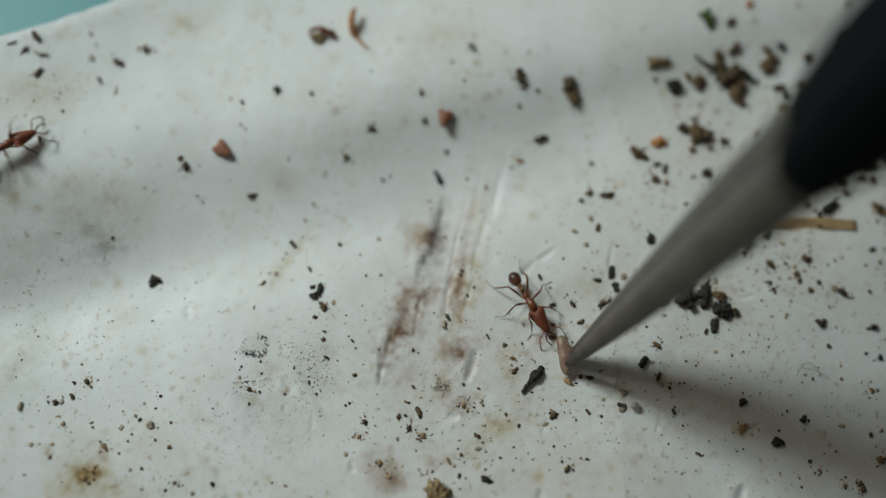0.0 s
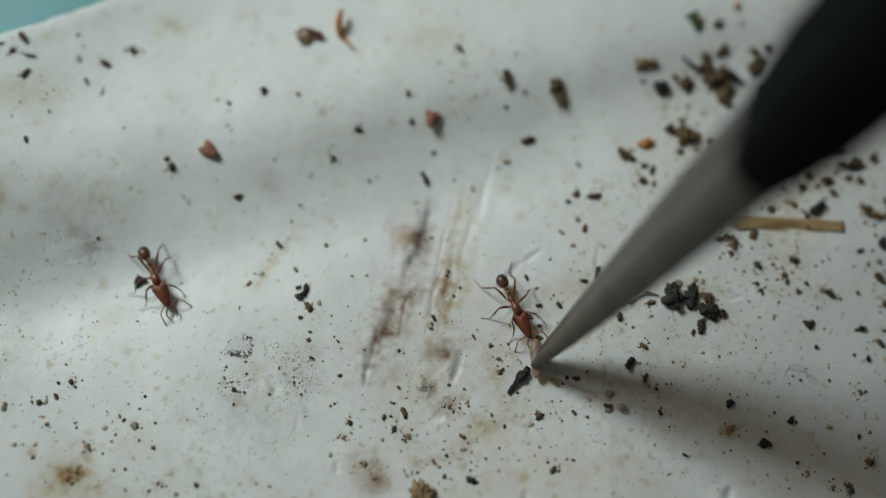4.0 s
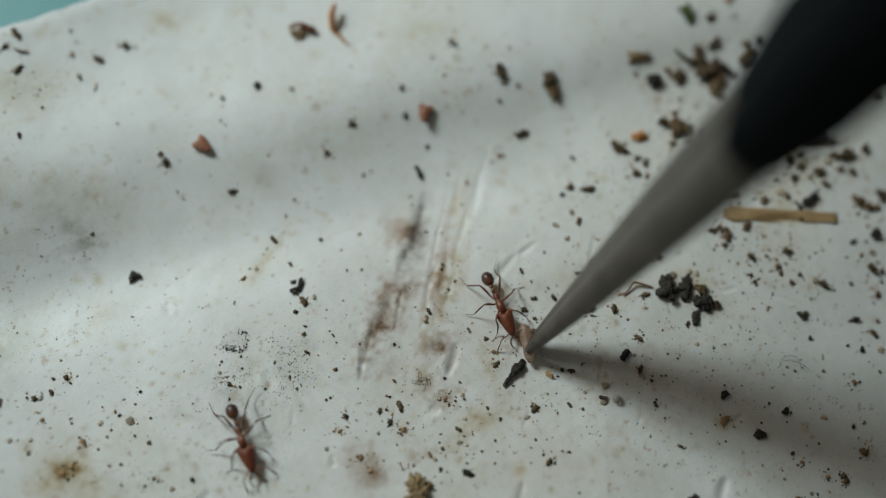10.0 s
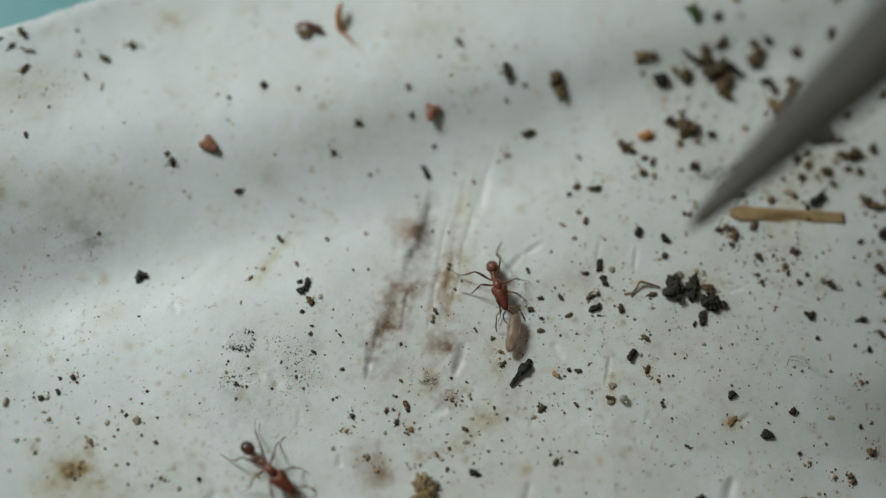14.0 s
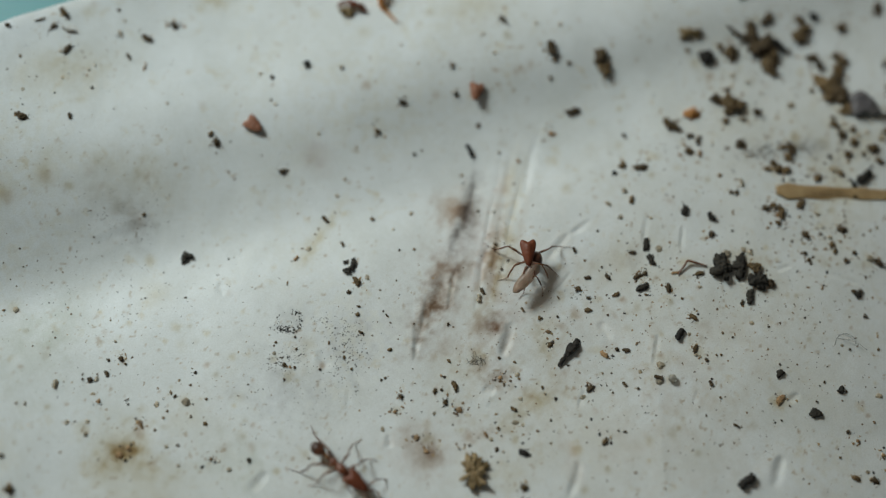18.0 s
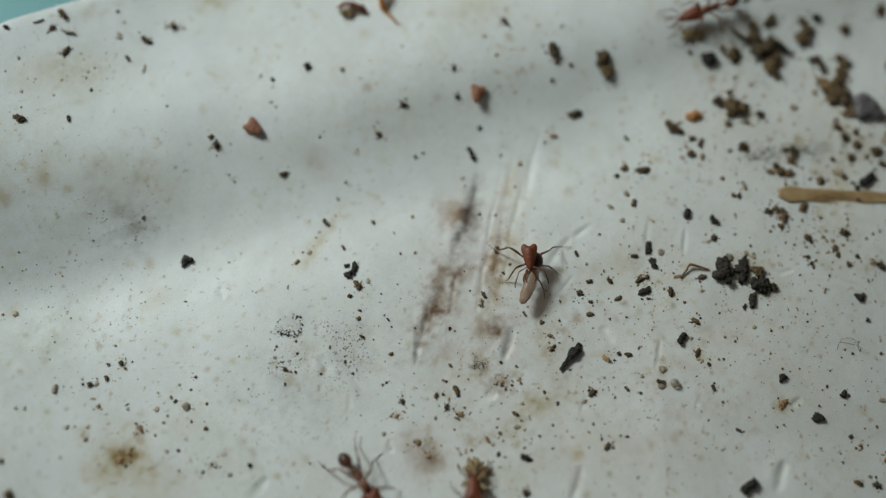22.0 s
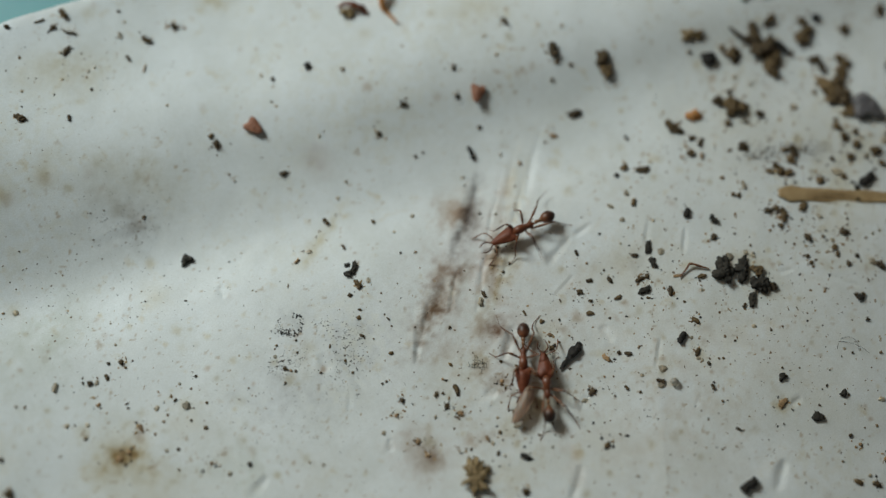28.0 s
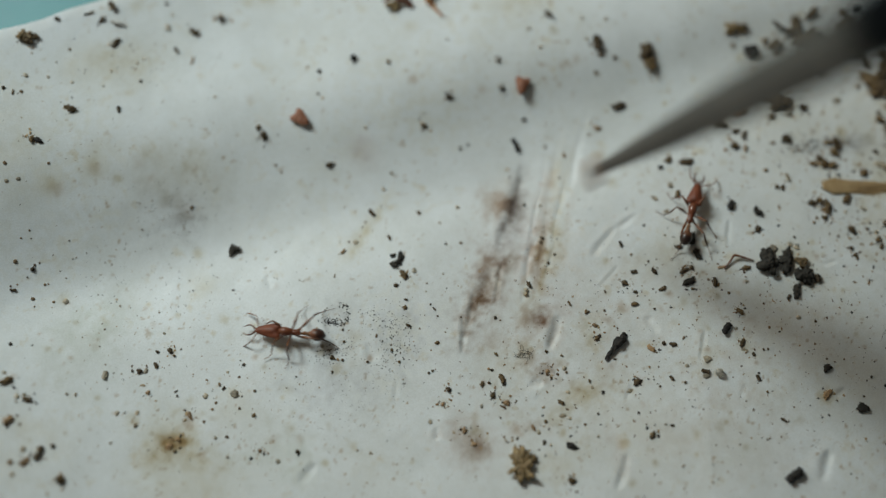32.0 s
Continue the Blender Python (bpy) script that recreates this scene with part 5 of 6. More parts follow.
crumb("dark", 2.36, -7.00, 0.12)
crumb("brown", 2.42, -4.41, 0.21)
crumb("rust", 2.38, -3.96, 0.22)
crumb("speck", 1.91, -7.36, 0.12)
crumb("dark", 1.65, -7.45, 0.07)
crumb("sand", 1.17, -7.07, 0.18, 1.5)
crumb("sand", 1.41, -7.15, 0.14)
crumb("rust", 0.19, -7.47, 0.18, 1.5, -60)
crumb("sand", 0.35, -7.62, 0.18)
crumb("brown", 0.60, -7.25, 0.16)
crumb("dark", 0.53, -7.96, 0.16)
crumb("sand", 0.75, -8.04, 0.12)
crumb("speck", -0.36, -7.82, 0.12)
crumb("speck", -0.53, -7.80, 0.07)
crumb("black", 1.44, -8.10, 0.26, 1.4, -20)
crumb("speck", 1.58, -7.97, 0.07)
crumb("brown", 1.39, -9.24, 0.30)
crumb("sand", 2.33, -7.77, 0.12)
crumb("dark", 3.00, -5.13, 0.12)
crumb("rust", 4.26, -4.77, 0.24, 1.4, -35)
crumb("dark", 4.69, -4.60, 0.17)
crumb("dark", 5.02, -4.62, 0.19, 1.4, -10)
crumb("speck", 5.39, -4.39, 0.12, 1.5, 45)
crumb("rust", 4.17, -5.41, 0.12)
crumb("speck", 4.48, -5.41, 0.08)
crumb("sand", 5.43, -5.37, 0.16)
crumb("dark", 3.73, -5.93, 0.22, 1.4, 40)
crumb("dark", 4.30, -5.84, 0.08)
crumb("brown", 4.48, -6.07, 0.12)
crumb("speck", 4.41, -5.99, 0.06)
crumb("dark", 4.89, -5.80, 0.12, 2, -50)
crumb("brown", 5.34, -5.95, 0.14)
crumb("sand", 3.45, -6.23, 0.21, 1.4, 10)
crumb("speck", 5.43, -6.56, 0.06)
crumb("speck", 5.88, -6.87, 0.08)
crumb("speck", 4.09, -6.98, 0.07)
crumb("speck", 4.28, -6.91, 0.07)
crumb("speck", 3.95, -7.36, 0.07)
crumb("brown", 4.59, -7.37, 0.12)
crumb("dark", 4.81, -7.41, 0.14)
crumb("brown", 4.14, -7.74, 0.24)
crumb("speck", 4.37, -7.66, 0.06)
crumb("speck", 2.84, -7.24, 0.06)
crumb("speck", 3.19, -6.80, 0.06)
crumb("speck", 5.09, -8.76, 0.12)
crumb("speck", 4.13, -9.03, 0.07)
crumb("speck", 3.67, -8.93, 0.06)
crumb("speck", 5.60, -4.06, 0.06)
crumb("speck", 5.72, -3.95, 0.06)
crumb("dark", 6.04, -5.57, 0.19, 1.8, -15)
crumb("sand", 6.07, -5.72, 0.28)
crumb("sand", 6.13, -5.15, 0.29)
crumb("black", 6.85, -4.10, 0.31, 1.8, 55)
crumb("sand", 7.20, -4.08, 0.14)
crumb("brown", 7.37, -4.60, 0.21, 1.5, 70)
crumb("sand", 7.38, -4.80, 0.17)
crumb("sand", 7.51, -4.86, 0.14)
crumb("dark", 7.73, -4.99, 0.17)
crumb("brown", 8.07, -4.80, 0.12)
crumb("brown", 8.23, -4.80, 0.12)
crumb("speck", 8.35, -4.04, 0.12)
crumb("dark", 8.67, -4.19, 0.12)
crumb("dark", 7.81, -5.78, 0.14, 1.8, -70)
crumb("speck", 6.96, -5.78, 0.06)
crumb("brown", 8.10, -6.26, 0.12)
crumb("speck", 8.27, -6.24, 0.06)
crumb("brown", 7.35, -6.59, 0.08)
crumb("speck", 7.57, -6.89, 0.08)
crumb("speck", 8.97, -6.77, 0.08)
crumb("dark", 8.57, -7.20, 0.14, 1.6, -20)
crumb("speck", 8.74, -7.24, 0.08)
crumb("speck", 8.18, -7.34, 0.06)
crumb("speck", 8.06, -7.82, 0.08)
crumb("speck", 8.45, -7.78, 0.08)
crumb("dark", 10.24, -5.11, 0.12)
crumb("peat", 10.23, -5.42, 0.32)
crumb("rust", 10.14, -6.32, 0.31, 1.3)
crumb("speck", 10.47, -6.53, 0.06, 2, -50)
crumb("dark", 10.14, -7.02, 0.12)
crumb("speck", 9.87, -7.02, 0.06)
crumb("speck", 10.86, -5.10, 0.08)
crumb("speck", 10.88, -5.60, 0.06)
crumb("speck", 9.89, -4.18, 0.06)
crumb("speck", 9.83, -4.79, 0.06)
crumb("dark", 11.85, -4.36, 0.06)
crumb("dark", 12.39, -4.68, 0.08)
crumb("sand", 12.52, -4.40, 0.13)
crumb("dark", 12.79, -4.53, 0.13)
crumb("speck", 13.06, -4.13, 0.08)
crumb("rust", 13.09, -4.43, 0.08)
crumb("dark", 11.92, -5.16, 0.08)
crumb("speck", 13.44, -5.03, 0.06)
crumb("dark", 11.77, -5.68, 0.12)
crumb("dark", 11.59, -5.82, 0.08)
crumb("peat", 12.32, -5.98, 0.28)
crumb("dark", 12.52, -5.98, 0.12)
crumb("dark", 11.42, -6.36, 0.12)
crumb("peat", 11.34, -6.76, 0.34, 1.3, 0)
crumb("speck", 12.35, -6.31, 0.08)
crumb("dark", 12.45, -7.35, 0.17)
crumb("rust", 12.77, -7.66, 0.22)
crumb("speck", 12.99, -7.09, 0.08)
crumb("speck", 13.43, -7.01, 0.13)
crumb("sand", 13.70, -6.12, 0.20, 1.4, 0)
crumb("speck", 13.05, -6.46, 0.06)
crumb("speck", 13.59, -5.82, 0.06)
crumb("brown", 13.82, -4.51, 0.13)
crumb("brown", 12.07, -8.24, 0.12)
crumb("speck", 12.04, -7.96, 0.08)
crumb("sand", 12.99, -8.70, 0.17)
crumb("brown", 12.54, -8.93, 0.22, 1.4, -20)
crumb("dark", 13.20, -8.98, 0.22, 1.4, -20)
crumb("speck", 10.71, -8.96, 0.08)
crumb("speck", 10.89, -9.11, 0.08)
crumb("rust", 13.63, -8.12, 0.23)
crumb("black", 8.75, -9.08, 0.44, 1.9, 38)
crumb("speck", 6.21, -8.07, 0.07)
crumb("sand", 6.00, -9.29, 0.12)
crumb("dark", 10.27, 7.16, 0.54, 1.3, -60)
crumb("brown", 10.20, 7.45, 0.41)
crumb("dark", 10.66, 6.68, 0.90)
crumb("brown", 10.95, 6.35, 0.62)
crumb("brown", 10.78, 6.02, 0.56, 1.3, -80)
crumb("black", 11.26, 6.79, 0.47, 1.4, -45)
crumb("brown", 12.88, 5.28, 0.64, 1.4, -60)
crumb("brown", 12.69, 5.43, 0.40)
crumb("brown", 13.17, 5.40, 0.54)
crumb("brown", 13.08, 4.78, 0.45)
crumb("dark", 13.36, 4.91, 0.66, 1.4, -60)
crumb("brown", 13.61, 4.42, 0.49)
crumb("dark", 8.76, 4.69, 0.47)
crumb("brown", 9.23, 4.51, 0.81)
crumb("dark", 4.59, 6.10, 0.63)
crumb("brown", 4.73, 5.76, 0.56)
crumb("brown", 9.73, 4.48, 0.31)
crumb("dark", 10.46, 6.92, 0.38)
crumb("brown", 11.61, 6.59, 0.21)
crumb("brown", 15.78, 1.81, 0.44)
crumb("brown", 16.14, 1.60, 0.39)
crumb("brown", 16.44, 1.57, 0.30)
crumb("dark", 16.70, 2.08, 0.45)
crumb("brown", 15.71, 1.29, 0.16)
crumb("sand", 16.02, 1.22, 0.21)
crumb("sand", 16.04, 0.83, 0.21)
crumb("sand", 16.48, 1.07, 0.16)
crumb("peat", 16.23, 0.51, 0.44)
crumb("black", 15.37, 0.21, 0.16, 2, 30)
crumb("dark", 15.86, 0.24, 0.13)
crumb("sand", 15.64, -0.26, 0.24)
crumb("sand", 16.07, -0.15, 0.27)
crumb("brown", 16.01, -0.75, 0.31, 1.8, -45)
crumb("dark", 16.37, -0.84, 0.21)
crumb("dark", 15.15, -1.33, 0.18)
crumb("sand", 15.78, -1.22, 0.13)
crumb("dark", 16.31, -1.19, 0.16)
crumb("brown", 16.11, -1.71, 0.24)
crumb("rust", 16.10, -1.57, 0.13)
crumb("black", 15.20, -2.62, 0.31)
crumb("dark", 15.01, -2.67, 0.15)
crumb("sand", 15.09, -0.38, 0.16)
crumb("sand", 15.49, -1.96, 0.08)
crumb("dark", 16.04, -2.65, 0.16)
crumb("speck", 15.39, -2.13, 0.06)
crumb("speck", 16.05, -2.08, 0.06)
crumb("dark", 15.42, -3.08, 0.08)
crumb("dark", 15.84, -3.10, 0.24, 1.4, -60)
crumb("speck", 15.33, -3.34, 0.08)
crumb("black", 14.83, -3.56, 0.13)
crumb("black", 15.34, -3.68, 0.18, 1.3)
crumb("dark", 15.17, -3.75, 0.08)
crumb("dark", 15.10, -3.81, 0.08)
crumb("speck", 15.56, -4.12, 0.08)
crumb("dark", 15.91, -4.44, 0.13)
crumb("rust", 14.92, -4.85, 0.28)
crumb("dark", 15.13, -4.84, 0.13)
crumb("sand", 16.04, -3.66, 0.29)
crumb("brown", 15.06, -7.25, 0.33)
crumb("dark", 14.73, -6.40, 0.18)
crumb("speck", 15.18, -6.23, 0.13)
crumb("brown", 14.22, -8.07, 0.25)
crumb("dark", 14.28, -8.26, 0.23)
crumb("speck", 15.21, -5.76, 0.06)
crumb("sand", -17.48, 5.98, 0.24)
crumb("brown", -17.29, 5.80, 0.33)
crumb("brown", -17.09, 6.00, 0.26)
crumb("sand", -17.29, 4.55, 0.20)
crumb("sand", -16.58, 4.58, 0.15)
crumb("dark", -17.94, 4.00, 0.15)
crumb("speck", -17.64, 3.87, 0.08, 3, 90)
crumb("speck", -17.37, 3.91, 0.15)
crumb("brown", -16.93, 2.24, 0.25)
crumb("black", -16.70, 2.21, 0.22, 1.5, -10)
crumb("sand", -17.28, 2.97, 0.08)
crumb("speck", -17.70, 1.30, 0.15)
crumb("sand", -17.28, 0.82, 0.15)
crumb("sand", -17.64, 0.71, 0.15)
crumb("speck", -16.34, 1.45, 0.12)
crumb("speck", -16.94, -0.82, 0.08)
crumb("speck", -17.19, -1.10, 0.08)
crumb("speck", -16.89, -1.08, 0.06)
crumb("speck", -17.36, -1.89, 0.17)
crumb("dark", -16.85, -2.10, 0.20)
crumb("speck", -16.77, -1.94, 0.12)
crumb("speck", -16.63, -1.85, 0.08)
crumb("dark", -16.98, -2.37, 0.08)
crumb("dark", -17.39, -2.85, 0.12, 2, 5)
crumb("speck", -17.27, -2.65, 0.08)
crumb("speck", -16.44, -2.57, 0.12)
crumb("speck", -16.33, -2.54, 0.08)
crumb("speck", -17.47, -2.73, 0.08)
crumb("speck", -16.76, -3.11, 0.15)
crumb("speck", -16.68, -3.37, 0.08)
crumb("dark", -17.23, -4.76, 0.15)
crumb("speck", -16.55, -4.77, 0.08)
crumb("brown", -17.18, -6.05, 0.27, 1.4, 20)
crumb("sand", -17.29, -5.75, 0.17)
crumb("dark", -16.47, -6.65, 0.22, 1.3, -15)
crumb("sand", -16.79, -6.53, 0.19)
crumb("sand", -16.59, -6.48, 0.17)
crumb("sand", -16.80, -6.72, 0.12)
crumb("rust", -16.98, -7.31, 0.22, 2, 40)
crumb("dark", -17.00, -7.48, 0.17)
crumb("speck", -16.61, -7.46, 0.12)
crumb("dark", -15.98, -8.38, 0.22, 2.6, 65)
crumb("rust", -16.35, -8.66, 0.26, 1.5, 40)
crumb("sand", -16.45, -8.26, 0.21)
crumb("speck", -16.78, -8.69, 0.21)
crumb("sand", -16.68, -9.08, 0.19)
crumb("dark", 10.71, 8.78, 0.36)
crumb("orange", 11.47, 9.51, 0.34)
crumb("sand", 13.34, 9.60, 0.21)
crumb("sand", -5.22, 9.03, 0.15)
crumb("brown", 15.38, 9.78, 0.29)
crumb("brown", 11.65, 8.85, 0.17)
crumb("brown", 15.47, 3.56, 0.57)
crumb("brown", 15.25, 2.99, 0.26)
crumb("brown", 15.67, 2.90, 0.34)
crumb("brown", 16.84, 6.03, 0.31)
crumb("dark", 16.27, 3.76, 0.34)
crumb("speck", 16.31, 5.34, 0.15)
crumb("speck", -18.11, 4.16, 0.11)
crumb("brown", 15.32, 4.03, 0.14, 1.2)
crumb("brown", 15.07, 3.52, 0.34, 1.0)
crumb("brown", 15.30, 5.18, 0.30, 1.1)
crumb("dark", 16.32, 4.01, 0.16, 1.2)
crumb("dark", 16.20, 3.84, 0.19, 1.0)
crumb("dark", 15.51, 3.88, 0.13, 1.0)
crumb("dark", 15.08, 4.10, 0.25, 1.2)
crumb("sand", 15.61, 4.20, 0.19, 1.0)
crumb("speck", 15.06, 2.99, 0.12, 1.1)
crumb("dark", 15.26, 6.21, 0.27, 1.0)


def thing(name, bm, mat, x, y, turn, label, category, lift=0.0, smooth=True, reach=0.4):
    ob = part(name, bm, mat, smooth=smooth, m=at(x, y, on_sheet(x, y) + lift) @ lie(x, y, reach) @ at(0, 0, 0, 0, 0, turn))
    return tagged(ob, label, category)


def dead_head(x, y, turn, pitch):
    bm = ant_head()
    for v in bm.verts:
        v.co = Vector((v.co.x * 0.74, v.co.y, v.co.z * 0.7)) + 0.02 * noise.noise_vector(v.co * 8)
    ob = part("chitin_scrap", bm, M_DRY, m=at(x, y, on_sheet(x, y) + 0.10, pitch, 4, turn))
    tagged(ob, "detached dull red heart-shaped ant head, dried up", "shell scrap", "shell scraps on the sheet")


dead_head(-8.08, 3.66, -38, 6)
dead_head(0.11, 5.06, -100, -10)


def curled_scrap(x, y, turn):
    bm, rng = bmesh.new(), random.Random(21)
    p, r = smooth_path([(-0.5, 0.02, 0.1), (-0.25, 0.16, 0.22), (0.05, 0.12, 0.26), (0.35, 0.06, 0.2), (0.55, -0.08, 0.08)], [0.05, 0.11, 0.12, 0.12, 0.05], 4)
    tube(bm, p, r, 9, 0.6)
    for v in bm.verts:
        v.co += 0.05 * noise.noise_vector(v.co * 7)
    ob = thing("chitin_scrap", bm, M_ANT, x, y, turn, "curled red-brown scrap of insect shell with a tan crumb", "shell scrap")
    bm = bmesh.new()
    clod(bm, [(0, 0, 0, 0.15), (0.14, 0.02, 0, 0.13), (-0.15, -0.03, 0.02, 0.13), (0.05, -0.08, 0, 0.14)], 3, 0.5, 0)
    for v in bm.verts:
        v.co += Vector((-0.1, -0.11, 0.1))
    part("crumb", bm, M_HUSK, ob, "tan crumb stuck to it", smooth=False)


curled_scrap(-4.45, 7.94, -4)


def dry_limb(name, x, y, turn, pts, rad, mat, label):
    bm = bmesh.new()
    p, r = smooth_path(pts, rad, 4)
    tube(bm, p, r, 8)
    for v in bm.verts:
        v.co += 0.015 * noise.noise_vector(v.co * 9)
    return thing(name, bm, mat, x, y, turn, label, name.replace("_", " "))


dry_limb("chitin_sliver", -3.29, 8.36, 90, [(0.55, -0.06, 0.35), (0.3, 0.02, 0.4), (0.0, 0.06, 0.3), (-0.35, 0.02, 0.12), (-0.5, -0.14, 0.06), (-0.95, -0.5, 0.05)], [0.06, 0.11, 0.13, 0.11, 0.07, 0.04], M_ORANGE, "curled rusty-orange dried insect leg")
dry_limb("chitin_sliver", 7.36, -1.65, 0, [(-0.42, -0.32, 0.04), (-0.2, -0.05, 0.1), (-0.08, 0.13, 0.16), (0.2, 0.09, 0.12), (0.62, -0.02, 0.05)], [0.025, 0.035, 0.04, 0.045, 0.02], M_LIMB, "detached bent brown ant leg lying beside soil")
dry_limb("twig", 9.89, 7.00, -32, [(-0.75, 0.02, 0.2), (-0.3, 0, 0.15), (0.2, 0.04, 0.15), (0.6, 0, 0.2)], [0.05, 0.08, 0.11, 0.1], M_SOIL, "short dark twig in a clump of soil")
dry_limb("curled_fibre", -14.35, 6.82, 0, [(-0.25, 0.06, 0.04), (-0.1, -0.06, 0.06), (0.1, -0.03, 0.06), (0.25, -0.1, 0.04)], [0.025, 0.035, 0.035, 0.02], M_SPECK, "small dark curled fibre")


def leaf_scrap(x, y, turn):
    bm = bmesh.new()
    n = 7
    grid = []
    for i in range(n):
        s = i / (n - 1)
        row = []
        for j in range(5):
            w = (j / 4 - 0.5) * 0.62 * (1 - 0.85 * s) + 0.03 * math.sin(5 * s + j)
            row.append((0.75 * s - 0.35, w, 0.16 + 0.5 * abs(w) - 0.12 * s + 0.03 * math.sin(4 * s)))
        grid.append(row)
    up = [[bm.verts.new(p) for p in r] for r in grid]
    low = [[bm.verts.new((p[0], p[1], p[2] - 0.05)) for p in r] for r in grid]
    for i in range(n - 1):
        for j in range(4):
            bm.faces.new((up[i][j], up[i][j + 1], up[i + 1][j + 1], up[i + 1][j]))
            bm.faces.new((low[i][j + 1], low[i][j], low[i + 1][j], low[i + 1][j + 1]))
    loop = [(0, j) for j in range(5)] + [(i, 4) for i in range(1, n)] + [(n - 1, j) for j in (3, 2, 1, 0)] + [(i, 0) for i in range(n - 2, 0, -1)]
    for a, b in zip(loop, loop[1:] + loop[:1]):
        bm.faces.new((up[a[0]][a[1]], low[a[0]][a[1]], low[b[0]][b[1]], up[b[0]][b[1]]))
    ob = thing("leaf_scrap", bm, M_LEAF, x, y, turn, "small dark green folded leaf scrap", "leaf scrap")
    bm = bmesh.new()
    tube(bm, [(-0.33, 0, 0.19), (0.0, 0, 0.155), (0.38, 0, 0.075)], [0.02, 0.018, 0.01], 6)
    part("midrib", bm, M_HUSK, ob, "pale midrib")


leaf_scrap(9.80, 8.77, -62)


def straw(x, y, turn):
    bm = bmesh.new()
    n, seg = 40, 12
    rings = []
    for i in range(n + 1):
        s = i / n
        w = 0.29 * (1 - 0.3 * s) * min(1, 0.5 + 5 * s) * (1 + 0.08 * math.sin(19 * s))
        rings.append([bm.verts.new((4.2 * s - 2.1 + 0.04 * math.sin(j * 2.2) * (i in (0, n)), w * math.cos(6.283 * j / seg), 0.02 + (0.02 + 0.012 * math.sin(j * 4.1)) * math.sin(6.283 * j / seg) + 0.02 * math.sin(9 * s))) for j in range(seg)])
    for r, q in zip(rings, rings[1:]):
        for j in range(seg):
            bm.faces.new((r[j], r[(j + 1) % seg], q[(j + 1) % seg], q[j]))
    bm.faces.new(rings[0][::-1])
    bm.faces.new(rings[-1])
    for v in bm.verts:
        v.co += 0.035 * noise.noise_vector(Vector((v.co.x * 0.8, v.co.y * 6, v.co.z * 6)))
    ob = thing("straw", bm, M_STRAW, x, y, turn, "flat yellowish-brown bit of dry straw", "straw", reach=1.8)
    for k in range(3):
        bm = bmesh.new()
        y0 = -0.12 + 0.12 * k
        tube(bm, [(-1.85, y0, 0.035), (-0.6, y0 * 0.85, 0.045), (0.8, y0 * 0.75, 0.04), (1.9, y0 * 0.6, 0.035)], [0.012, 0.015, 0.014, 0.01], 5)
        part("fibre", bm, M_STRAW, ob, "raised fibre")


straw(12.76, 1.11, -1)


def clump(name, mat, x, y, turn, size, long, n, seed, label, category, rough=0.55):
    """A larger ragged clump of many clods."""
    bm, rng = bmesh.new(), random.Random(seed)
    balls = [(0, 0, 0, size * 0.22), (size * 0.25 * long, 0, 0, size * 0.2), (-size * 0.25 * long, 0, 0, size * 0.2)]
    for i in range(n):
        a, e = rng.uniform(0, 6.28), math.sqrt(rng.random()) * size * 0.40
        balls.append((e * math.cos(a) * long, e * math.sin(a), size * rng.uniform(-0.05, 0.16), size * rng.uniform(0.07, 0.17)))
    clod(bm, balls, 5, rough * 1.1, 0, (seed, 0.3, 0.7), (1, 1, 0.75), 5.5 / size)
    for v in bm.verts:
        v.co.z = max(v.co.z + size * 0.12, -0.01)
    return thing(name, bm, mat, x, y, turn, label, category)


clump("husk", M_HUSK, -0.22, -8.72, 78, 0.88, 1.5, 26, 31, "tan broken seed husk with dark flecks", "husk")
clump("husk_crumb", M_HUSK, 7.90, 7.12, 0, 0.6, 1.3, 12, 33, "ragged tan crumb of husk", "husk crumb")
clump("husk_crumb", M_HUSK, -17.42, 6.02, 20, 0.52, 1.3, 10, 34, "ragged brown crumb of husk near the rim", "husk crumb")


bm = bmesh.new()
clod(bm, [(-0.2, 0.12, 0, 0.40), (-0.22, -0.25, 0, 0.30), (0.05, 0.0, 0, 0.36), (0.3, -0.12, 0, 0.26), (0.55, -0.22, 0, 0.15)], 4, 0.14, 2, scale=(1, 1, 0.7))
thing("grey_clot", bm, M_GREY, 14.24, 4.49, -12, "smooth dull violet-grey clot among soil", "clot", 0.16)


def bark_chip(x, y, turn):
    bm = bmesh.new()
    p, r = smooth_path([(-0.62, -0.02, 0.05), (-0.35, 0.0, 0.1), (0.0, 0.03, 0.13), (0.32, 0.0, 0.13), (0.56, 0.04, 0.08)], [0.03, 0.08, 0.13, 0.14, 0.07], 5)
    tube(bm, p, r, 11, 0.6)
    for v in bm.verts:
        v.co += 0.09 * noise.noise_vector(v.co * 5.5) + 0.04 * noise.noise_vector(v.co * 14)
        v.co.z = max(v.co.z, -0.01)
    thing("bark_chip", bm, M_BLACK, x, y, turn, "pointed black chip of bark on the sheet", "bark chip", smooth=False)


bark_chip(3.07, -4.68, 50)


def hairs(x, y, spread, n, seed):
    """A loose tangle of very fine dark hairs."""
    rng = random.Random(seed)
    ob = tagged(new("fibre_tangle"), "loose tangle of very fine dark hairs", "fibre tangle")
    ob.matrix_basis = at(x, y, on_sheet(x, y))
    for i in range(n):
        bm = bmesh.new()
        a, b = rng.uniform(0, 6.28), rng.uniform(-1, 1)
        c = (rng.uniform(-1, 1) * spread * 0.4, rng.uniform(-1, 1) * spread * 0.4)
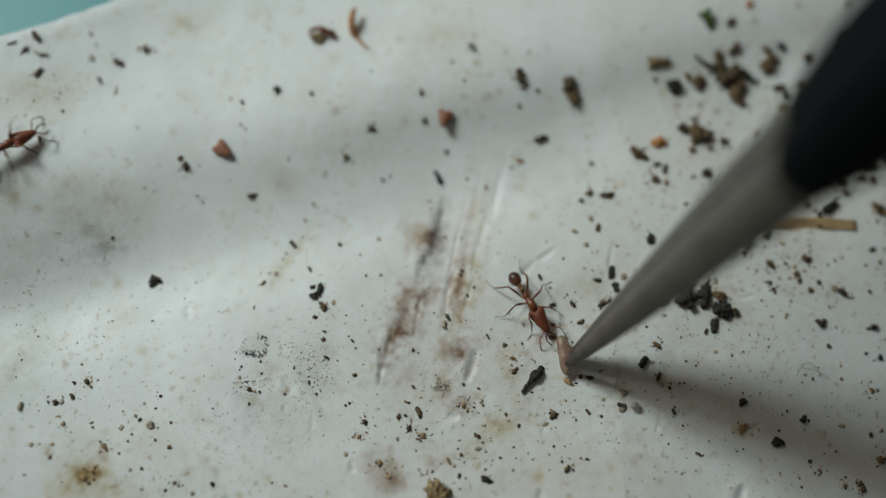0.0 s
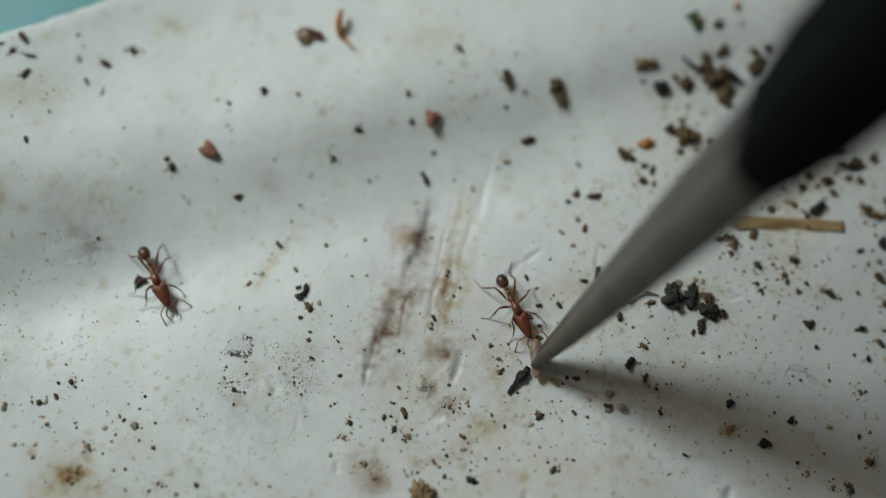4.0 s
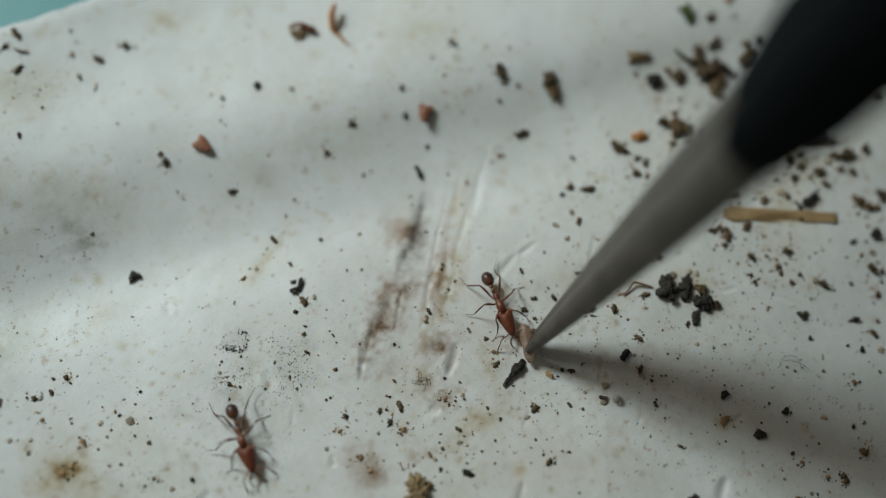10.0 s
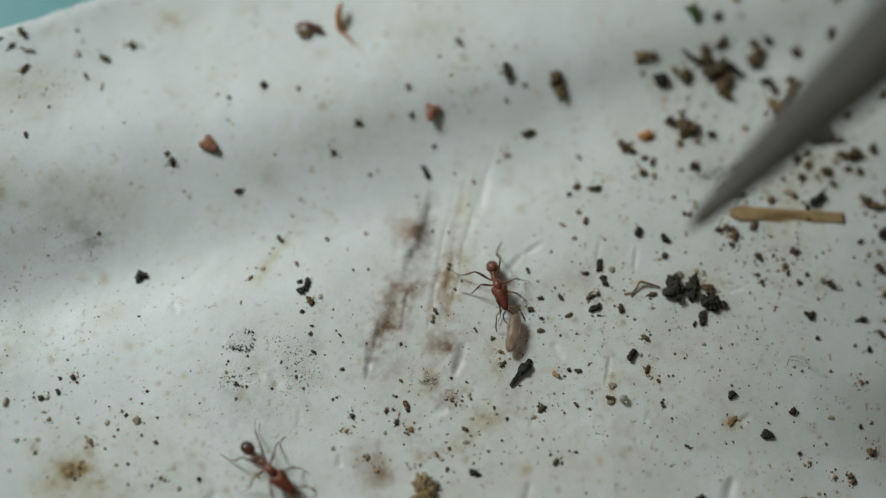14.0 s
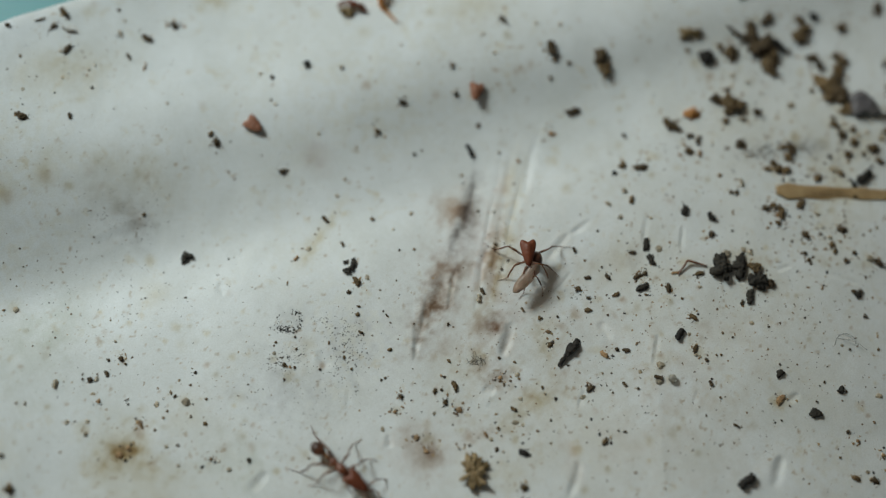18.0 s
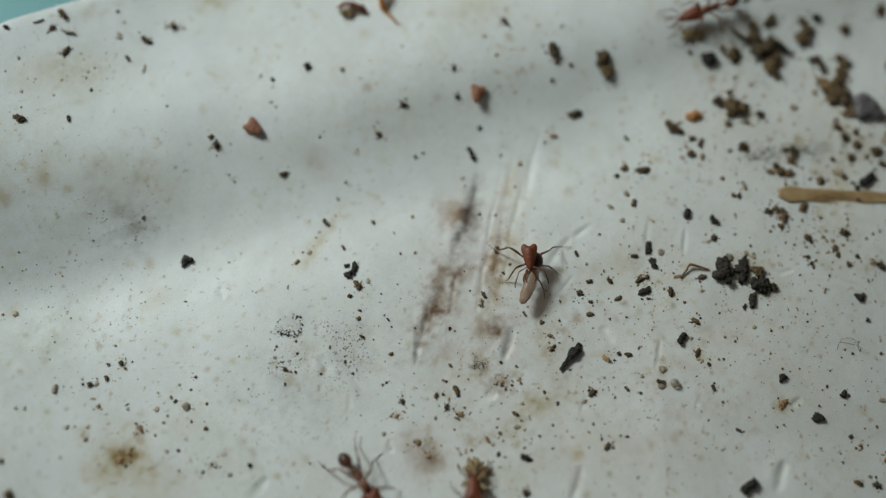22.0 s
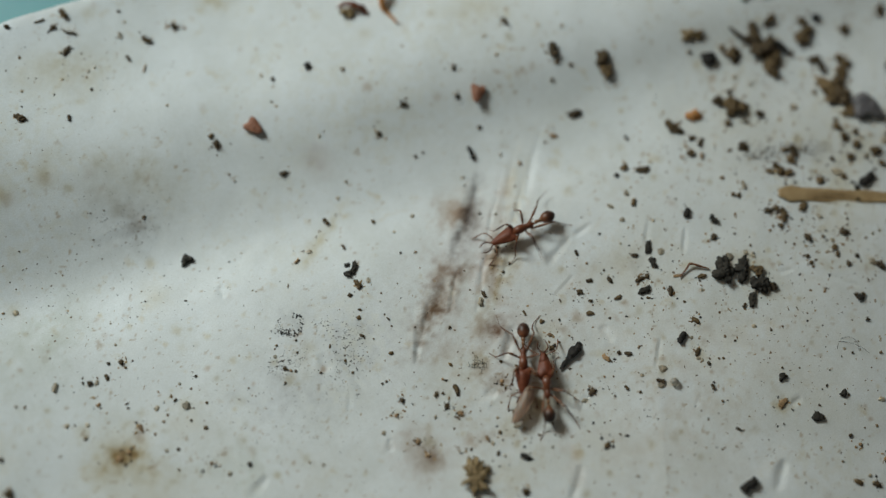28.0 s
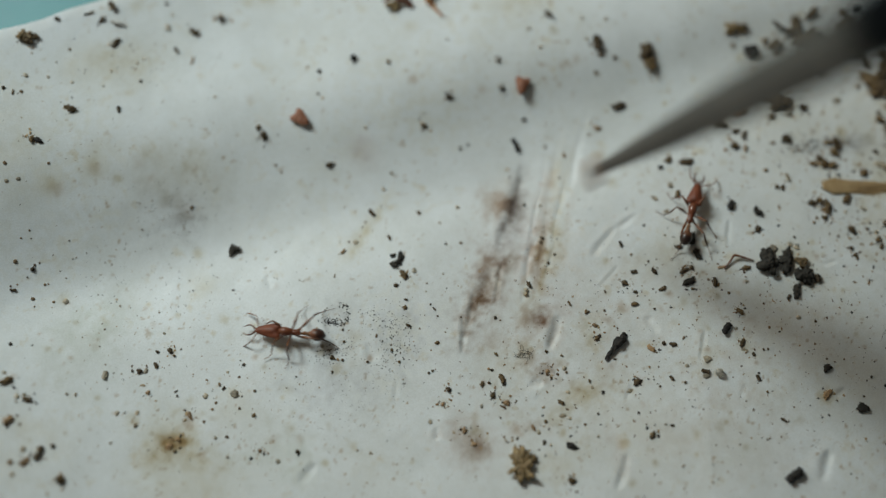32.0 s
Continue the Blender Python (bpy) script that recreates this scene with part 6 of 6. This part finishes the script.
        pts = [(c[0] + spread * 0.6 * k * math.cos(a + b * k), c[1] + spread * 0.6 * k * math.sin(a + b * k), 0.04 + 0.03 * math.sin(3 * k + i)) for k in (-1, -0.5, 0, 0.5, 1)]
        p, r = smooth_path(pts, [0.0055] * 5, 3)
        part("hair", tube(bm, p, r, 4), M_BLACK, ob)


hairs(-0.08, -4.99, 0.42, 9, 51)
hairs(12.51, -3.99, 1.0, 2, 52)

bm = bmesh.new()
lump(bm, (0, 0, 0.12), 0.14, random.Random(9), 0.05, (1, 1, 0.8), 3)
thing("droplet", bm, surface("clear_bead", (0.62, 0.58, 0.48), (0.72, 0.70, 0.62), 0.4, 0.2, 0.05, 0.3, through_light=0.7), 6.49, -5.64, 0, "tiny half-clear bead of dried liquid", "droplet")


# ---- the countless fine specks, as one spread ----
def fine_specks():
    """The brown dust all over, and the black mould dots round the ring, each as one spread."""
    m, n, l, b = nodes_of("fine_dirt")
    geo = n.new("ShaderNodeNewGeometry")
    ramp = n.new("ShaderNodeValToRGB")
    ramp.color_ramp.interpolation = "CONSTANT"
    for pos, col in ((0.0, (0.028, 0.022, 0.018)), (0.17, (0.105, 0.062, 0.028)), (0.42, (0.24, 0.145, 0.062)), (0.7, (0.38, 0.27, 0.14))):
        e = ramp.color_ramp.elements[0] if pos == 0 else ramp.color_ramp.elements.new(pos)
        e.color = (*col, 1)
    l.new(geo.outputs["Random Per Island"], ramp.inputs[0])
    l.new(ramp.outputs[0], b.inputs["Base Color"])
    b.inputs["Roughness"].default_value = 0.75
    rng = np.random.RandomState(5)
    spots = []
    # middle, spread, how many, smallest and largest size
    def strew(x, y, rx, ry, count, small, large):
        p = rng.normal(0, 0.55, (count, 2)) * (rx, ry) + (x, y) if rx < 14 else rng.uniform(-1, 1, (count, 2)) * (rx, ry) + (x, y)
        spots.extend((q[0], q[1], small + (large - small) * rng.rand() ** 2.5) for q in p)

    for x, y, size in dusty:
        strew(x, y, size * 1.15, size * 1.15, 14, 0.03, 0.14)
    strew(-1.1, -0.7, 17.0, 9.9, 800, 0.020, 0.069)
    strew(7.7, -4.2, 6.6, 5.2, 430, 0.020, 0.098)
    strew(0.6, -6.1, 3.0, 2.1, 60, 0.030, 0.127)
    strew(-13.7, -4.1, 2.8, 2.5, 90, 0.020, 0.063)
    strew(-10.4, -6.0, 4.0, 2.5, 80, 0.020, 0.092)
    strew(11.4, 3.1, 3.6, 3.4, 240, 0.030, 0.149)
    strew(8.1, 1.4, 3.4, 2.7, 90, 0.030, 0.115)
    strew(12.6, -0.7, 2.2, 1.5, 120, 0.030, 0.138)
    strew(-0.0, -7.6, 2.6, 1.5, 60, 0.030, 0.115)
    strew(10.9, 2.5, 1.2, 0.6, 75, 0.020, 0.081)
    strew(6.6, -6.1, 6.6, 4.2, 220, 0.020, 0.069)
    strew(-8.5, -6.0, 7.0, 3.6, 110, 0.018, 0.057)
    strew(5.9, -1.8, 2.4, 1.9, 60, 0.030, 0.115)
    strew(-14.4, 6.0, 2.4, 1.7, 90, 0.020, 0.092)
    strew(3.0, -3.3, 1.6, 1.3, 75, 0.020, 0.092)
    strew(9.6, -2.6, 2.6, 1.9, 90, 0.030, 0.115)
    strew(0.7, -1.7, 0.6, 1.9, 60, 0.020, 0.092)
    strew(-14.6, 2.2, 2.4, 2.5, 90, 0.020, 0.057)
    dust, spots = spots, []
    strew(-4.55, -4.35, 0.75, 1.05, 260, 0.022, 0.062)
    strew(-6.82, -4.99, 0.45, 0.35, 60, 0.025, 0.070)
    strew(-6.30, -4.78, 0.55, 0.50, 70, 0.022, 0.060)
    strew(-5.25, -3.55, 0.35, 0.35, 40, 0.022, 0.055)
    strew(-5.90, -5.90, 2.20, 1.80, 230, 0.016, 0.045)
    strew(-12.40, 0.30, 1.40, 1.00, 150, 0.020, 0.052)
    strew(-12.00, -2.20, 3.50, 1.60, 120, 0.020, 0.045)
    strew(11.40, 2.80, 1.50, 0.30, 180, 0.025, 0.095)
    strew(10.30, 2.55, 0.60, 0.20, 60, 0.020, 0.075)
    for k in range(150):  # the mouldy ring, open to one side
        a, r = rng.uniform(0, 6.283), 0.40 * (1 + 0.13 * rng.randn())
        if math.sin(a) > -0.1 and math.cos(a) < -0.2 and rng.rand() < 0.8:
            continue
        spots.append((RING[0] + r * math.cos(a), RING[1] + r * math.sin(a) * 0.95, 0.03 + 0.055 * rng.rand() ** 2))
    for k in range(70):
        spots.append((RING[0] - 0.1 + 0.24 * rng.randn(), RING[1] - 0.24 + 0.12 * rng.randn(), 0.025 + 0.04 * rng.rand() ** 2))
    black = surface("black_mould", (0.012, 0.012, 0.012), (0.055, 0.050, 0.045), 0.8, 0.05, 0.02, 0.4)
    for name, spots, mat, label, cat in (("fine_specks", dust, m, "fine brown and black specks of dirt strewn over the sheet", "dirt specks"), ("mould_dots", spots, black, "tiny black mould dots in a ring and loose patches", "mould dots")):
        S = np.array(spots)
        S = S[S[:, 1] < edge_y(S[:, 0]) - 0.4]
        Z = height(S[:, 0], S[:, 1])
        base = np.array([(1, 0, 0.25), (0.45, 0.85, 0.2), (-0.5, 0.8, 0.3), (-1, -0.1, 0.2), (-0.4, -0.85, 0.25), (0.55, -0.75, 0.2), (0.1, 0.05, 0.75), (0, 0, -0.2)])
        tri = [(i, (i + 1) % 6, 6) for i in range(6)] + [((i + 1) % 6, i, 7) for i in range(6)]
        verts, faces = [], []
        for (x, y, s), z in zip(S, Z):
            a, k = rng.uniform(0, 6.283), rng.uniform(0.5, 1.0)
            c, d = math.cos(a), math.sin(a)
            q = base * (1 + 0.35 * rng.randn(8, 1)) * (1, k, 0.55) * s * 0.5
            q = np.stack([q[:, 0] * c - q[:, 1] * d + x, q[:, 0] * d + q[:, 1] * c + y, q[:, 2] + z], 1)
            o = len(verts)
            verts += (q * MM).tolist()
            faces += [tuple(o + i for i in f) for f in tri]
        me = bpy.data.meshes.new(name)
        me.from_pydata(verts, [], faces)
        me.materials.append(mat)
        tagged(new(name, me), label, cat, kind="stuff")


RING = (-6.46, -3.52)
fine_specks()


# ---- what moves ----
def ant_pose(x, y, heading):
    """An ant on the sheet at x, y, leaning with the slope under it."""
    e = 0.8
    nx, ny = (on_sheet(x - e, y) - on_sheet(x + e, y)) / (2 * e), (on_sheet(x, y - e) - on_sheet(x, y + e)) / (2 * e)
    up = Vector((nx, ny, 1)).normalized()
    fore = Vector((math.cos(radians(heading)), math.sin(radians(heading)), 0))
    fore = (fore - fore.dot(up) * up).normalized()
    side = up.cross(fore)
    m = Matrix((fore, side, up)).transposed().to_4x4()
    m.translation = Vector((x, y, on_sheet(x, y) + 0.01)) * MM
    return m


def thin(rows):
    """Drops the rows in the middle of a standstill."""
    keep = [r for i, r in enumerate(rows) if i in (0, len(rows) - 1) or r[1] != rows[i - 1][1] or r[1] != rows[i + 1][1]]
    return keep


CURLS = [(0.0, 0.0), (13.5, 0.0), (14.1, 0.35), (14.6, 0.7), (15.2, 0.92), (16.0, 1.0), (21.0, 1.0), (22.5, 0.88), (24.0, 0.72), (25.5, 0.5), (26.4, 0.22), (27.2, 0.0), (32.0, 0.0)]
SPREAD = (-22, -40, -36, -22, -40, -52)  # how far each leg swings forward in the curled pose


def stride(root, rows, seed, curls=False):
    """The ant along its rows (t, x, y, heading), with legs that step as it goes and antennae that feel about."""
    rng = random.Random(seed)
    walk(root, [(t, ant_pose(x, y, h)) for t, x, y, h in rows])
    ts = np.array([r[0] for r in rows])
    way = np.concatenate([[0], np.cumsum([math.hypot(b[1] - a[1], b[2] - a[2]) + 0.008 * abs(b[3] - a[3]) for a, b in zip(rows, rows[1:])])])
    ticks = [round(0.1 * k, 1) for k in range(321)]
    gone = np.interp(ticks, ts, way)
    pace = np.gradient(gone, 0.1)
    legs = [o for o in root.children if o.name.startswith("leg")]
    for i, o in enumerate(legs):
        home = o.matrix_basis.copy()
        side, turn = (-1 if i < 3 else 1), (math.pi if i in (0, 2, 4) else 0.0)
        path = []
        tuck = np.interp(ticks, [t for t, _ in CURLS], [k for _, k in CURLS]) * (SPREAD[i] * side if curls else 0)
        for k, t in enumerate(ticks):
            a = 2 * math.pi * gone[k] / 1.5 + turn
            reach = min(1.0, abs(pace[k]) / 0.6)
            path.append((t, (round(float(15 * reach * math.sin(a) * -side + tuck[k]), 1), round(9 * reach * max(0, math.cos(a)), 1))))
        walk(o, [(t, home @ pose(0, 0, 0, 0, -lift, swing)) for t, (swing, lift) in thin(path)])
    for o in root.children_recursive:
        if o.name.startswith("antenna"):
            home, p = o.matrix_basis.copy(), rng.uniform(0, 6)
            walk(o, [(0.4 * k, home @ pose(0, 0, 0, 6 * math.sin(1.9 * k + p), 7 * math.sin(1.3 * k + p), 11 * math.sin(0.9 * k + 2 * p))) for k in range(81)])


def curl(root):
    """The ant rears up and bends its gaster forward under itself, then lets go again."""
    bits = {o.name.split(".")[0]: o for o in root.children if not o.name.startswith("leg")}
    # straight pose and curled pose: x, z, pitch
    ways = {"head": ((0.36, 0.47, 10), (-0.56, 0.98, 6)), "mesosoma": ((0, 0.46, 0), (-0.36, 0.66, -78)),
            "petiole": ((-0.50, 0.44, 0), (-0.16, 0.34, -150)), "gaster": ((-0.92, 0.46, 0), (-0.02, 0.62, -178))}
    beside = {"petiole": 0.12, "gaster": 0.28}
    for name, (a, b) in ways.items():
        walk(bits[name], [(t, at(a[0] + (b[0] - a[0]) * k, beside.get(name, 0) * k, a[1] + (b[1] - a[1]) * k + 0.25 * math.sin(math.pi * k) * (name == "gaster") * -0.6, 0, a[2] + (b[2] - a[2]) * k, 0)) for t, k in CURLS])


def motions():
    stride(ant_holder, [
        (0.0, 2.97, -2.05, -59),
        (1.0, 3.08, -2.22, -56),
        (2.0, 3.17, -2.23, -52),
        (3.0, 3.06, -2.21, -58),
        (6.0, 2.83, -2.05, -71),
        (7.0, 2.84, -2.03, -72),
        (8.0, 2.79, -2.05, -70),
        (9.0, 2.61, -2.07, -73),
        (10.0, 2.57, -2.34, -67),
        (11.0, 2.67, -2.34, -65),
        (12.0, 2.69, -2.31, -65),
        (13.0, 2.71, -2.25, -60),
        (13.5, 2.53, -2.00, -66),
        (14.3, 2.18, -1.61, -75),
        (15.0, 2.08, -1.98, -88),
        (15.5, 1.94, -2.23, -97),
        (16.0, 1.82, -1.81, -92),
        (16.5, 1.73, -1.53, -89),
        (18.0, 1.74, -1.56, -89),
        (20.0, 1.70, -1.45, -89),
        (21.0, 1.70, -1.43, -89),
        (22.0, 1.72, -1.51, -88),
        (23.0, 1.76, -1.66, -88),
        (24.0, 1.71, -1.63, -91),
        (25.0, 1.65, -1.65, -92),
        (25.5, 1.66, -1.78, -92),
        (26.5, 1.74, -2.98, -86),
        (27.5, 1.60, -4.19, -84),
        (28.0, 1.42, -4.85, -92),
        (28.5, 1.04, -5.42, -105),
        (28.8, 0.32, -5.79, -101),
        (29.0, 0.90, -6.13, -103),
        (29.5, 0.73, -7.17, -92),
        (30.0, 0.79, -8.60, -83),
        (30.6, 1.03, -10.12, -88),
        (31.5, 0.93, -11.81, -89),
        (32.0, 0.97, -12.76, -89),
    ], 1, True)
    curl(ant_holder)
    stride(ant_walker, [
        (0.0, -15.27, 3.04, 34),
        (0.3, -14.29, 3.30, 37),
        (0.6, -13.61, 3.63, 20),
        (1.0, -12.45, 3.03, -16),
        (1.3, -11.70, 2.49, -45),
        (1.6, -11.21, 1.87, -54),
        (2.0, -10.73, 1.36, -49),
        (2.3, -10.51, 1.22, -46),
        (2.6, -10.55, 0.94, -57),
        (3.0, -10.53, 0.54, -71),
        (3.3, -10.34, -0.07, -74),
        (3.5, -10.13, -0.35, -68),
        (4.5, -8.94, -1.79, -62),
        (5.5, -7.89, -3.11, -60),
        (6.0, -7.43, -4.06, -59),
        (6.5, -7.15, -4.49, -58),
        (7.0, -7.05, -4.65, -57),
        (7.5, -6.85, -5.02, -57),
        (8.0, -6.67, -5.43, -63),
        (8.5, -6.42, -5.91, -61),
        (9.0, -6.23, -6.15, -56),
        (9.5, -6.09, -6.60, -62),
        (10.0, -6.04, -6.93, -69),
        (10.5, -5.84, -7.20, -62),
        (11.0, -5.73, -7.49, -61),
        (11.5, -5.64, -7.62, -56),
        (12.0, -5.54, -7.69, -52),
        (12.5, -5.47, -7.75, -51),
        (13.0, -5.50, -7.76, -51),
        (13.5, -5.43, -7.77, -46),
        (14.5, -5.24, -8.06, -42),
        (15.5, -5.03, -8.06, -40),
        (16.0, -4.98, -8.19, -41),
        (16.5, -4.92, -8.31, -40),
        (17.0, -4.80, -8.37, -40),
        (18.0, -4.63, -8.53, -40),
        (19.0, -4.03, -8.91, -32),
        (20.0, -3.75, -9.06, -36),
        (21.0, -3.62, -9.15, -41),
        (21.5, -3.83, -9.15, -48),
        (22.0, -3.91, -8.89, -52),
        (22.3, -4.04, -9.17, -66),
        (22.6, -4.10, -9.38, -77),
        (23.0, -4.11, -9.71, -81),
        (23.3, -4.07, -9.77, -83),
        (23.6, -4.14, -10.13, -83),
        (24.0, -4.13, -10.70, -83),
        (25.0, -4.19, -12.36, -84),
        (32.0, -3.22, -13.67, -87),
    ], 2)
    stride(ant_scout, [
        (0.0, 30.65, 26.21, -155),
        (20.0, 18.12, 13.08, -154),
        (21.0, 10.65, 8.73, -152),
        (21.4, 9.93, 8.46, -158),
        (21.8, 8.92, 8.11, -160),
        (22.0, 8.44, 7.93, -161),
        (22.3, 7.38, 7.34, -140),
        (22.6, 6.40, 6.64, -142),
        (23.0, 5.13, 5.78, -152),
        (23.3, 4.88, 5.21, -130),
        (23.6, 4.86, 4.67, -108),
        (24.0, 4.90, 4.00, -89),
        (24.3, 4.89, 3.63, -69),
        (24.6, 5.12, 2.93, -70),
        (25.0, 4.84, 1.88, -84),
        (25.5, 4.41, 1.73, -113),
        (26.5, 3.61, 0.82, -121),
        (27.5, 2.68, 0.04, -129),
        (28.0, 1.59, -0.27, -155),
        (28.3, 0.97, -0.69, -159),
        (28.6, -0.17, -0.83, -156),
        (28.8, -0.74, -0.88, -145),
        (29.0, -0.63, -1.33, -146),
        (29.3, -1.22, -1.92, -130),
        (29.6, -2.01, -2.32, -137),
        (30.0, -2.98, -3.25, -139),
        (30.3, -3.68, -3.84, -140),
        (30.6, -4.33, -4.35, -133),
        (30.8, -4.58, -4.46, -142),
        (31.0, -5.07, -4.49, -157),
        (31.3, -5.95, -4.60, -174),
        (31.5, -6.48, -4.52, -185),
        (31.8, -7.24, -4.26, -191),
        (32.0, -7.97, -4.28, -186),
    ], 3)
    stride(ant_helper, [
        (0.0, -0.69, -15.94, 85),
        (21.0, -0.62, -12.70, 84),
        (22.0, -0.36, -9.90, 88),
        (22.3, -0.19, -8.91, 77),
        (22.6, 0.34, -8.04, 61),
        (23.0, 1.02, -6.70, 69),
        (23.3, 1.20, -5.84, 79),
        (23.6, 1.47, -5.15, 82),
        (24.0, 1.61, -4.92, 83),
        (24.5, 1.65, -4.98, 85),
        (25.0, 1.71, -5.14, 86),
        (25.5, 1.70, -5.20, 90),
        (26.5, 1.87, -5.43, 93),
        (27.5, 2.04, -5.57, 95),
        (28.0, 2.17, -5.86, 93),
        (28.3, 2.28, -5.85, 93),
        (28.6, 2.03, -5.85, 90),
        (28.8, 1.80, -5.69, 90),
        (29.0, 2.48, -5.83, 94),
        (29.3, 2.52, -6.06, 96),
        (29.6, 2.70, -5.87, 97),
        (30.0, 2.93, -5.38, 81),
        (30.3, 3.22, -4.96, 75),
        (30.6, 3.68, -4.03, 64),
        (30.8, 3.93, -3.66, 64),
        (31.0, 4.28, -3.00, 70),
        (31.3, 4.91, -2.21, 64),
        (31.5, 5.21, -1.40, 64),
        (31.8, 5.64, -0.53, 72),
        (32.0, 5.85, -0.09, 74),
    ], 4)
    walk(grub, [
        (0.0, at(4.09, -3.90, 0.24, 0, 0, -85)),
        (1.0, at(4.17, -3.93, 0.22, 0, 0, -86)),
        (2.0, at(4.12, -4.09, 0.25, 0, 0, -86)),
        (3.0, at(3.83, -4.07, 0.24, 0, 0, -87)),
        (6.0, at(3.42, -3.77, 0.25, 0, 0, -97)),
        (7.0, at(3.31, -3.70, 0.25, 0, 0, -96)),
        (8.0, at(3.44, -3.75, 0.25, 0, 0, -87)),
        (9.0, at(3.57, -3.67, 0.25, 0, 0, -80)),
        (10.0, at(3.48, -3.73, 0.25, 0, 0, -82)),
        (11.0, at(3.47, -3.67, 0.25, 0, 0, -84)),
        (12.0, at(3.39, -3.76, 0.25, 0, 0, -100)),
        (13.0, at(3.55, -3.58, 0.25, 0, 0, -101)),
        (13.5, at(3.24, -3.46, 0.25, 0, 0, -98)),
        (14.5, at(2.27, -3.34, 0.41, 0, 0, -112)),
        (15.5, at(1.62, -3.11, 0.57, 0, 0, -132)),
        (16.0, at(1.79, -2.45, 0.67, 0, 0, -134)),
        (17.0, at(1.69, -2.23, 0.67, 0, 0, -128)),
        (19.0, at(1.61, -2.16, 0.67, 0, 0, -131)),
        (21.0, at(1.58, -2.12, 0.62, 0, 0, -129)),
        (22.0, at(1.64, -2.33, 0.57, 0, 0, -111)),
        (23.0, at(1.71, -2.66, 0.52, 0, 0, -112)),
        (24.0, at(1.51, -2.65, 0.47, 0, 0, -121)),
        (25.0, at(1.61, -2.85, 0.47, 0, 0, -109)),
        (25.5, at(1.53, -3.13, 0.47, 0, 0, -110)),
        (26.5, at(1.61, -4.46, 0.38, 0, 0, -113)),
        (27.5, at(1.56, -5.76, 0.38, 0, 0, -117)),
        (28.0, at(1.34, -6.42, 0.38, 0, 0, -118)),
        (28.5, at(0.45, -7.07, 0.39, 0, 0, -122)),
        (28.8, at(-0.20, -7.28, 0.38, 0, 0, -124)),
        (29.0, at(0.32, -7.61, 0.39, 0, 0, -130)),
        (29.5, at(0.56, -8.65, 0.40, 0, 0, -108)),
        (30.0, at(0.78, -10.11, 0.41, 0, 0, -104)),
        (32.0, at(0.93, -14.15, 0.44, 0, 0, -98)),
    ])
    hold = [
        (0.0, at(4.33, -4.07, 0.24, 32.0, -57.7, 31.9)),
        (1.0, at(4.37, -4.11, 0.24, 32.0, -57.7, 31.9)),
        (2.0, at(4.26, -4.10, 0.26, 32.0, -57.7, 31.9)),
        (3.0, at(3.90, -4.10, 0.26, 32.0, -57.7, 31.9)),
        (6.0, at(3.54, -4.06, 0.26, 32.0, -57.7, 31.9)),
        (7.0, at(3.50, -3.93, 0.27, 32.0, -57.7, 31.9)),
        (8.0, at(3.49, -3.81, 0.27, 32.0, -57.7, 31.9)),
        (9.0, at(3.64, -3.76, 0.26, 32.0, -57.7, 31.9)),
        (10.0, at(3.61, -3.84, 0.26, 32.0, -57.7, 31.9)),
        (11.0, at(3.67, -4.00, 0.26, 32.0, -57.7, 31.9)),
        (12.0, at(3.71, -4.05, 0.26, 32.0, -57.7, 31.9)),
        (13.0, at(3.81, -4.02, 0.26, 32.0, -57.7, 31.9)),
        (13.5, at(3.74, -4.12, 0.26, 32.0, -57.7, 31.9)),
        (14.4, at(19.86, 5.19, 14.29, 32.0, -57.7, 31.9)),
        (15.2, at(48.00, 20.00, 26.00, 32.0, -57.7, 31.9)),
        (20.0, at(45.00, 8.00, 6.00, 32.0, -57.7, 26.0)),
        (25.0, at(45.00, 8.00, 6.00, 32.0, -57.7, 20.0)),
        (29.9, at(40.00, 20.00, 24.00, 20.0, -58.0, 4.0)),
        (30.4, at(6.17, -1.78, 13.00, 45.0, -60.0, -29.5)),
        (30.5, at(2.11, -1.29, 11.00, 42.0, -60.0, -18.0)),
        (30.6, at(1.66, 0.25, 10.00, 49.0, -60.0, -27.5)),
        (30.7, at(2.89, -0.56, 11.00, 45.0, -60.0, -24.0)),
        (30.8, at(4.34, -0.48, 12.00, 44.0, -60.0, -21.0)),
        (30.9, at(4.40, 0.41, 13.00, 51.0, -60.0, -29.5)),
        (31.0, at(2.51, -0.50, 11.00, 44.0, -60.0, -22.5)),
        (31.1, at(1.53, -0.35, 9.00, 42.0, -60.0, -19.0)),
        (31.2, at(0.90, -0.65, 7.50, 39.0, -60.0, -14.5)),
        (31.3, at(0.12, -1.09, 6.00, 37.0, -60.0, -11.5)),
        (31.5, at(1.42, -1.02, 4.60, 32.0, -60.0, -4.0)),
        (31.6, at(0.73, -0.55, 4.00, 34.0, -60.0, -4.5)),
        (31.8, at(0.74, -0.46, 3.50, 34.0, -60.0, -3.5)),
        (31.9, at(0.17, -0.58, 3.30, 35.0, -60.0, -3.5)),
        (32.0, at(2.35, 0.26, 3.80, 34.0, -60.0, -3.2)),
    ]
    walk(forceps, hold)
    held = at(-0.22, 0.0, 0.12, 0, 0, 70)
    taken = [m for t, m in hold if t == 25.0][0] @ held
    walk(grub_two, [(0.0, taken), (24.9, taken)] + [(t, m @ held) for t, m in hold if t >= 25.0])

motions()
